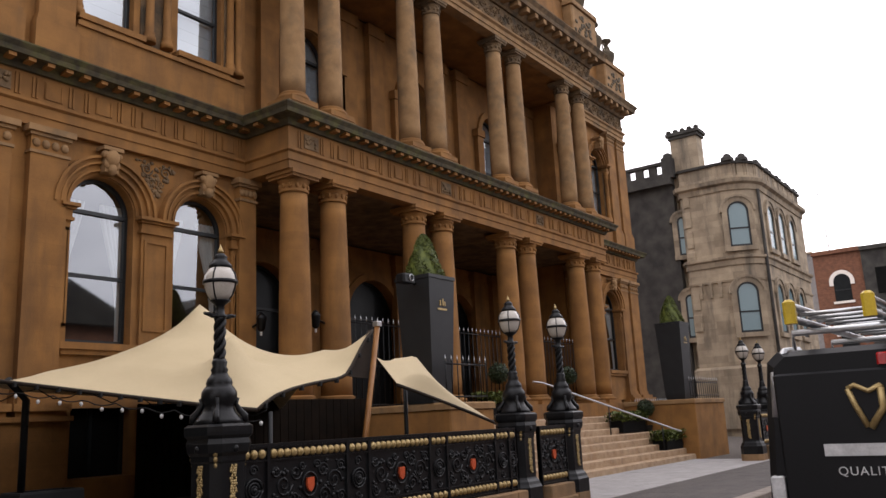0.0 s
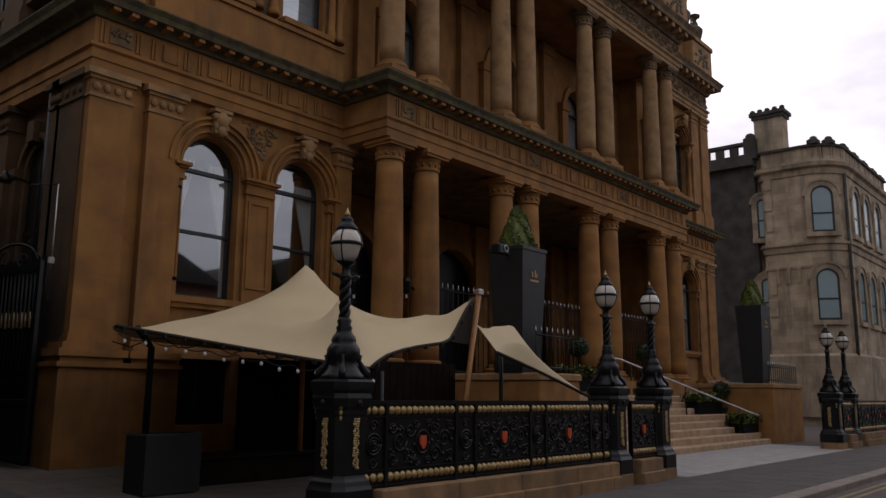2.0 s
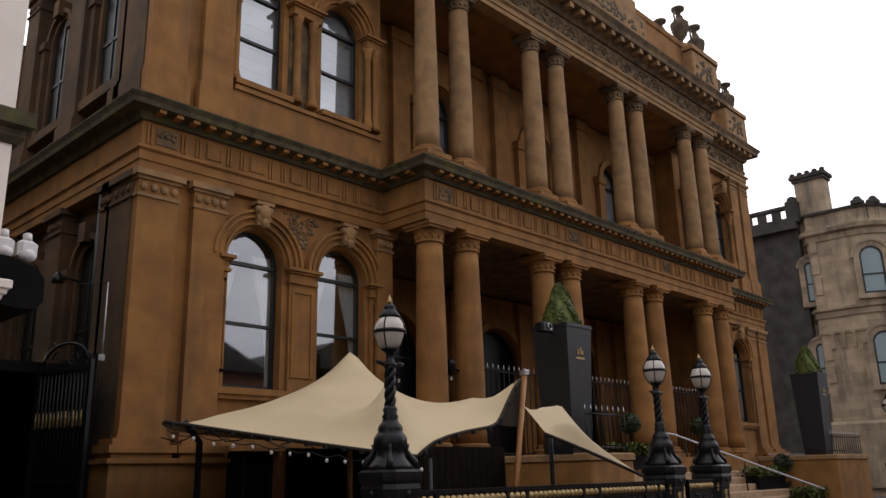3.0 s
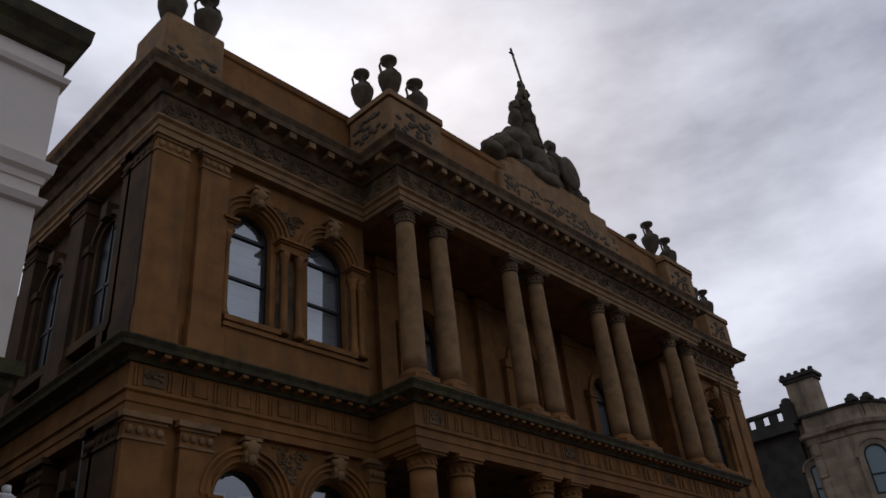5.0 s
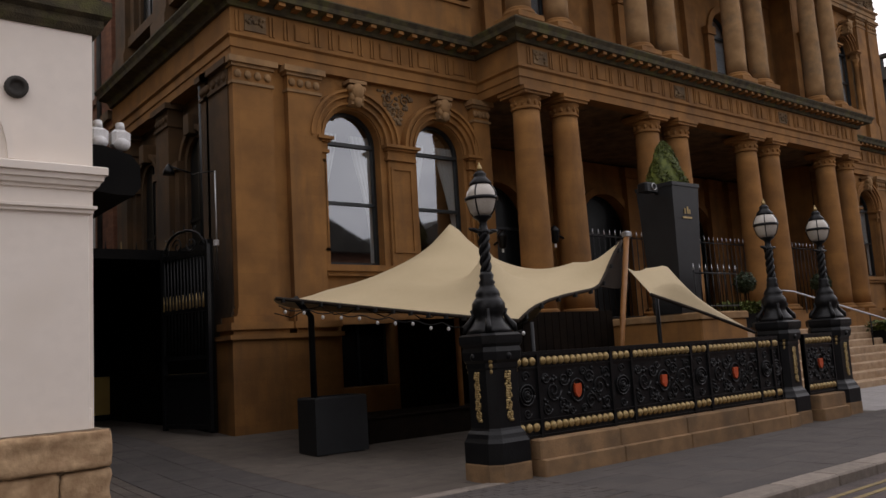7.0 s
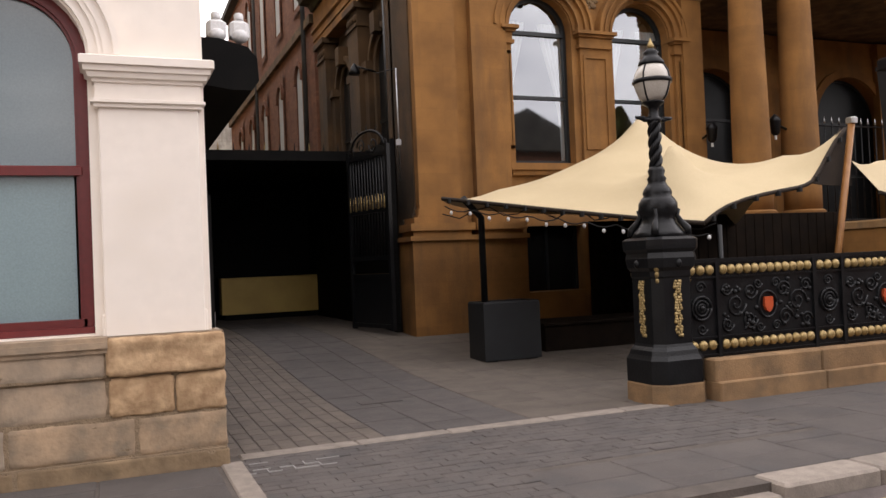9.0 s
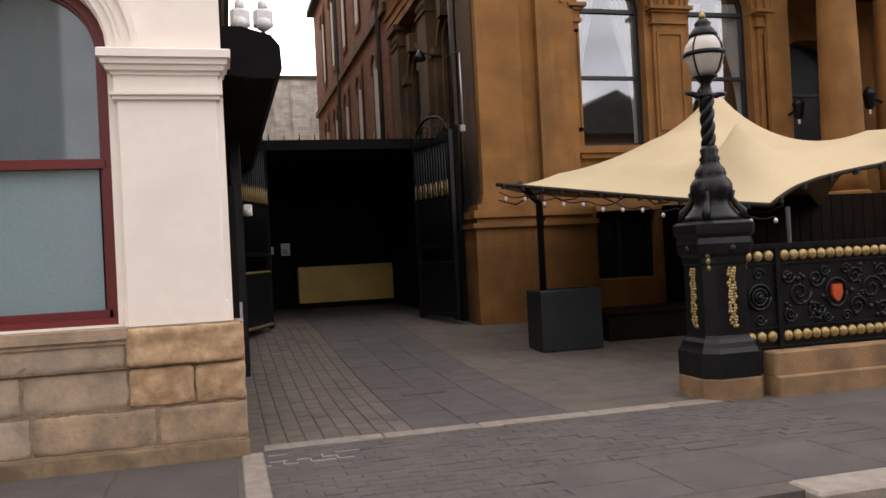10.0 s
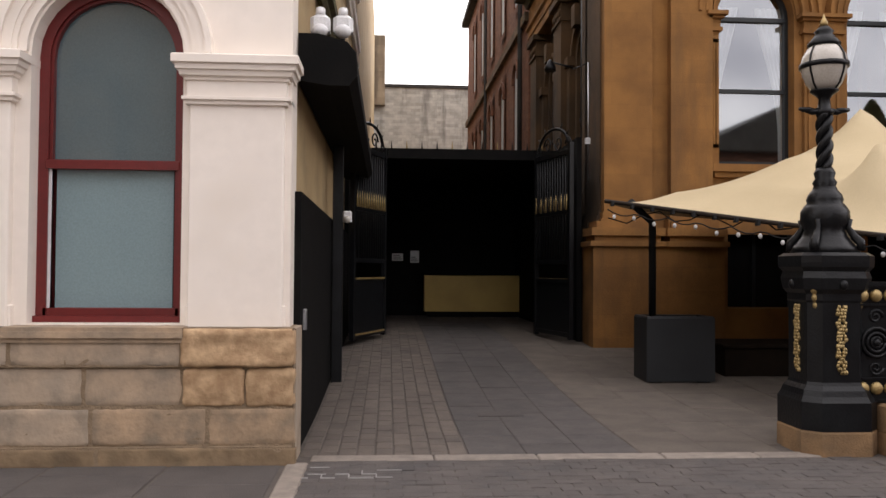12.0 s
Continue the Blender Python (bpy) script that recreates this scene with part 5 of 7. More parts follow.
    for s in (-1, 1):
        tube(bm, [(0, 0, 3.12), (s * 0.12, 0, 3.10), (s * 0.24, 0, 3.13)], 0.04, 7, 0.4)
        ball(bm, (s * 0.17, 0, 3.12), 0.05, 8, 5, (1.6, 0.7, 0.5))
    part("collar", bm, BLACK_IRON, lamp, "winged iron collar")
    bm = B()
    lathe(bm, [(0.12, 3.30), (0.175, 3.36), (0.215, 3.46), (0.232, 3.54), (0.215, 3.62), (0.17, 3.69), (0.12, 3.73)], seg=24)
    g = part("globe", bm, MILK_GLASS, lamp, "milky glass globe")
    bm = B()
    lathe(bm, [(0.225, 3.505), (0.245, 3.51), (0.245, 3.55), (0.225, 3.555)], seg=24)
    for q in range(4):
        a = math.tau * (q + 0.3) / 4
        tube(bm, [(r * math.cos(a), r * math.sin(a), z) for r, z in ((0.12, 3.29), (0.18, 3.36), (0.22, 3.46), (0.238, 3.54), (0.22, 3.62), (0.175, 3.69), (0.125, 3.73))], 0.011, 4)
    part("globe_cage", bm, BLACK_IRON, lamp)
    bm = B()
    lathe(bm, [(0.16, 3.71), (0.165, 3.74), (0.11, 3.80), (0.085, 3.83), (0.10, 3.85), (0.07, 3.88), (0.05, 3.90)], seg=14)
    part("lamp_cap", bm, BLACK_IRON, lamp)
    bm = B()
    lathe(bm, [(0.025, 3.90), (0.04, 3.925), (0.03, 3.95), (0.012, 3.99), (0.004, 4.02)], seg=8)
    part("finial", bm, GOLD, lamp)
    slim = {"stone_block": 0.77, "foot": 0.77, "pedestal": 0.77, "gilt_panel": 0.775, "boss": 0.77, "gilt_drop": 0.775, "bell": 0.83, "globe": 0.89, "globe_cage": 0.89, "lamp_cap": 0.89}
    for child in lamp.children:
        f = slim.get(child.name.split(".")[0], 1.0)
        for v in child.data.vertices:
            v.co.x *= f
            v.co.y *= f
    lamp.matrix_basis = m
    return lamp


LAMPS = (4.78, 11.62, 13.5, 26.3, 28.2)
lampA = street_lamp(pose(LAMPS[0], 0.46, 0))
for x in LAMPS[1:]:
    copy_thing(lampA, pose(x, 0.46, 0.0))
copy_thing(lampA, pose(36.5, 0.46, 0.0))


FENCE_DATA = {}


def fence_bay(parent, x0, w, shield):
    """Cast panel with scroll relief between rows of gilt beads."""
    key = (round(w, 2), shield)
    if key not in FENCE_DATA:
        bm = B()
        box(bm, 0.0, w, 0.0, 0.05, 0.44, 1.5)
        panel = finish(bm, "panel", BLACK_IRON)
        ribs = []
        for xa in (0.0, w - 0.025):
            bm = B()
            box(bm, xa, xa + 0.025, -0.03, 0.06, 0.44, 1.495)
            ribs.append(finish(bm, "panel_stile", BLACK_IRON))
        for z in (0.46, 0.655, 1.315, 1.475):
            bm = B()
            box(bm, 0.026, w - 0.026, -0.025, 0.055, z, z + 0.018)
            ribs.append(finish(bm, "panel_rib", BLACK_IRON))
        bm = B()
        rng = random.Random(int(w * 100))
        if shield:
            for s in (-1, 1):
                c = w / 2
                for dx, dz, r in ((0.24, 0.16, 0.10), (0.26, -0.16, 0.11), (0.45, 0.02, 0.14), (0.58, 0.2, 0.08), (0.58, -0.2, 0.085), (0.13, 0.24, 0.06), (0.12, -0.25, 0.06)):
                    if dx * w / 1.42 < w / 2 - 0.05:
                        spiral(bm, c + s * dx * w / 1.42, 0.985 + dz, r * w / 1.42, 1.6, s, -0.005)
                for k in range(24):
                    ball(bm, (c + s * rng.uniform(0.16, w / 2 - 0.06), 0.0, 0.985 + rng.uniform(-0.28, 0.28)), rng.uniform(0.018, 0.034), 6, 4)
            tube(bm, [(c + 0.13 * math.cos(a * 0.4), -0.01, 0.985 + 0.15 * math.sin(a * 0.4)) for a in range(17)], 0.017, 5)
        else:
            for r in (0.13, 0.085, 0.045):
                tube(bm, [(w / 2 + r * math.cos(a * 0.45), -0.012, 0.985 + r * math.sin(a * 0.45)) for a in range(15)], 0.018, 5)
            ball(bm, (w / 2, -0.02, 0.985), 0.035, 8, 5)
            for s in (-1, 1):
                spiral(bm, w / 2, 0.985 + s * 0.23, 0.07, 1.5, s, 0.0)
        relief = finish(bm, "relief", BLACK_IRON)
        rows = []
        for z in (0.575, 1.405):
            bm = B()
            n = max(2, int(round((w - 0.05) / 0.118)))
            for i in range(n):
                ball(bm, (0.035 + (w - 0.07) * (i + 0.5) / n, -0.008, z), 0.058, 10, 6, (1, 0.75, 1))
            rows.append(finish(bm, "gilt_beading", GOLD))
        sh = None
        if shield:
            bm = B()
            out = [(-0.06, 0.085), (0.06, 0.085), (0.06, -0.02), (0.035, -0.07), (0, -0.095), (-0.035, -0.07), (-0.06, -0.02)]
            a = [bm.verts.new((w / 2 + x, -0.035, 0.985 + z)) for x, z in out]
            b = [bm.verts.new((w / 2 + x, 0.0, 0.985 + z)) for x, z in out]
            bm.faces.new(a)
            for i in range(7):
                bm.faces.new((a[i], a[(i + 1) % 7], b[(i + 1) % 7], b[i]))
            sh = finish(bm, "shield", SHIELD_RED)
        FENCE_DATA[key] = (panel, relief, rows, sh, ribs)
    panel, relief, rows, sh, ribs = FENCE_DATA[key]
    p = new("panel", panel)
    p.parent = parent
    p.location = (x0, 0.24, 0)
    for nm, me in [("relief", relief)] + [("gilt_beading", r) for r in rows] + [(q.name.split(".")[0], q) for q in ribs] + ([("shield", sh)] if sh else []):
        o = new(nm, me)
        o.parent = p
        if nm == "shield":
            tagged(o, "small red enamelled shield")
        if nm == "gilt_beading":
            tagged(o, kind="stuff")


def fence(x0, x1, bays, label, k0, k1):
    f = thing("fence", label, "fence", "street fences")
    bm = B()
    box(bm, x0, x1, 0.21, 0.33, 1.495, 1.53)
    part("top_rail", bm, BLACK_IRON, f)
    x = x0
    for w, s in bays:
        fence_bay(f, x, w, s)
        x += w
    x = k0
    while x < k1 - 0.05:
        L = min(random.uniform(1.1, 1.7), k1 - x)
        if k1 - x - L < 0.3:
            L = k1 - x
        bm = B()
        bevel_box(bm, x + 0.004, x + L - 0.004, 0.06, 0.5, 0.2, 0.44, 0.018)
        bevel_box(bm, x + 0.004, x + L - 0.004, 0.0, 0.56, -0.04, 0.2, 0.015)
        part("kerb_stone", bm, PLINTH_STONE, f, "brown sandstone fence kerb")
        x += L
    return f


fence(4.90, 10.96 + 0.2, [(0.45, False)] + [(1.42, True), (0.45, False)] * 3 + [(0.2, False)], "black cast-iron fence with gilt beads, red shields and stone kerb", 5.14, 11.26)
fence(12.05, 13.08, [(1.03, True)], "short black cast-iron fence bay between lamps with red shield", 12.085, 13.035)
fence(26.72, 27.78, [(1.06, True)], "short black cast-iron fence bay beyond the steps", 26.765, 27.735)
fence(28.62, 36.1, [(0.45, False)] + [(1.42, True), (0.45, False)] * 3 + [(1.42, True)], "black cast-iron fence with gilt beads beyond the steps", 28.665, 36.035)

# ---- steps, pedestals, planters ----
steps = thing("entrance_steps", "worn pinkish sandstone entrance steps", "steps")
for i in range(10):
    bm = B()
    bevel_box(bm, 14.2, 27.3, 2.75 + 0.32 * i, 6.0, 0.205 * i - (0.05 if i == 0 else 0), 0.205 * (i + 1) - 0.004, 0.03)
    part("step", bm, STEP_STONE, steps)
for x0, x1, lab in ((12.5, 14.2, "sandstone stair pedestal beside the tent"), (27.3, 30.5, "sandstone stair pedestal with planter on it")):
    pd = thing("stair_pedestal", lab, "pedestal", "stair pedestals")
    bm = B()
    bevel_box(bm, x0, x1, 2.6, 5.35, -0.05, 1.95, 0.03)
    part("block", bm, SAND, pd)
    bm = B()
    bevel_box(bm, x0 - 0.04, x1 + 0.04, 2.56, 5.38, 1.95, 2.1, 0.03)
    part("capstone", bm, SAND_PALE, pd)


def leafy(bm, count, place, size, rng):
    """Many small tilted leaves."""
    for _ in range(count):
        p, nrm = place(rng)
        d = Vector((rng.uniform(-1, 1), rng.uniform(-1, 1), rng.uniform(-0.4, 1))).normalized()
        u = d.cross(nrm + Vector((0.01, 0, 0))).normalized()
        s = size * rng.uniform(0.6, 1.3)
        v = [bm.verts.new(Vector(p) + q) for q in (-u * s * 0.45, d * s * 0.9, u * s * 0.45, -d * s * 0.5)]
        bm.faces.new(v)


def cone_place(cx, cy, z0, h, r):
    def f(rng):
        t = rng.random() ** 1.15
        a = rng.uniform(0, math.tau)
        rr = r * (1 - t) ** 0.62 * (0.92 + 0.12 * math.sin(5 * a + 9 * t)) * rng.uniform(0.8, 1.05) + 0.015
        n = Vector((math.cos(a), math.sin(a), 0.4))
        return (cx + rr * math.cos(a), cy + rr * math.sin(a), z0 + h * t), n
    return f


def ball_place(cx, cy, cz, r, squash=1.0):
    def f(rng):
        n = Vector((rng.gauss(0, 1), rng.gauss(0, 1), rng.gauss(0, 1))).normalized()
        q = n * r * rng.uniform(0.72, 1.08)
        return (cx + q.x, cy + q.y, cz + q.z * squash), n
    return f


def tall_planter(cx, cy, z, label):
    p = thing("tall_planter", label, "planter", "tall planters")
    bm = B()
    rings = []
    for r, zz in ((0.34, 0.0), (0.37, 0.2), (0.47, 2.72), (0.49, 2.72), (0.49, 2.80), (0.42, 2.80), (0.42, 2.7)):
        rings.append([bm.verts.new((cx + sx * r, cy + sy * r, z + zz)) for sx, sy in ((-1, -1), (1, -1), (1, 1), (-1, 1))])
    for a, b in zip(rings, rings[1:]):
        for i in range(4):
            bm.faces.new((a[i], a[(i + 1) % 4], b[(i + 1) % 4], b[i]))
    bm.faces.new(rings[-1])
    part("pot", bm, SLATE_BOX, p)
    bm = B()
    for dx, h in ((-0.07, 0.12), (0.03, 0.16), (0.1, 0.1)):
        box(bm, cx + dx - 0.02, cx + dx + 0.02, cy - 0.464, cy - 0.44, z + 2.12, z + 2.12 + h)
    box(bm, cx - 0.16, cx + 0.16, cy - 0.462, cy - 0.44, z + 2.02, z + 2.06)
    part("emblem", bm, GOLD, p, "small dull gold emblem")
    bm = B()
    lathe(bm, [(0.38, z + 2.72), (0.38, z + 2.9), (0.29, z + 3.3), (0.16, z + 3.6), (0.03, z + 3.76)], cx, cy, 12)
    core = part("foliage_core", bm, LEAF, p)
    bm = B()
    leafy(bm, 11000, cone_place(cx, cy, z + 2.72, 1.1, 0.46), 0.042, random.Random(5))
    tagged(part("foliage", bm, LEAF, p, "clipped conical box foliage"), kind="stuff")
    return p


tall_planter(12.8, 3.35, 2.1, "tall charcoal planter with clipped conical box tree")
tall_planter(27.85, 3.35, 2.1, "tall charcoal planter with conical box tree beyond the steps")


def low_tree(x, y, z, h, r, label):
    t = thing("potted_bay_tree", label, "plant", "potted bay trees")
    bm = B()
    lathe(bm, [(0.16, z), (0.2, z + 0.32), (0.22, z + 0.34), (0.18, z + 0.34), (0.17, z + 0.28)], x, y, 14)
    part("pot", bm, SLATE_BOX, t)
    bm = B()
    tube(bm, [(x, y, z + 0.28), (x + 0.01, y, z + h)], 0.022, 6)
    part("stem", bm, DARK_WOOD, t)
    bm = B()
    leafy(bm, 1300, ball_place(x, y, z + h, r), 0.055, random.Random(int(x * 10)))
    tagged(part("crown", bm, LEAF_DARK, t, "round dark clipped crown"), kind="stuff")
    return t


for x, y, z in ((14.0, 4.7, 2.1), (19.2, 5.6, 2.1), (23.4, 5.5, 2.1), (26.9, 4.3, 0.9)):
    low_tree(x, y, z, 0.95, 0.3, "round clipped bay tree in a dark pot by the steps")


def trough(x0, x1, y0, y1, z, seed):
    t = thing("planting_trough", "dark trough of bright green leafy plants on the steps", "planter", "step troughs")
    bm = B()
    bevel_box(bm, x0, x1, y0, y1, z, z + 0.42, 0.02)
    part("box", bm, BLACK_MATT, t)
    bm = B()
    rng = random.Random(seed)
    leafy(bm, 1500, lambda q: ((q.uniform(x0 - 0.1, x1 + 0.1), q.uniform(y0 - 0.1, y1 + 0.1), z + 0.38 + q.random() * 0.32), Vector((0, 0, 1))), 0.09, rng)
    tagged(part("leaves", bm, LEAF, t), kind="stuff")


trough(25.6, 27.1, 3.1, 3.6, 0.35, 1)
trough(24.6, 26.6, 4.2, 4.7, 1.05, 2)
trough(17.6, 19.0, 5.0, 5.4, 1.75, 3)

rail = thing("handrail", "polished steel stair handrail on dark posts", "handrail")
bm = B()
tube(bm, [(21.7, 5.9, 2.85), (22.0, 5.7, 2.8), (25.8, 2.95, 1.12), (26.1, 2.75, 1.0)], 0.03, 8)
part("rail", bm, STEEL, rail)
for f in (0.08, 0.5, 0.92):
    x, y, z = 22.0 + 3.8 * f, 5.7 - 2.75 * f, 2.8 - 1.68 * f
    bm = B()
    tube(bm, [(x, y, z - 1.0), (x, y, z)], 0.022, 8)
    part("post", bm, BLACK_IRON, rail)


def railing(x0, y0, x1, y1, z, h, label):
    """Iron railing of pointed bars."""
    r = thing("iron_railing", label, "railing", "terrace railings")
    L = math.hypot(x1 - x0, y1 - y0)
    for zz in (0.12, h - 0.16):
        bm = B()
        tube(bm, [(x0, y0, z + zz), (x1, y1, z + zz)], 0.018, 6)
        part("rail", bm, BLACK_IRON, r)
    n = max(2, int(L / 0.22))
    bm = B()
    tube(bm, [(0, 0, 0), (0, 0, h - 0.1)], 0.014, 5)
    bar = finish(bm, "bar", BLACK_IRON)
    bm = B()
    tube(bm, [(0, 0, h - 0.1), (0, 0, h - 0.04), (0, 0, h + 0.04)], 0.024, 5, 0.1)
    tip = finish(bm, "tip", STEEL)
    for i in range(n + 1):
        f = i / n
        for nm, me in (("bar", bar), ("tip", tip)):
            o = new(nm, me)
            o.parent = r
            o.location = (x0 + (x1 - x0) * f, y0 + (y1 - y0) * f, z)
    return r


for a, b in zip(COLUMNS[1:], COLUMNS[2:]):
    if b - a > 2:
        railing(a + 0.45, 6.6, b - 0.45, 6.6, 2.1, 2.4, "tall black iron railing with pale tips between portico columns")
railing(12.55, 2.7, 14.1, 2.7, 2.1, 0.98, "low black railing with pale tips on the stair pedestal")
railing(27.4, 2.75, 30.4, 2.75, 2.1, 0.75, "low black railing on the far stair pedestal")
railing(28.6, 5.4, 35.4, 5.4, 0.9, 1.3, "black iron railing before the far wing")
railing(37.2, 0.4, 43.5, 0.4, 0.0, 1.3, "dark iron railing before the grey building")

# ---- stretch tent ----
tent = thing("stretch_tent", "cream stretch tent raised on wooden poles over the terrace", "tent")


def tent_sheet(name, anchors, sag, humps, label, res=40, rounds=900, hem=None):
    """A cloth stretched over a four-cornered outline with scalloped edges and relaxed over pole tops."""
    def edge(a, b, s, f):
        p = Vector(a).lerp(Vector(b), f)
        c = (Vector(anchors[0]) + Vector(anchors[1]) + Vector(anchors[2]) + Vector(anchors[3])) / 4
        d = Vector((c.x - p.x, c.y - p.y, 0)).normalized()
        k = 4 * f * (1 - f)
        return p + d * s[0] * k + Vector((0, 0, s[1] * k))
    n = res
    P = np.zeros((n + 1, n + 1, 3))
    A, Bc, C, D = anchors
    for i in range(n + 1):
        f = i / n
        P[i, 0], P[i, n] = edge(A, Bc, sag[0], f), edge(D, C, sag[2], f)
    for j in range(n + 1):
        f = j / n
        P[0, j], P[n, j] = edge(A, D, sag[3], f), edge(Bc, C, sag[1], f)
        if hem:
            h = np.array(hem)
            run_l = np.concatenate(([0], np.cumsum(np.linalg.norm(np.diff(h, axis=0), axis=1))))
            P[n, j] = [np.interp(f * run_l[-1], run_l, h[:, q]) for q in range(3)]
    for i in range(1, n):
        for j in range(1, n):
            u, v = i / n, j / n
            P[i, j] = (1 - v) * P[i, 0] + v * P[i, n] + (1 - u) * P[0, j] + u * P[n, j] - (
                (1 - u) * (1 - v) * P[0, 0] + u * (1 - v) * P[n, 0] + (1 - u) * v * P[0, n] + u * v * P[n, n])
    for _ in range(rounds):
        P[1:n, 1:n] = (P[:-2, 1:n] + P[2:, 1:n] + P[1:n, :-2] + P[1:n, 2:]) / 4
    for x, y, h, lam in humps:
        d = np.sqrt((P[..., 0] - x) ** 2 + (P[..., 1] - y) ** 2 + 0.006)
        edge_fade = np.zeros((n + 1, n + 1))
        idx = np.arange(n + 1) / n
        f1 = np.minimum(1, np.minimum(idx, 1 - idx) * 7)
        edge_fade = f1[:, None] * f1[None, :]
        P[..., 2] += h * np.exp(-d / lam) * edge_fade
    bm = B()
    vs = [[bm.verts.new(P[i, j]) for j in range(n + 1)] for i in range(n + 1)]
    for i in range(n):
        for j in range(n):
            f = bm.faces.new((vs[i][j], vs[i + 1][j], vs[i + 1][j + 1], vs[i][j + 1]))
            f.smooth = True
    ob = part(name, bm, CANVAS, tent, label)
    return ob, P


HEM = [(6.2, 1.4, 2.0), (6.38, 1.43, 2.11), (6.6, 1.45, 2.21), (6.9, 1.45, 2.30), (7.25, 1.45, 2.37), (7.65, 1.46, 2.43), (7.95, 1.47, 2.47), (8.15, 1.49, 2.54), (8.33, 1.52, 2.70), (8.5, 1.54, 2.9), (8.7, 1.57, 3.11), (8.95, 1.6, 3.32)]
front_sheet, P1 = tent_sheet("canopy", [(3.75, 4.3, 2.60), HEM[0], HEM[-1], (11.3, 7.3, 2.38)],
                             [(0.1, -0.02), (0.0, 0.0), (0.8, -0.66), (-1.6, 0.02)], [(7.72, 4.7, 1.555, 1.41), (7.72, 4.7, 0.2, 0.18), (6.4, 4.2, 0.29, 0.9), (6.5, 2.35, 0.85, 0.24)], "cream stretched canvas roof", hem=HEM)
# Dark sheet added where the canvas fold beside the pole is only shaded.
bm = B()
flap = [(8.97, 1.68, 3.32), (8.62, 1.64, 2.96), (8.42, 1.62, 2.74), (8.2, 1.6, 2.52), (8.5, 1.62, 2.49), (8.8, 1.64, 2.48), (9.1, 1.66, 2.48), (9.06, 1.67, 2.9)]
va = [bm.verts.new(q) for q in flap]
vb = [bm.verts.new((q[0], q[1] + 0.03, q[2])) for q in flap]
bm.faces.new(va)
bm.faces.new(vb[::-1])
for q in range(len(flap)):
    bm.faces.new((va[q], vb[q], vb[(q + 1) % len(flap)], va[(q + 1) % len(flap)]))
part("pole_shade_flap", bm, CANVAS_UNDER, tent, "dark sheet for the shaded canvas fold at the tent pole")
side_sheet, P2 = tent_sheet("side_canopy", [(9.2, 1.75, 2.86), (9.2, 1.3, 2.37), (12.15, 1.2, 1.62), (12.15, 1.45, 1.74)],
                            [(0.0, 0.0), (0.0, 0.02), (0.0, 0.0), (0.0, 0.0)], [(10.1, 1.6, 0.5, 0.6)], "cream stretched canvas side wing", res=22)
for a, b, r in (((8.2, 1.45, -0.05), (9.08, 1.6, 3.40), 0.05), ((7.75, 4.75, 0.15), (7.75, 4.75, 3.7), 0.05), ((10.15, 1.9, 0.0), (10.15, 1.9, 2.9), 0.04), ((6.35, 1.3, 0.0), (6.35, 1.3, 1.95), 0.03)):
    bm = B()
    tube(bm, [a, b], r, 10)
    pole = part("pole", bm, POLE_WOOD if r > 0.045 else BLACK_IRON, tent, "varnished wooden tent pole" if r > 0.045 else "")
bm = B()
bevel_box(bm, 9.02, 9.14, 1.53, 1.67, 3.38, 3.47, 0.02)
part("pole_cap", bm, STEEL, tent)
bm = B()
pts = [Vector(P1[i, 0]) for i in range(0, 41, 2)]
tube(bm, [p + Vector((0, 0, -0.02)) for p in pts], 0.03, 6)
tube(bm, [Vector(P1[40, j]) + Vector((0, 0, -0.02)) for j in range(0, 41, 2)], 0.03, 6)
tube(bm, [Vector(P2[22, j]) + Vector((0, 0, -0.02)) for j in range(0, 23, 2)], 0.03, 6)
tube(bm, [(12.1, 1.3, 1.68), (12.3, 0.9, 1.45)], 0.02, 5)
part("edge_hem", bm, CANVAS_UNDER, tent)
for k, (i, j) in enumerate([(i, 0) for i in range(1, 40, 3)] + [(40, j) for j in range(2, 40, 5)]):
    bm = B()
    p = Vector(P1[i, j]) + Vector((0, -0.03, -0.03))
    bevel_box(bm, p.x - 0.02, p.x + 0.02, p.y - 0.04, p.y + 0.04, p.z - 0.05, p.z + 0.02, 0.005)
    part("clamp", bm, RUBBER, tent)
lights = thing("string_lights", "string of small white bulbs hung along the tent edge", "lights")
bm = B()
cord = []
for i in range(0, 41):
    p = Vector(P1[i, 0]) + Vector((0.02, -0.05, -0.14 - 0.06 * abs(math.sin(i * 0.7))))
    cord.append(p)
tube(bm, cord, 0.009, 5)
cord2 = [Vector(P1[i, 3]) + Vector((0.0, 0, -0.22 - 0.08 * math.sin(i * 0.9))) for i in range(0, 41, 2)]
tube(bm, cord2, 0.01, 5)
part("cord", bm, RUBBER, lights)
for i in range(1, 41, 3):
    bm = B()
    p = cord[i]
    ball(bm, (p.x, p.y, p.z - 0.05), 0.026, 8, 6, (1, 1, 1.25))
    part("bulb", bm, WHITE_PLASTIC, lights)

# ---- forecourt things ----
crate = thing("planter_box", "square charcoal planter box with short feet", "planter")
bm = B()
rings = []
for s, zz in ((0.0, 0.10), (0.0, 0.96), (0.015, 0.99), (0.06, 0.99), (0.06, 0.92)):
    rings.append([bm.verts.new(p) for p in ((4.29 + s, 4.15 + s, zz), (5.25 - s, 4.15 + s, zz), (5.25 - s, 4.73 - s, zz), (4.29 + s, 4.73 - s, zz))])
for a, b in zip(rings, rings[1:]):
    for i in range(4):
        bm.faces.new((a[i], a[(i + 1) % 4], b[(i + 1) % 4], b[i]))
bm.faces.new(rings[-1])
bm.faces.new(rings[0])
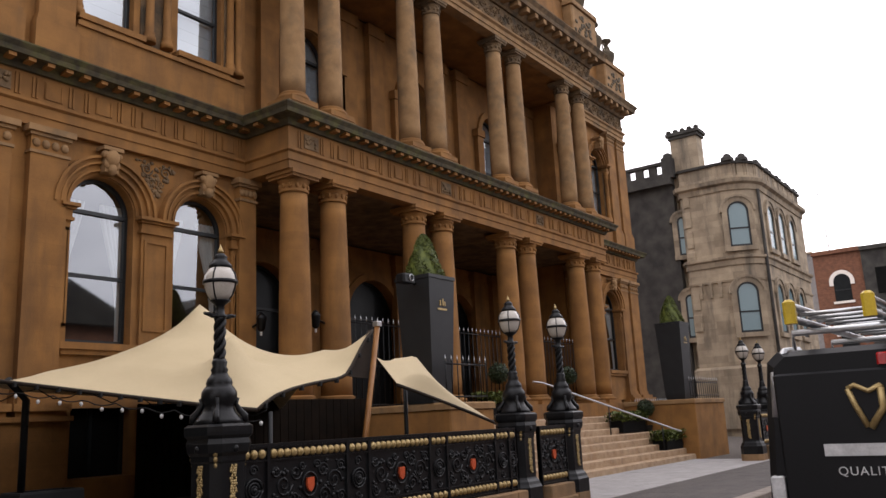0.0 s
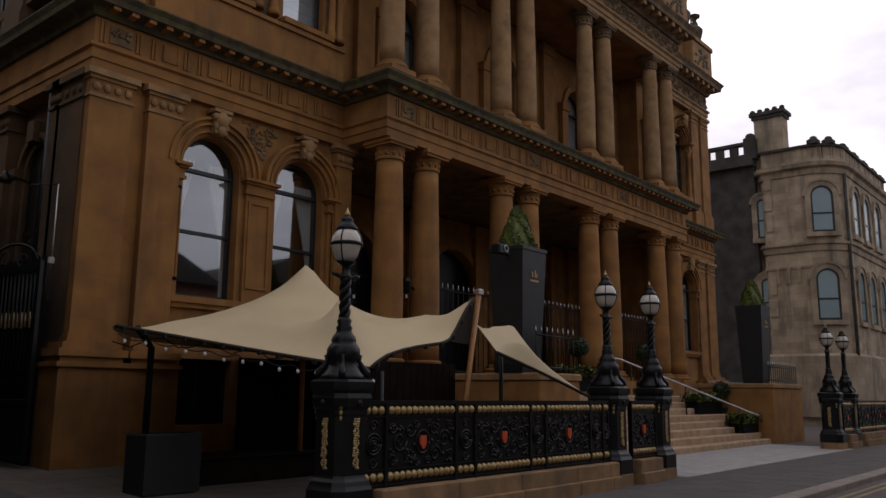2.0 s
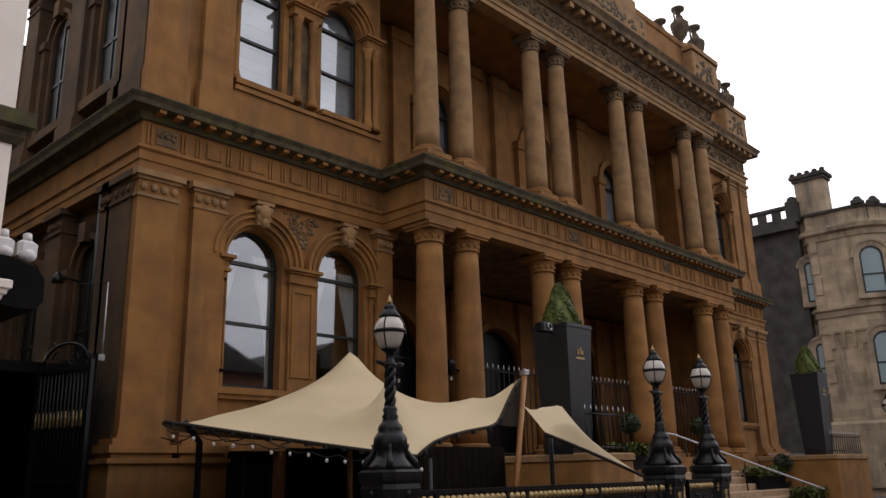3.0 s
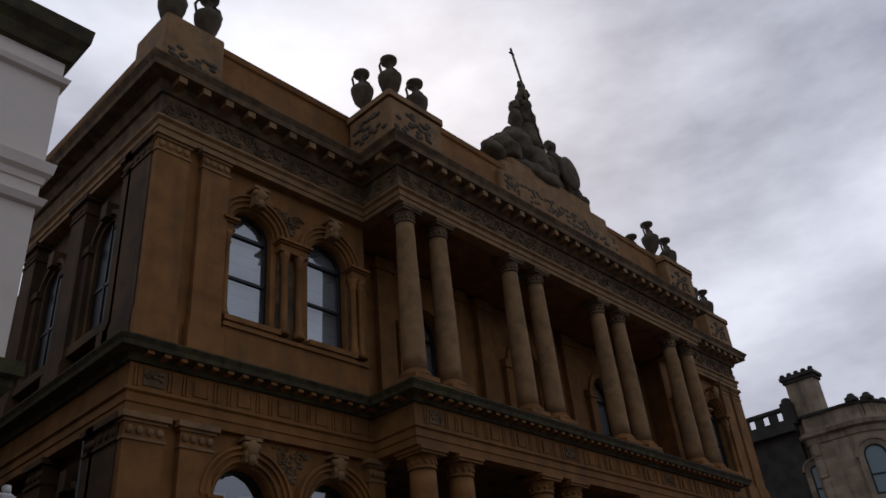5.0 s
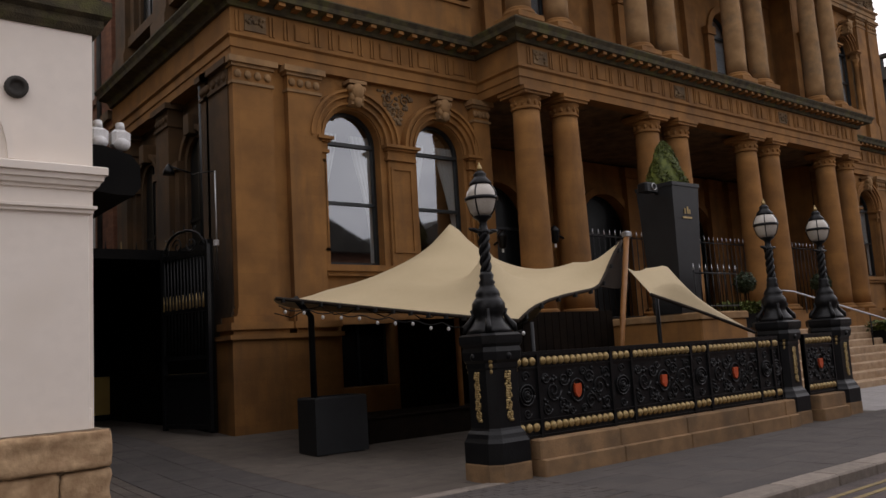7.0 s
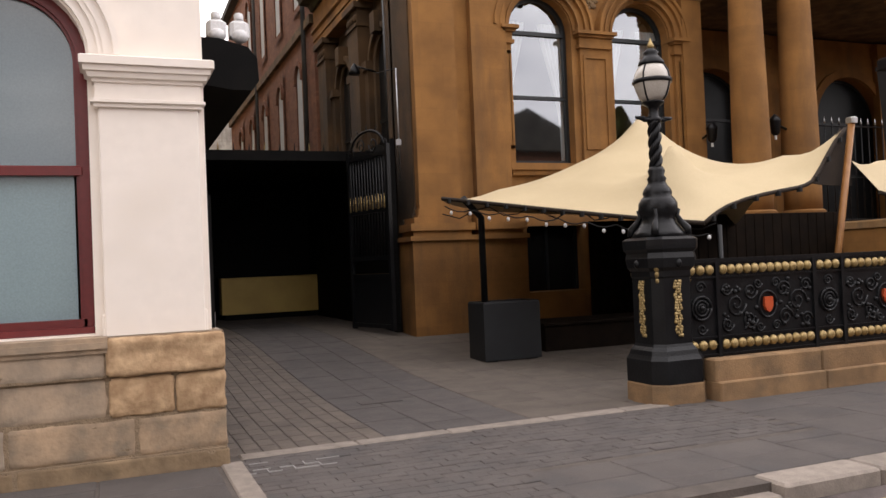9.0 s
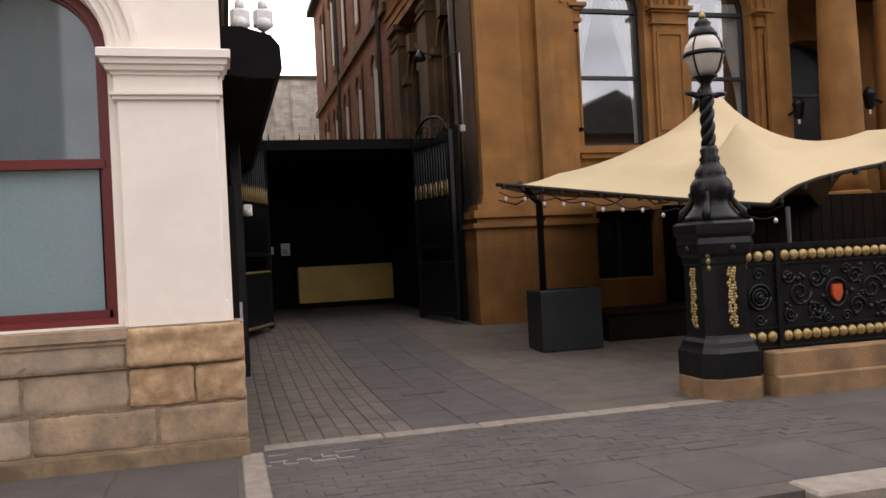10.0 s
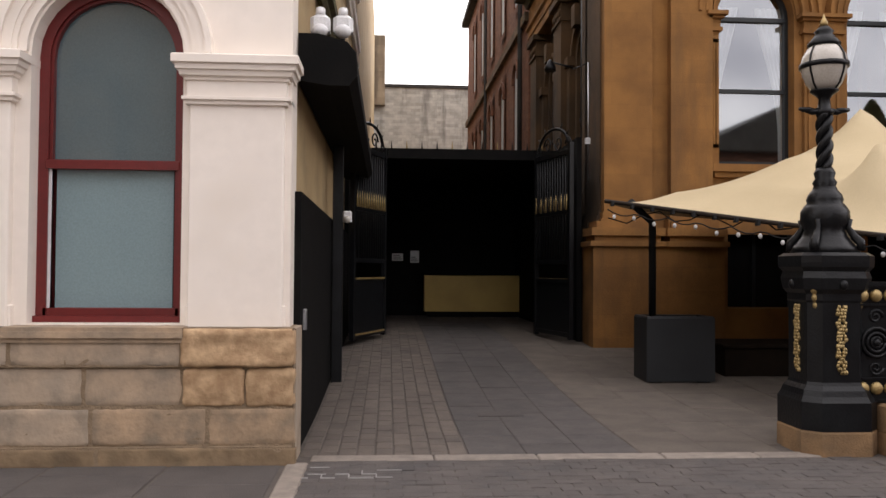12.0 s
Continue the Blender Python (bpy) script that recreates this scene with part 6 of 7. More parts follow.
part("box", bm, SLATE_BOX, crate)
for x in (4.34, 5.02):
    for y in (4.2, 4.53):
        bm = B()
        box(bm, x, x + 0.18, y, y + 0.15, 0.04, 0.11)
        part("foot", bm, SLATE_BOX, crate)
bm = B()
tube(bm, [(4.5, 4.55, 0.9), (4.5, 4.55, 2.3), (4.12, 4.35, 2.58)], 0.055, 8)
tagged(part("tent_support", bm, BLACK_IRON, tent), "black steel tent prop")
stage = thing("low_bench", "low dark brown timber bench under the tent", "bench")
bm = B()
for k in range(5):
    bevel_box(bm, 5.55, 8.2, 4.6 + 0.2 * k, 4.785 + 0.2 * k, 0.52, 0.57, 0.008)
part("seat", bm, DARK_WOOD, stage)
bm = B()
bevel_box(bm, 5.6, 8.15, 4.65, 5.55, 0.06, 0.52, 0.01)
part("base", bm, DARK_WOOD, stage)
# Screen boards carry the tent's shade in their near-black colour.
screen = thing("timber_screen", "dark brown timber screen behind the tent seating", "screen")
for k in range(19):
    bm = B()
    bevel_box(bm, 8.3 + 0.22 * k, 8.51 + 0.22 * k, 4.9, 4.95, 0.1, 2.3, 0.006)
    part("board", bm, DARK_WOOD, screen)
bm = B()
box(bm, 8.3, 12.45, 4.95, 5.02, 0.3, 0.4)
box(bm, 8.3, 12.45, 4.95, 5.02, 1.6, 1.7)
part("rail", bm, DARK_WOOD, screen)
cctv = thing("flood_camera", "black floodlight bracket on the portico", "lamp")
bm = B()
tube(bm, [(12.35, 3.3, 4.72), (12.0, 3.15, 4.75)], 0.04, 7)
part("arm", bm, BLACK_IRON, cctv)
bm = B()
bevel_box(bm, 11.62, 12.02, 3.0, 3.26, 4.66, 4.86, 0.04)
part("housing", bm, BLACK_IRON, cctv)
bm = B()
tube(bm, [(11.86 + 0.07 * math.cos(a * 0.4), 2.985, 4.76 + 0.07 * math.sin(a * 0.4)) for a in range(16)], 0.012, 5)
part("lens_ring", bm, STEEL, cctv)


def column_lantern(x, y, z, wall):
    """Small black lantern on a bracket, with a pale tag below it."""
    t = thing("column_lantern", "small black lantern bracketed to the portico stone", "lamp", "portico lanterns")
    bm = B()
    lathe(bm, [(0.04, z - 0.24), (0.09, z - 0.19), (0.12, z + 0.05), (0.13, z + 0.08), (0.09, z + 0.15), (0.02, z + 0.22)], x, y, 8)
    part("lantern", bm, BLACK_IRON, t)
    bm = B()
    tube(bm, [(x, y, z), (x + wall[0], y + wall[1], z - 0.1)], 0.03, 6)
    part("bracket", bm, BLACK_IRON, t)
    bm = B()
    bevel_box(bm, x - 0.025, x + 0.025, y - 0.02, y + 0.02, z - 0.33, z - 0.235, 0.008)
    part("tag", bm, WHITE_PLASTIC, t)


column_lantern(11.4, 7.25, 4.25, (0.0, 0.32))
column_lantern(12.42, 6.45, 4.3, (0.33, 0.0))

# ---- rooftop urns and statue group ----
def urn(x, y, z, s):
    u = thing("roof_urn", "dark weathered stone urn with curled handles", "urn", "roof urns", pose(x, y, z))
    bm = B()
    lathe(bm, [(0.14 * s, 0), (0.14 * s, 0.06 * s), (0.06 * s, 0.12 * s), (0.08 * s, 0.2 * s), (0.24 * s, 0.42 * s), (0.32 * s, 0.72 * s), (0.33 * s, 0.86 * s), (0.22 * s, 0.98 * s), (0.10 * s, 1.06 * s), (0.09 * s, 1.3 * s),
               (0.13 * s, 1.36 * s), (0.23 * s, 1.42 * s), (0.24 * s, 1.5 * s), (0.12 * s, 1.56 * s)], seg=18)
    part("body", bm, STATUE, u)
    for d in (-1, 1):
        bm = B()
        tube(bm, [(d * 0.11 * s, 0, 1.3 * s), (d * 0.28 * s, 0, 1.28 * s), (d * 0.36 * s, 0, 1.08 * s), (d * 0.31 * s, 0, 0.86 * s)], 0.035 * s, 6)
        part("handle", bm, STATUE, u)
    return u


def urn_pedestal(x, y, sgn):
    p = thing("urn_pedestal", "carved stone pedestal carrying three roof urns", "pedestal", "urn pedestals")
    bm = B()
    bevel_box(bm, x - 0.95, x + 1.3, y - 0.75, y + 1.1, 16.85, 18.4, 0.05)
    part("block", bm, SAND_PALE, p)
    bm = B()
    bevel_box(bm, x - 1.02, x + 1.37, y - 0.82, y + 1.15, 18.4, 18.65, 0.05)
    bevel_box(bm, x - 0.45, x + 0.45, y - 0.3, y + 0.55, 18.65, 19.25, 0.16)
    part("cap", bm, SAND_PALE, p)
    bm = B()
    rng = random.Random(2)
    for k in range(24):
        ball(bm, (x + rng.uniform(-0.75, 0.75), y - 0.75, 17.7 + rng.uniform(-0.4, 0.4)), 0.11, 6, 4, (1.2, 0.4, 0.8))
        ball(bm, (x - sgn * 0.95, y + rng.uniform(-0.55, 0.9), 17.7 + rng.uniform(-0.4, 0.4)), 0.11, 6, 4, (0.4, 1.2, 0.8))
    tagged(part("carving", bm, STATUE, p), kind="stuff")
    urn(x, y + 0.1, 19.25, 1.2)
    urn(x - 0.78, y + 0.6, 18.65, 1.12)
    urn(x + 0.95, y - 0.1, 18.65, 1.2)


urn_pedestal(11.7, 6.5, 1)
urn_pedestal(27.7, 6.5, -1)
urn_pedestal(34.0, 8.0, -1)
corner = thing("corner_pedestal", "carved corner block on the roof parapet", "pedestal")
bm = B()
bevel_box(bm, 4.35, 6.1, 7.35, 9.0, 16.85, 18.75, 0.06)
part("block", bm, SAND_PALE, corner)
bm = B()
rng = random.Random(4)
for k in range(30):
    ball(bm, (5.2 + rng.uniform(-0.7, 0.7), 7.35, 17.4 + rng.uniform(-0.3, 0.3)), 0.1, 6, 4, (1.2, 0.4, 0.8))
part("carving", bm, STATUE, corner)
urn(4.75, 8.0, 18.75, 1.2)
urn(5.75, 7.8, 18.75, 1.2)

bm = B()
bevel_box(bm, 16.1, 23.4, 5.95, 7.6, 16.85, 18.4, 0.06)
bevel_box(bm, 16.5, 23.0, 6.05, 7.5, 18.4, 19.1, 0.1)
bevel_box(bm, 17.1, 22.2, 6.15, 7.4, 19.1, 19.6, 0.12)
base = part("roof_pedestal", bm, SAND_PALE, hotel, "stepped stone base with carved band above the portico")
bm = B()
rng = random.Random(9)
for k in range(110):
    ball(bm, (19.75 + rng.uniform(-3.4, 3.4), 5.96, 17.9 + rng.uniform(-0.3, 0.3)), 0.1, 6, 4, (1.2, 0.4, 0.8))
tagged(part("carved_band", bm, STATUE, base), kind="stuff")
bm = B()
rng = random.Random(12)
# massed draped forms, built as plain overlapping volumes
for c, r, q in (((19.45, 6.7, 20.3), 0.8, (1.0, 0.8, 1.5)), ((19.4, 6.7, 21.6), 0.62, (0.85, 0.8, 1.5)), ((19.5, 6.7, 22.8), 0.5, (0.85, 0.75, 1.3)), ((19.5, 6.7, 23.55), 0.36, (1.1, 0.8, 0.9)),
                ((19.52, 6.7, 24.2), 0.27, (0.9, 0.9, 1.2)), ((19.5, 6.7, 24.55), 0.2, (1.3, 0.8, 0.9)), ((19.05, 6.6, 23.6), 0.17, (0.9, 0.8, 2.2)), ((18.7, 6.7, 22.4), 0.34, (0.9, 0.8, 1.6)), ((18.8, 6.7, 23.15), 0.2, (1, 1, 1.1)),
                ((18.4, 6.7, 20.9), 0.8, (1.0, 0.8, 1.0)), ((17.6, 6.7, 20.3), 0.75, (1.1, 0.8, 0.85)), ((16.9, 6.7, 19.9), 0.55, (1.1, 0.8, 0.9)),
                ((20.2, 6.7, 20.4), 0.7, (0.8, 0.7, 1.4)), ((20.9, 6.7, 21.3), 0.42, (0.85, 0.8, 1.4)), ((20.85, 6.7, 22.1), 0.26, (1.1, 0.9, 1.1)), ((21.3, 6.6, 21.5), 0.16, (1.6, 0.8, 1.2)), ((21.35, 6.7, 20.6), 0.45, (1.0, 0.8, 1.2)),
                ((21.9, 6.7, 20.1), 0.45, (1.1, 0.8, 0.8)), ((22.35, 6.7, 20.0), 0.3, (1, 1, 1)), ((19.3, 6.7, 19.6), 0.8, (2.2, 0.9, 0.7))):
    ball(bm, c, r, 16, 10, q)
bmesh.ops.subdivide_edges(bm, edges=bm.edges, cuts=1, use_grid_fill=True)
for v in bm.verts:
    v.co += Vector((noise.noise(v.co * 2.6), noise.noise(v.co * 2.6 + Vector((7, 0, 0))), noise.noise(v.co * 2.6 + Vector((0, 9, 0))))) * 0.14
    v.co += Vector((noise.noise(v.co * 7.0), 0, noise.noise(v.co * 7.0 + Vector((3, 0, 0))))) * 0.05
lathe(bm, [(0.62, 0), (0.66, 0.08), (0.5, 0.14), (0.2, 0.2)], seg=18)
bm.verts.ensure_lookup_table()
for v in bm.verts[-72:]:
    v.co = Vector((20.9 + v.co.x * 0.95, 6.1 - v.co.z, 20.4 + v.co.y * 1.2))
tube(bm, [(19.7, 6.2, 20.3), (18.78, 6.4, 26.1)], 0.05, 6)
tube(bm, [(18.65, 6.4, 25.8), (18.95, 6.4, 25.84)], 0.04, 6)
statue = tagged(part("statue", bm, STATUE), "dark weathered stone statue group above the portico", "statue")

# ---- van ----
van = thing("van", "black delivery van with roof ladders parked at the kerb", "van")
VX, VY0, VY1 = 4.45, -7.93, -5.98


def van_ring(x, inset, top):
    w0, w1 = VY0 + inset, VY1 - inset
    return [(x, w0 + 0.05, 0.18), (x, w0, 0.35), (x, w0 + 0.0, 1.0), (x, w0 + 0.05, 1.65), (x, w0 + 0.09, top - 0.07), (x, w0 + 0.17, top), (x, w1 - 0.17, top), (x, w1 - 0.09, top - 0.07), (x, w1 - 0.05, 1.65), (x, w1, 1.0), (x, w1, 0.35), (x, w1 - 0.05, 0.18)]


bm = B()
rings = [[bm.verts.new(p) for p in van_ring(*a)] for a in ((VX, 0.06, 2.02), (VX + 0.06, 0.0, 2.06), (VX + 3.2, 0.0, 2.07), (VX + 3.7, 0.04, 2.0), (VX + 4.5, 0.12, 1.1), (VX + 5.0, 0.2, 0.95), (VX + 5.05, 0.3, 0.6))]
for a, b in zip(rings, rings[1:]):
    for i in range(12):
        bm.faces.new((a[i], a[(i + 1) % 12], b[(i + 1) % 12], b[i]))
bm.faces.new(rings[0])
bm.faces.new(rings[-1])
part("body", bm, VAN_PAINT, van)
bm = B()
bevel_box(bm, VX - 0.035, VX + 0.02, VY1 - 0.98, VY1 - 0.14, 0.5, 1.9, 0.015)
d1 = part("rear_door", bm, VAN_PAINT, van)
bm = B()
bevel_box(bm, VX - 0.035, VX + 0.02, VY0 + 0.14, VY0 + 0.94, 0.5, 1.9, 0.015)
part("rear_door", bm, VAN_PAINT, van)
bm = B()
bevel_box(bm, VX - 0.1, VX + 0.1, VY0 + 0.05, VY1 - 0.05, 0.28, 0.5, 0.03)
part("bumper", bm, RUBBER, van)
for yy in (VY1 - 0.13, VY0 + 0.05):
    bm = B()
    bevel_box(bm, VX - 0.045, VX + 0.06, yy, yy + 0.09, 0.78, 1.02, 0.012)
    part("tail_light", bm, RED_LENS, van, "red tail lamp")
    bm = B()
    bevel_box(bm, VX - 0.045, VX + 0.06, yy, yy + 0.09, 1.02, 1.2, 0.012)
    part("reverse_light", bm, CLEAR_LENS, van, "clear lamp lens")
bm = B()
bevel_box(bm, VX - 0.03, VX + 0.02, VY1 - 1.1, VY1 - 0.82, 1.92, 2.0, 0.01)
part("brake_light", bm, RED_LENS, van, "red high brake lamp")
for x in (VX + 0.8, VX + 4.1):
    for y in (VY0 + 0.02, VY1 - 0.24):
        bm = B()
        lathe(bm, [(0.20, -0.11), (0.31, -0.11), (0.33, -0.08), (0.33, 0.08), (0.31, 0.11), (0.20, 0.11)], seg=22)
        bmesh.ops.transform(bm, matrix=Matrix.Translation((x, y + 0.11, 0.21)) @ Matrix.Rotation(radians(90), 4, "X"), verts=bm.verts)
        w = part("wheel", bm, RUBBER, van)
# gilt harp shape and two bars of lettering on the door
bm = B()
hy, hz = VY1 - 0.73, 1.62
tube(bm, [(VX - 0.05, hy + 0.112, hz + 0.150), (VX - 0.05, hy + 0.068, hz + 0.173), (VX - 0.05, hy - 0.015, hz + 0.128), (VX - 0.05, hy - 0.090, hz + 0.165), (VX - 0.05, hy - 0.098, hz + 0.150)], 0.018, 6)
tube(bm, [(VX - 0.05, hy + 0.112, hz + 0.150), (VX - 0.05, hy + 0.075, hz + 0.038), (VX - 0.05, hy + 0.015, hz - 0.105)], 0.02, 6)
tube(bm, [(VX - 0.05, hy - 0.090, hz + 0.150), (VX - 0.05, hy - 0.090, hz + 0.015), (VX - 0.05, hy + 0.000, hz - 0.112)], 0.024, 6)
part("gilt_emblem", bm, GOLD, van, "gilt harp-shaped emblem")
bm = B()
box(bm, VX - 0.045, VX - 0.03, VY1 - 1.18, VY1 - 0.42, 1.33, 1.41)
part("lettering_bar", bm, CLEAR_LENS, van, "white lettering bar")
text = bpy.data.curves.new("lettering", "FONT")
text.body, text.size, text.extrude, text.align_x, text.space_character = "QUALITY TEAM", 0.08, 0.002, "CENTER", 1.15
text.materials.append(CLEAR_LENS)
words = new("lettering", text)
words.parent = van
words.matrix_basis = Matrix.Translation((VX - 0.042, VY1 - 0.8, 1.205)) @ Matrix.Rotation(radians(-90), 4, "Z") @ Matrix.Rotation(radians(90), 4, "X")
tagged(words, "small white capital lettering")
bm = B()
tube(bm, [(VX - 0.04, VY1 - 0.22, 1.02), (VX - 0.04, VY1 - 0.4, 0.93), (VX - 0.04, VY1 - 1.0, 0.92)], 0.012, 5)
part("door_crease", bm, VAN_PAINT, van)
bm = B()
tube(bm, [(VX + 0.02, VY1 - 0.12, 1.6), (VX + 0.03, VY1 - 0.14, 1.9), (VX + 0.06, VY1 - 0.22, 2.06), (VX + 0.4, VY1 - 0.24, 2.08)], 0.03, 6)
part("roof_trim", bm, STEEL, van, "pale trim round the rear roof corner")
bm = B()
bevel_box(bm, VX - 0.06, VX + 0.02, VY1 - 0.99, VY1 - 0.95, 0.5, 1.9, 0.01)
part("door_seal", bm, RUBBER, van)
for k, (y, z) in enumerate(((VY1 - 0.35, 2.27), (VY1 - 0.35, 2.36), (VY1 - 0.85, 2.27), (VY1 - 0.85, 2.36))):
    bm = B()
    tube(bm, [(VX - 0.1 - 0.1 * (k % 2), y, z), (VX + 2.8, y, z)], 0.028, 6)
    part("ladder_rail", bm, STEEL, van)
for k in range(9):
    bm = B()
    tube(bm, [(VX + 0.05 + 0.3 * k, VY1 - 0.35, 2.31), (VX + 0.05 + 0.3 * k, VY1 - 0.85, 2.31)], 0.016, 6)
    part("ladder_rung", bm, STEEL, van)
for y in (VY1 - 0.35, VY1 - 0.85):
    bm = B()
    bevel_box(bm, VX - 0.22, VX - 0.14, y - 0.04, y + 0.04, 2.23, 2.40, 0.02)
    part("ladder_cap", bm, YELLOW_PLASTIC, van, "yellow ladder end cap")
for x in (VX + 0.25, VX + 1.6):
    bm = B()
    tube(bm, [(x, VY0 + 0.25, 2.0), (x, VY0 + 0.25, 2.2), (x, VY1 - 0.25, 2.2), (x, VY1 - 0.25, 2.0)], 0.025, 6)
    part("roof_bar", bm, STEEL, van)

# ---- brick row across the street, seen in the window panes ----
opposite = thing("opposite_row", "red brick street row with unseen dark roof added to block sky light across the road", "building")
bm = B()
box(bm, 6, 60, -24, -15, -0.2, 7.4)
part("wall", bm, BRICK, opposite)
for x0 in range(6, 60, 9):
    bm = B()
    pr = [bm.verts.new(p) for p in ((x0, -14.6, 7.35), (x0 + 8.98, -14.6, 7.35), (x0 + 4.5, -14.6, 9.6), (x0, -24, 7.35), (x0 + 8.98, -24, 7.35), (x0 + 4.5, -24, 9.6))]
    for f in ((0, 1, 2), (3, 5, 4), (0, 2, 5, 3), (1, 4, 5, 2), (0, 3, 4, 1)):
        bm.faces.new([pr[i] for i in f])
    part("roof", bm, GREY_DARK, opposite)
tall_opposite = thing("opposite_block", "tall grey stone block across the road", "building")
bm = B()
box(bm, -40, -5.5, -24, -15, -0.2, 12.0)
part("wall", bm, GREY_STONE, tall_opposite)

# ---- stone base of the cream building ----
def rough_block(x0, x1, z0, z1, proud, seed, rough=0.5):
    """A worn stone with ragged, rounded edges, almost flush with its mortar."""
    rng = random.Random(seed)
    g = rng.uniform(0.004, 0.009)
    x0, x1, z0, z1 = x0 + g, x1 - g, z0 + g * 0.8, z1 - g * 0.8
    bm = B()
    ex, ez = 0.018 / (x1 - x0), 0.018 / (z1 - z0)
    inner = max(6, int((x1 - x0) / 0.06))
    ts = [0, ex] + [ex + (1 - 2 * ex) * k / inner for k in range(1, inner)] + [1 - ex, 1]
    us = [0, ez, 0.18, 0.34, 0.5, 0.66, 0.82, 1 - ez, 1]
    nx, nz = len(ts) - 1, len(us) - 1
    grid = []
    for j in range(nz + 1):
        row = []
        for i in range(nx + 1):
            x, z = x0 + (x1 - x0) * ts[i], z0 + (z1 - z0) * us[j]
            edge = i in (0, nx) or j in (0, nz)
            worn = noise.noise(Vector((x * 3.0 + seed, z * 9.0, 0.3))) * 0.016 * rough + noise.noise(Vector((x * 11.0, z * 22.0, seed))) * 0.008 * rough
            y = (0.011 if edge else 0.0) - proud + worn
            if edge:
                x += noise.noise(Vector((x * 9.0, z * 9.0, seed))) * 0.016
                z += noise.noise(Vector((x * 7.0, seed, z * 9.0))) * 0.016
            if i in (0, nx) and j in (0, nz):
                x += 0.02 if i == 0 else -0.02
                z += 0.015 if j == 0 else -0.015
            row.append(bm.verts.new((x, y, z)))
        grid.append(row)
    for j in range(nz):
        for i in range(nx):
            f = bm.faces.new((grid[j][i], grid[j][i + 1], grid[j + 1][i + 1], grid[j + 1][i]))
            f.smooth = True
    rim = grid[0] + [grid[j][nx] for j in range(1, nz + 1)] + grid[nz][-2::-1] + [grid[j][0] for j in range(nz - 1, 0, -1)]
    back = [bm.verts.new((v.co.x, 0.08, v.co.z)) for v in rim]
    for i in range(len(rim)):
        k = (i + 1) % len(rim)
        bm.faces.new((rim[i], back[i], back[k], rim[k]))
    return bm


k = 0
for z0, z1, proud, joints in ((-0.03, 0.15, 0.02, [0.0, -1.6, -3.4, -5.1, -6.9, -8.6, -10.2, -12, -14]),
                              (0.15, 0.47, 0.0, [-0.01, -0.72, -1.66, -2.6, -3.5, -4.6, -5.6, -6.5, -7.6, -8.7, -9.8, -11, -12.4, -14]),
                              (0.47, 0.80, 0.0, [-0.01, -0.42, -0.93, -1.72, -2.75, -3.9, -4.8, -5.9, -7.0, -8.2, -9.5, -10.6, -12, -14]),
                              (0.80, 1.12, 0.03, [-0.01, -0.94, -2.3, -3.2, -4.5, -5.4, -6.8, -7.7, -9.0, -10, -11.3, -12.2, -14])):
    for b, a in zip(joints, joints[1:]):
        k += 1
        corner = a > -0.95 and z0 > 0.4
        ob = part("stone_block", rough_block(a, b, z0, z1, proud + (0.02 if corner else 0.0), k, 1.6 if corner else 0.5), CORNER_STONE if corner else (FOOTING if z0 < 0 else BASE_STONE), cream_house)
    bm = B()
    box(bm, -14, -0.025, 0.005 - proud, 0.07, z0, z1)
    part("mortar_bed", bm, MORTAR, cream_house)
bm = B()
box(bm, -0.06, -0.014, 0.06, 0.5, -0.03, 1.11)
part("base_return", bm, BASE_STONE, cream_house)
for cx in BAYS:
    bm = B()
    for a, z0, z1 in ((0.05, 1.0, 1.04), (0.075, 1.04, 1.09), (0.055, 1.09, 1.125)):
        box(bm, cx - 0.72, cx + 0.72, -a, 0.4, z0, z1)
    part("sill_moulding", bm, BASE_STONE, cream_house, "worn moulded stone sill")


# ---- paving ----
def slab_mesh(w, d, h, name, mat, seed):
    rng = random.Random(seed)
    bm = B()
    b = min(w, d) * 0.07
    b = min(b, 0.012)
    rings = []
    for z, s in ((-h, 0), (-b * 0.6, 0), (0, b)):
        rings.append([bm.verts.new((x + rng.uniform(-0.004, 0.004), y + rng.uniform(-0.004, 0.004), z)) for x, y in ((s, s), (w - s, s), (w - s, d - s), (s, d - s))])
    for a, c in zip(rings, rings[1:]):
        for i in range(4):
            bm.faces.new((a[i], a[(i + 1) % 4], c[(i + 1) % 4], c[i]))
    bm.faces.new(rings[-1])
    return finish(bm, name, mat)


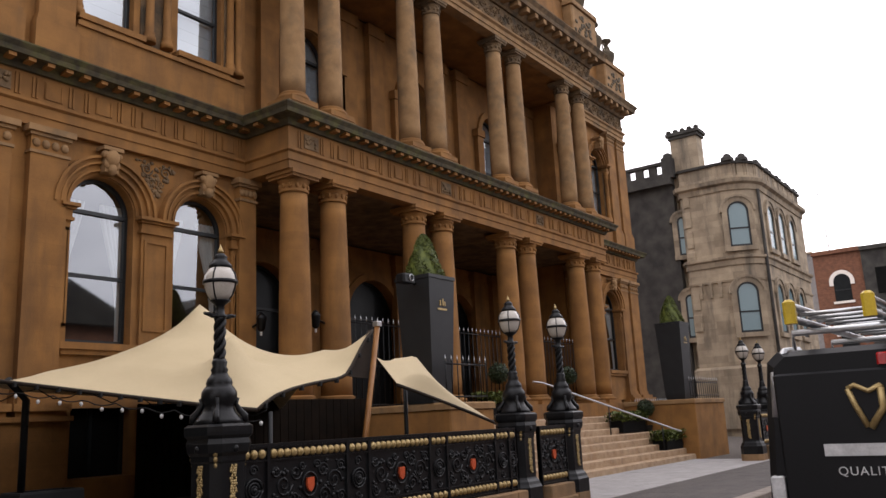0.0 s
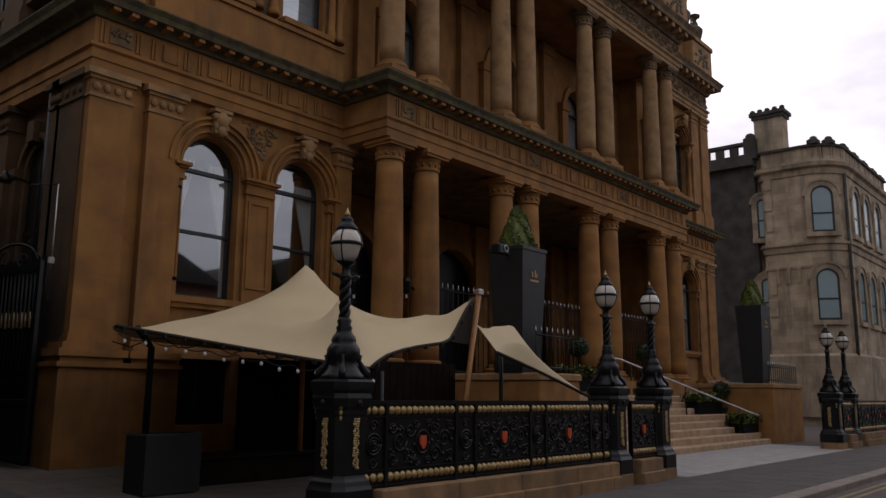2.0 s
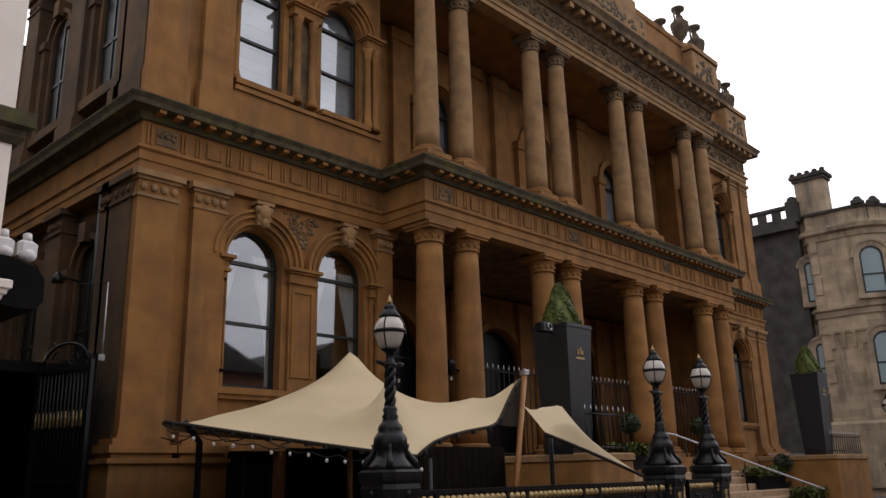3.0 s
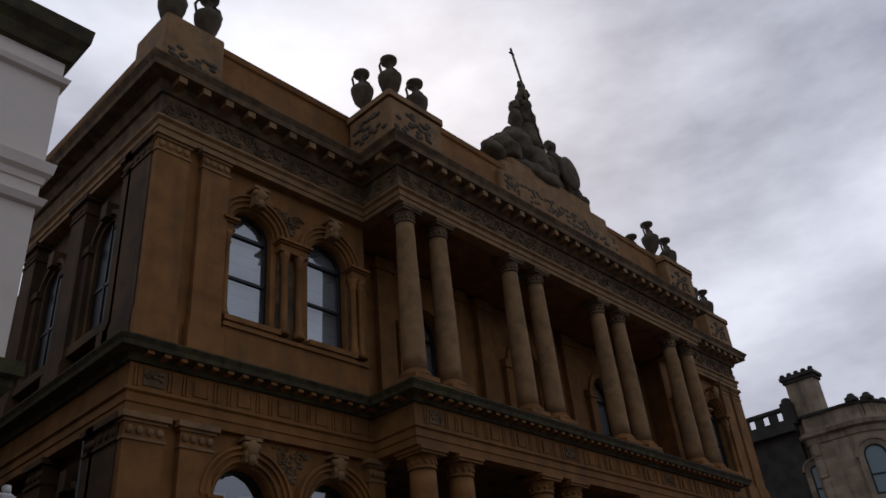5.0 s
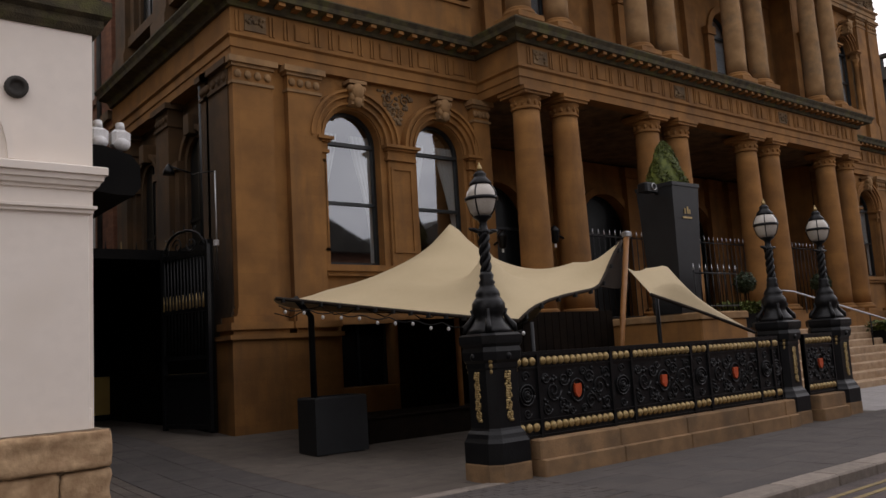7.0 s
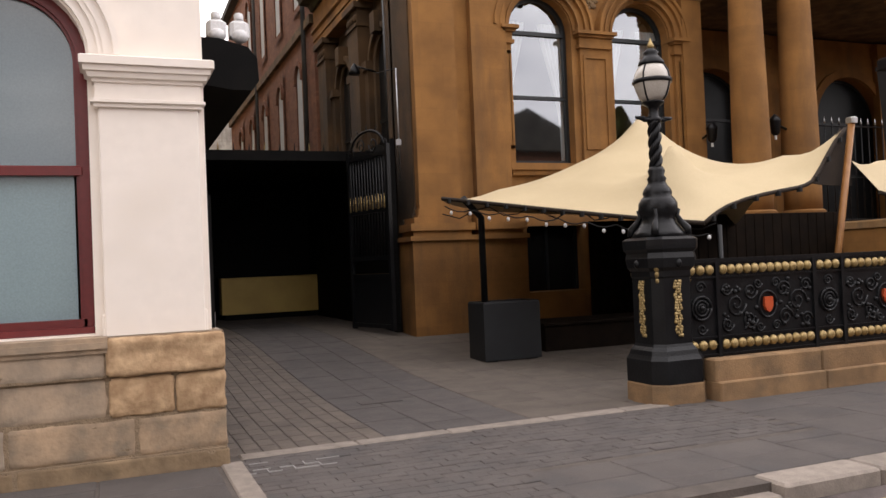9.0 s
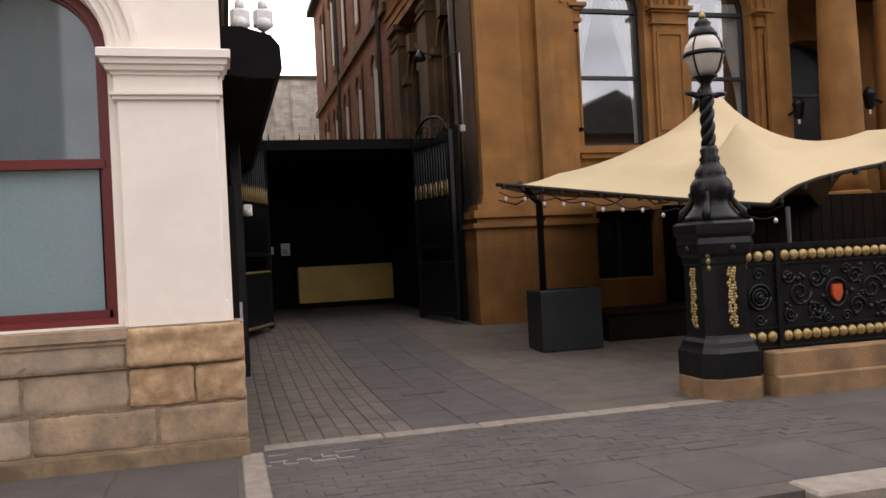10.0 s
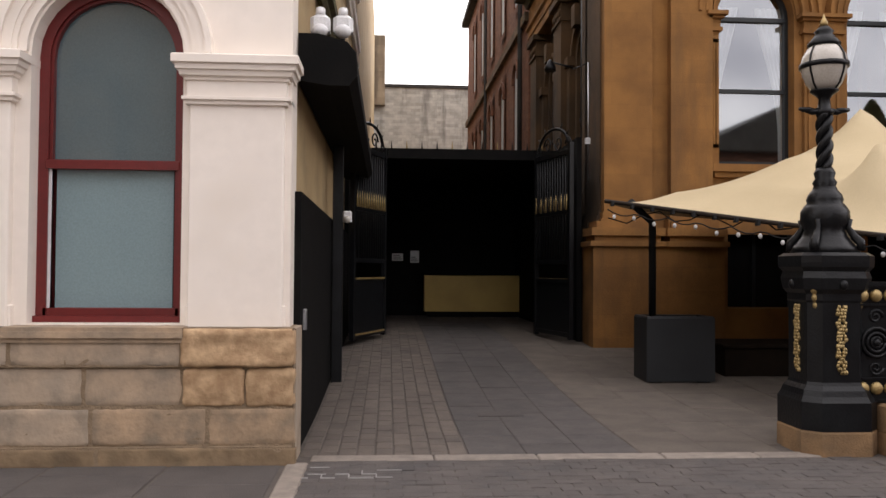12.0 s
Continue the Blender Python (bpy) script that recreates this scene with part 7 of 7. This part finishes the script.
def lay(parent, name, mat, x0, x1, y0, y1, w, d, gap, seed, limit=300, rest=None, lift=0.0, drift=0.0):
    """Lay pieces in staggered courses; the nearest are objects, the others one joined part."""
    rng = random.Random(seed)
    meshes = [slab_mesh(w - gap, d - gap, 0.05, name, mat, seed + q) for q in range(4)]
    places = []
    nc = max(1, int(round((x1 - x0) / w)))
    for c in range(nc):
        x = x0 + (x1 - x0) * c / nc
        y = y0 - (d * 0.5 if c % 2 else 0)
        while y < y1 - 0.03:
            ya, yb = max(y, y0), min(y + d, y1)
            if yb - ya > 0.03:
                places.append((x, ya, slope(ya) + lift + rng.uniform(-0.003, 0.002), (yb - ya) / d))
            y += d
    places.sort(key=lambda q: q[1])
    for i, (x, y, z, k) in enumerate(places[:limit]):
        o = new(name, meshes[i % 4])
        o.parent = parent
        o.location = (x, y, z)
        o.scale = (1, k, 1)
        dz = slope(y + d * k) - slope(y)
        o.rotation_euler = (math.atan2(dz, d * k) + rng.uniform(-1, 1) * drift * 0.5, rng.uniform(-1, 1) * drift, rng.uniform(-0.003, 0.003) + rng.uniform(-1, 1) * drift)
    if len(places) > limit:
        verts, faces = [], []
        for x, y, z, k in places[limit:]:
            b = len(verts)
            z2 = slope(y + d * k) + lift
            verts += [(x, y, z), (x + w - gap, y, z), (x + w - gap, y + d * k - gap, z2), (x, y + d * k - gap, z2), (x, y, z - 0.04), (x + w - gap, y, z - 0.04)]
            faces += [(b, b + 1, b + 2, b + 3), (b + 4, b + 5, b + 1, b)]
        me = bpy.data.meshes.new(name + "_rest")
        me.from_pydata(verts, [], faces)
        me.materials.append(rest or mat)
        o = new(name + "_rest", me)
        o.parent = parent
        tagged(o, kind="stuff")


pavement = thing("pavement", "dark grey flagstone pavement along the street", "pavement", kind="structure")
lay(pavement, "flagstone", PAVING, -12, -0.1, -2.42, -0.02, 0.9, 0.6, 0.005, 21)
lay(pavement, "flagstone", PAVING, 4.9, 36, -2.42, -0.05, 0.9, 0.6, 0.005, 22)
rng = random.Random(23)
sett_meshes = [slab_mesh(0.2105, 0.1085, 0.05, "sett", PAVING, 60 + q) for q in range(5)]
cells_xy = [(0.12 + 0.213 * i - (0.1 if j % 2 else 0), -0.01 - 0.111 * j) for j in range(22) for i in range(24)]
for x, y in cells_xy:
    if x > 4.72 or y < -1.55 and x > 1.9:
        continue
    o = new("sett", sett_meshes[rng.randrange(5)])
    o.parent = pavement
    o.location = (x + rng.uniform(-0.004, 0.004), y + rng.uniform(-0.004, 0.004), rng.uniform(-0.006, 0.002))
    o.rotation_euler = (rng.uniform(-0.012, 0.012), rng.uniform(-0.012, 0.012), rng.uniform(-0.02, 0.02))
lay(pavement, "flagstone", PAVING, 1.95, 4.9, -2.42, -1.56, 0.74, 0.43, 0.004, 24)
bm = B()
x = -12.0
while x < 40:
    L = 0.9
    bm = B()
    drop = -0.07 if 0.0 < x < 3.0 else 0.0
    bevel_box(bm, x + 0.005, x + L - 0.005, -2.62 - 0.14, -2.43, -0.3, 0.005 + drop, 0.02)
    part("kerb_stone", bm, KERB, pavement)
    x += L
alley = thing("alley_floor", "brown brick setts and dark slabs of the alley forecourt", "paving", kind="structure")
x = 0.1
for L in (1.05, 0.9, 1.1, 0.85, 0.85):
    bm = B()
    bevel_box(bm, x + 0.004, x + L - 0.004, 0.11 + random.uniform(-0.006, 0.006), 0.29, -0.06, 0.006, 0.012)
    part("edge_stone", bm, KERB, alley, "pale granite edge strip")
    x += L
bm = B()
bevel_box(bm, -0.08, 0.1, -2.4, 0.04, -0.06, 0.006, 0.012)
part("edge_stone", bm, KERB, alley)
lay(alley, "sett", SETT, 0.0, 1.46, 0.3, 15.5, 0.155, 0.27, 0.0035, 31, 300, SETT_REST, drift=0.005)
lay(alley, "slab", LANE, 1.462, 3.0, 0.3, 15.5, 0.5127, 0.8, 0.0035, 32)
lay(alley, "flagstone", WARM_FLAG, 3.002, 4.3, 0.3, 15.5, 0.66, 0.95, 0.0035, 33)
lay(alley, "flagstone", WARM_FLAG, 4.3, 10.9, 0.6, 7.4, 0.66, 0.95, 0.0035, 34)
# pale lime mortar left round a few of the setts by the corner
rng = random.Random(44)
bm = B()
for j in range(4):
    for i in range(4):
        if rng.random() < 0.25:
            continue
        x, y = 0.13 + 0.213 * i - (0.1 if (j + 4) % 2 else 0), -0.12 - 0.111 * j
        L = 0.2 * rng.uniform(0.5, 1.0)
        box(bm, x, x + L, y - 0.006, y + 0.004, -0.01, 0.003)
        if rng.random() < 0.6:
            box(bm, x - 0.007, x + 0.002, y, y + 0.1, -0.01, 0.003)
tagged(part("mortar_traces", bm, LIGHT_PAVE, alley, "pale mortar traces between setts"), kind="stuff")
bm = B()
box(bm, 1.75, 2.25, 2.1, 2.35, 0.003, 0.012)
part("drain_cover", bm, PAVING, alley, "small worn drain cover")
apron = thing("entrance_apron", "pale smooth paving before the entrance steps", "paving", kind="structure")
lay(apron, "flagstone", LIGHT_PAVE, 14.0, 27.2, 0.0, 2.75, 0.9, 0.9, 0.006, 35, lift=0.006)

# ---- boards added for the shade under the tent, far blocks ----
lining = thing("timber_lining", "near-black boards added for the tent's shade at the hotel wall", "screen")
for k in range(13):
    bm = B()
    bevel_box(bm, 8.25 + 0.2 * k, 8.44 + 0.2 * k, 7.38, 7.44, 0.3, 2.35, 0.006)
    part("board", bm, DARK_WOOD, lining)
far_block = thing("far_dark_block", "dark flat-roofed block far down the street", "building")
bm = B()
box(bm, 75, 95, -16, 3.75, -0.1, 14.4)
part("wall", bm, GREY_DARK, far_block)
bm = B()
box(bm, 74.7, 95, -16.2, 3.78, 14.4, 14.75)
part("parapet", bm, GREY_DARK, far_block)
for k in range(5):
    bm = B()
    box(bm, 74.9, 75.05, -11 + 3 * k, -9.2 + 3 * k, 10.6, 12.8)
    part("window", bm, BLACK_MATT, far_block)
far_brick = thing("far_brick_house", "red brick house with white-arched windows down the street", "building")
bm = B()
box(bm, 75.3, 95, 3.8, 7.65, -0.1, 14.5)
part("wall", bm, BRICK, far_brick)
bm = B()
box(bm, 75.0, 95, 3.8, 7.7, 14.5, 14.85)
part("parapet", bm, BRICK, far_brick)
for z in (10.3, 5.9):
    m = Matrix.Translation((75.3, 5.55, 0)) @ Matrix.Rotation(radians(-90), 4, "Z")
    bm = B()
    arch_band(bm, 0, 0.68, 1.0, z + 1.7, -0.12, 0.05, legs=0.3)
    box(bm, -0.85, 0.85, -0.15, 0.05, z - 0.2, z)
    bmesh.ops.transform(bm, matrix=m, verts=bm.verts)
    w = part("window", bm, CREAM, far_brick, "white painted window arch")
    bm = B()
    arch_pane(bm, 0, 0.68, z, z + 1.7, -0.03)
    bmesh.ops.transform(bm, matrix=m, verts=bm.verts)
    part("pane", bm, FROST_DARK, w)
    bm = B()
    box(bm, -0.66, 0.66, -0.07, -0.035, z + 0.95, z + 1.03)
    bmesh.ops.transform(bm, matrix=m, verts=bm.verts)
    part("sash", bm, FRAME_DARK, w)
far_white = thing("far_pale_house", "pale rendered gable house down the street", "building")
bm = B()
box(bm, 76, 95, 7.75, 10.5, -0.1, 14.9)
part("wall", bm, LIGHT_PAVE, far_white)
bm = B()
box(bm, 75.8, 95, 7.75, 10.6, 14.9, 15.1)
part("parapet", bm, GREY_STONE, far_white)
aerial = thing("roof_aerial", "thin metal roof aerial on a far block", "aerial")
bm = B()
tube(bm, [(75.5, 6.2, 14.85), (75.5, 6.45, 20.3)], 0.05, 5)
tube(bm, [(75.5, 5.7, 20.2), (75.5, 7.2, 20.0)], 0.04, 5)
tube(bm, [(75.5, 6.0, 19.7), (75.5, 6.9, 19.6)], 0.03, 5)
part("mast", bm, STEEL, aerial)
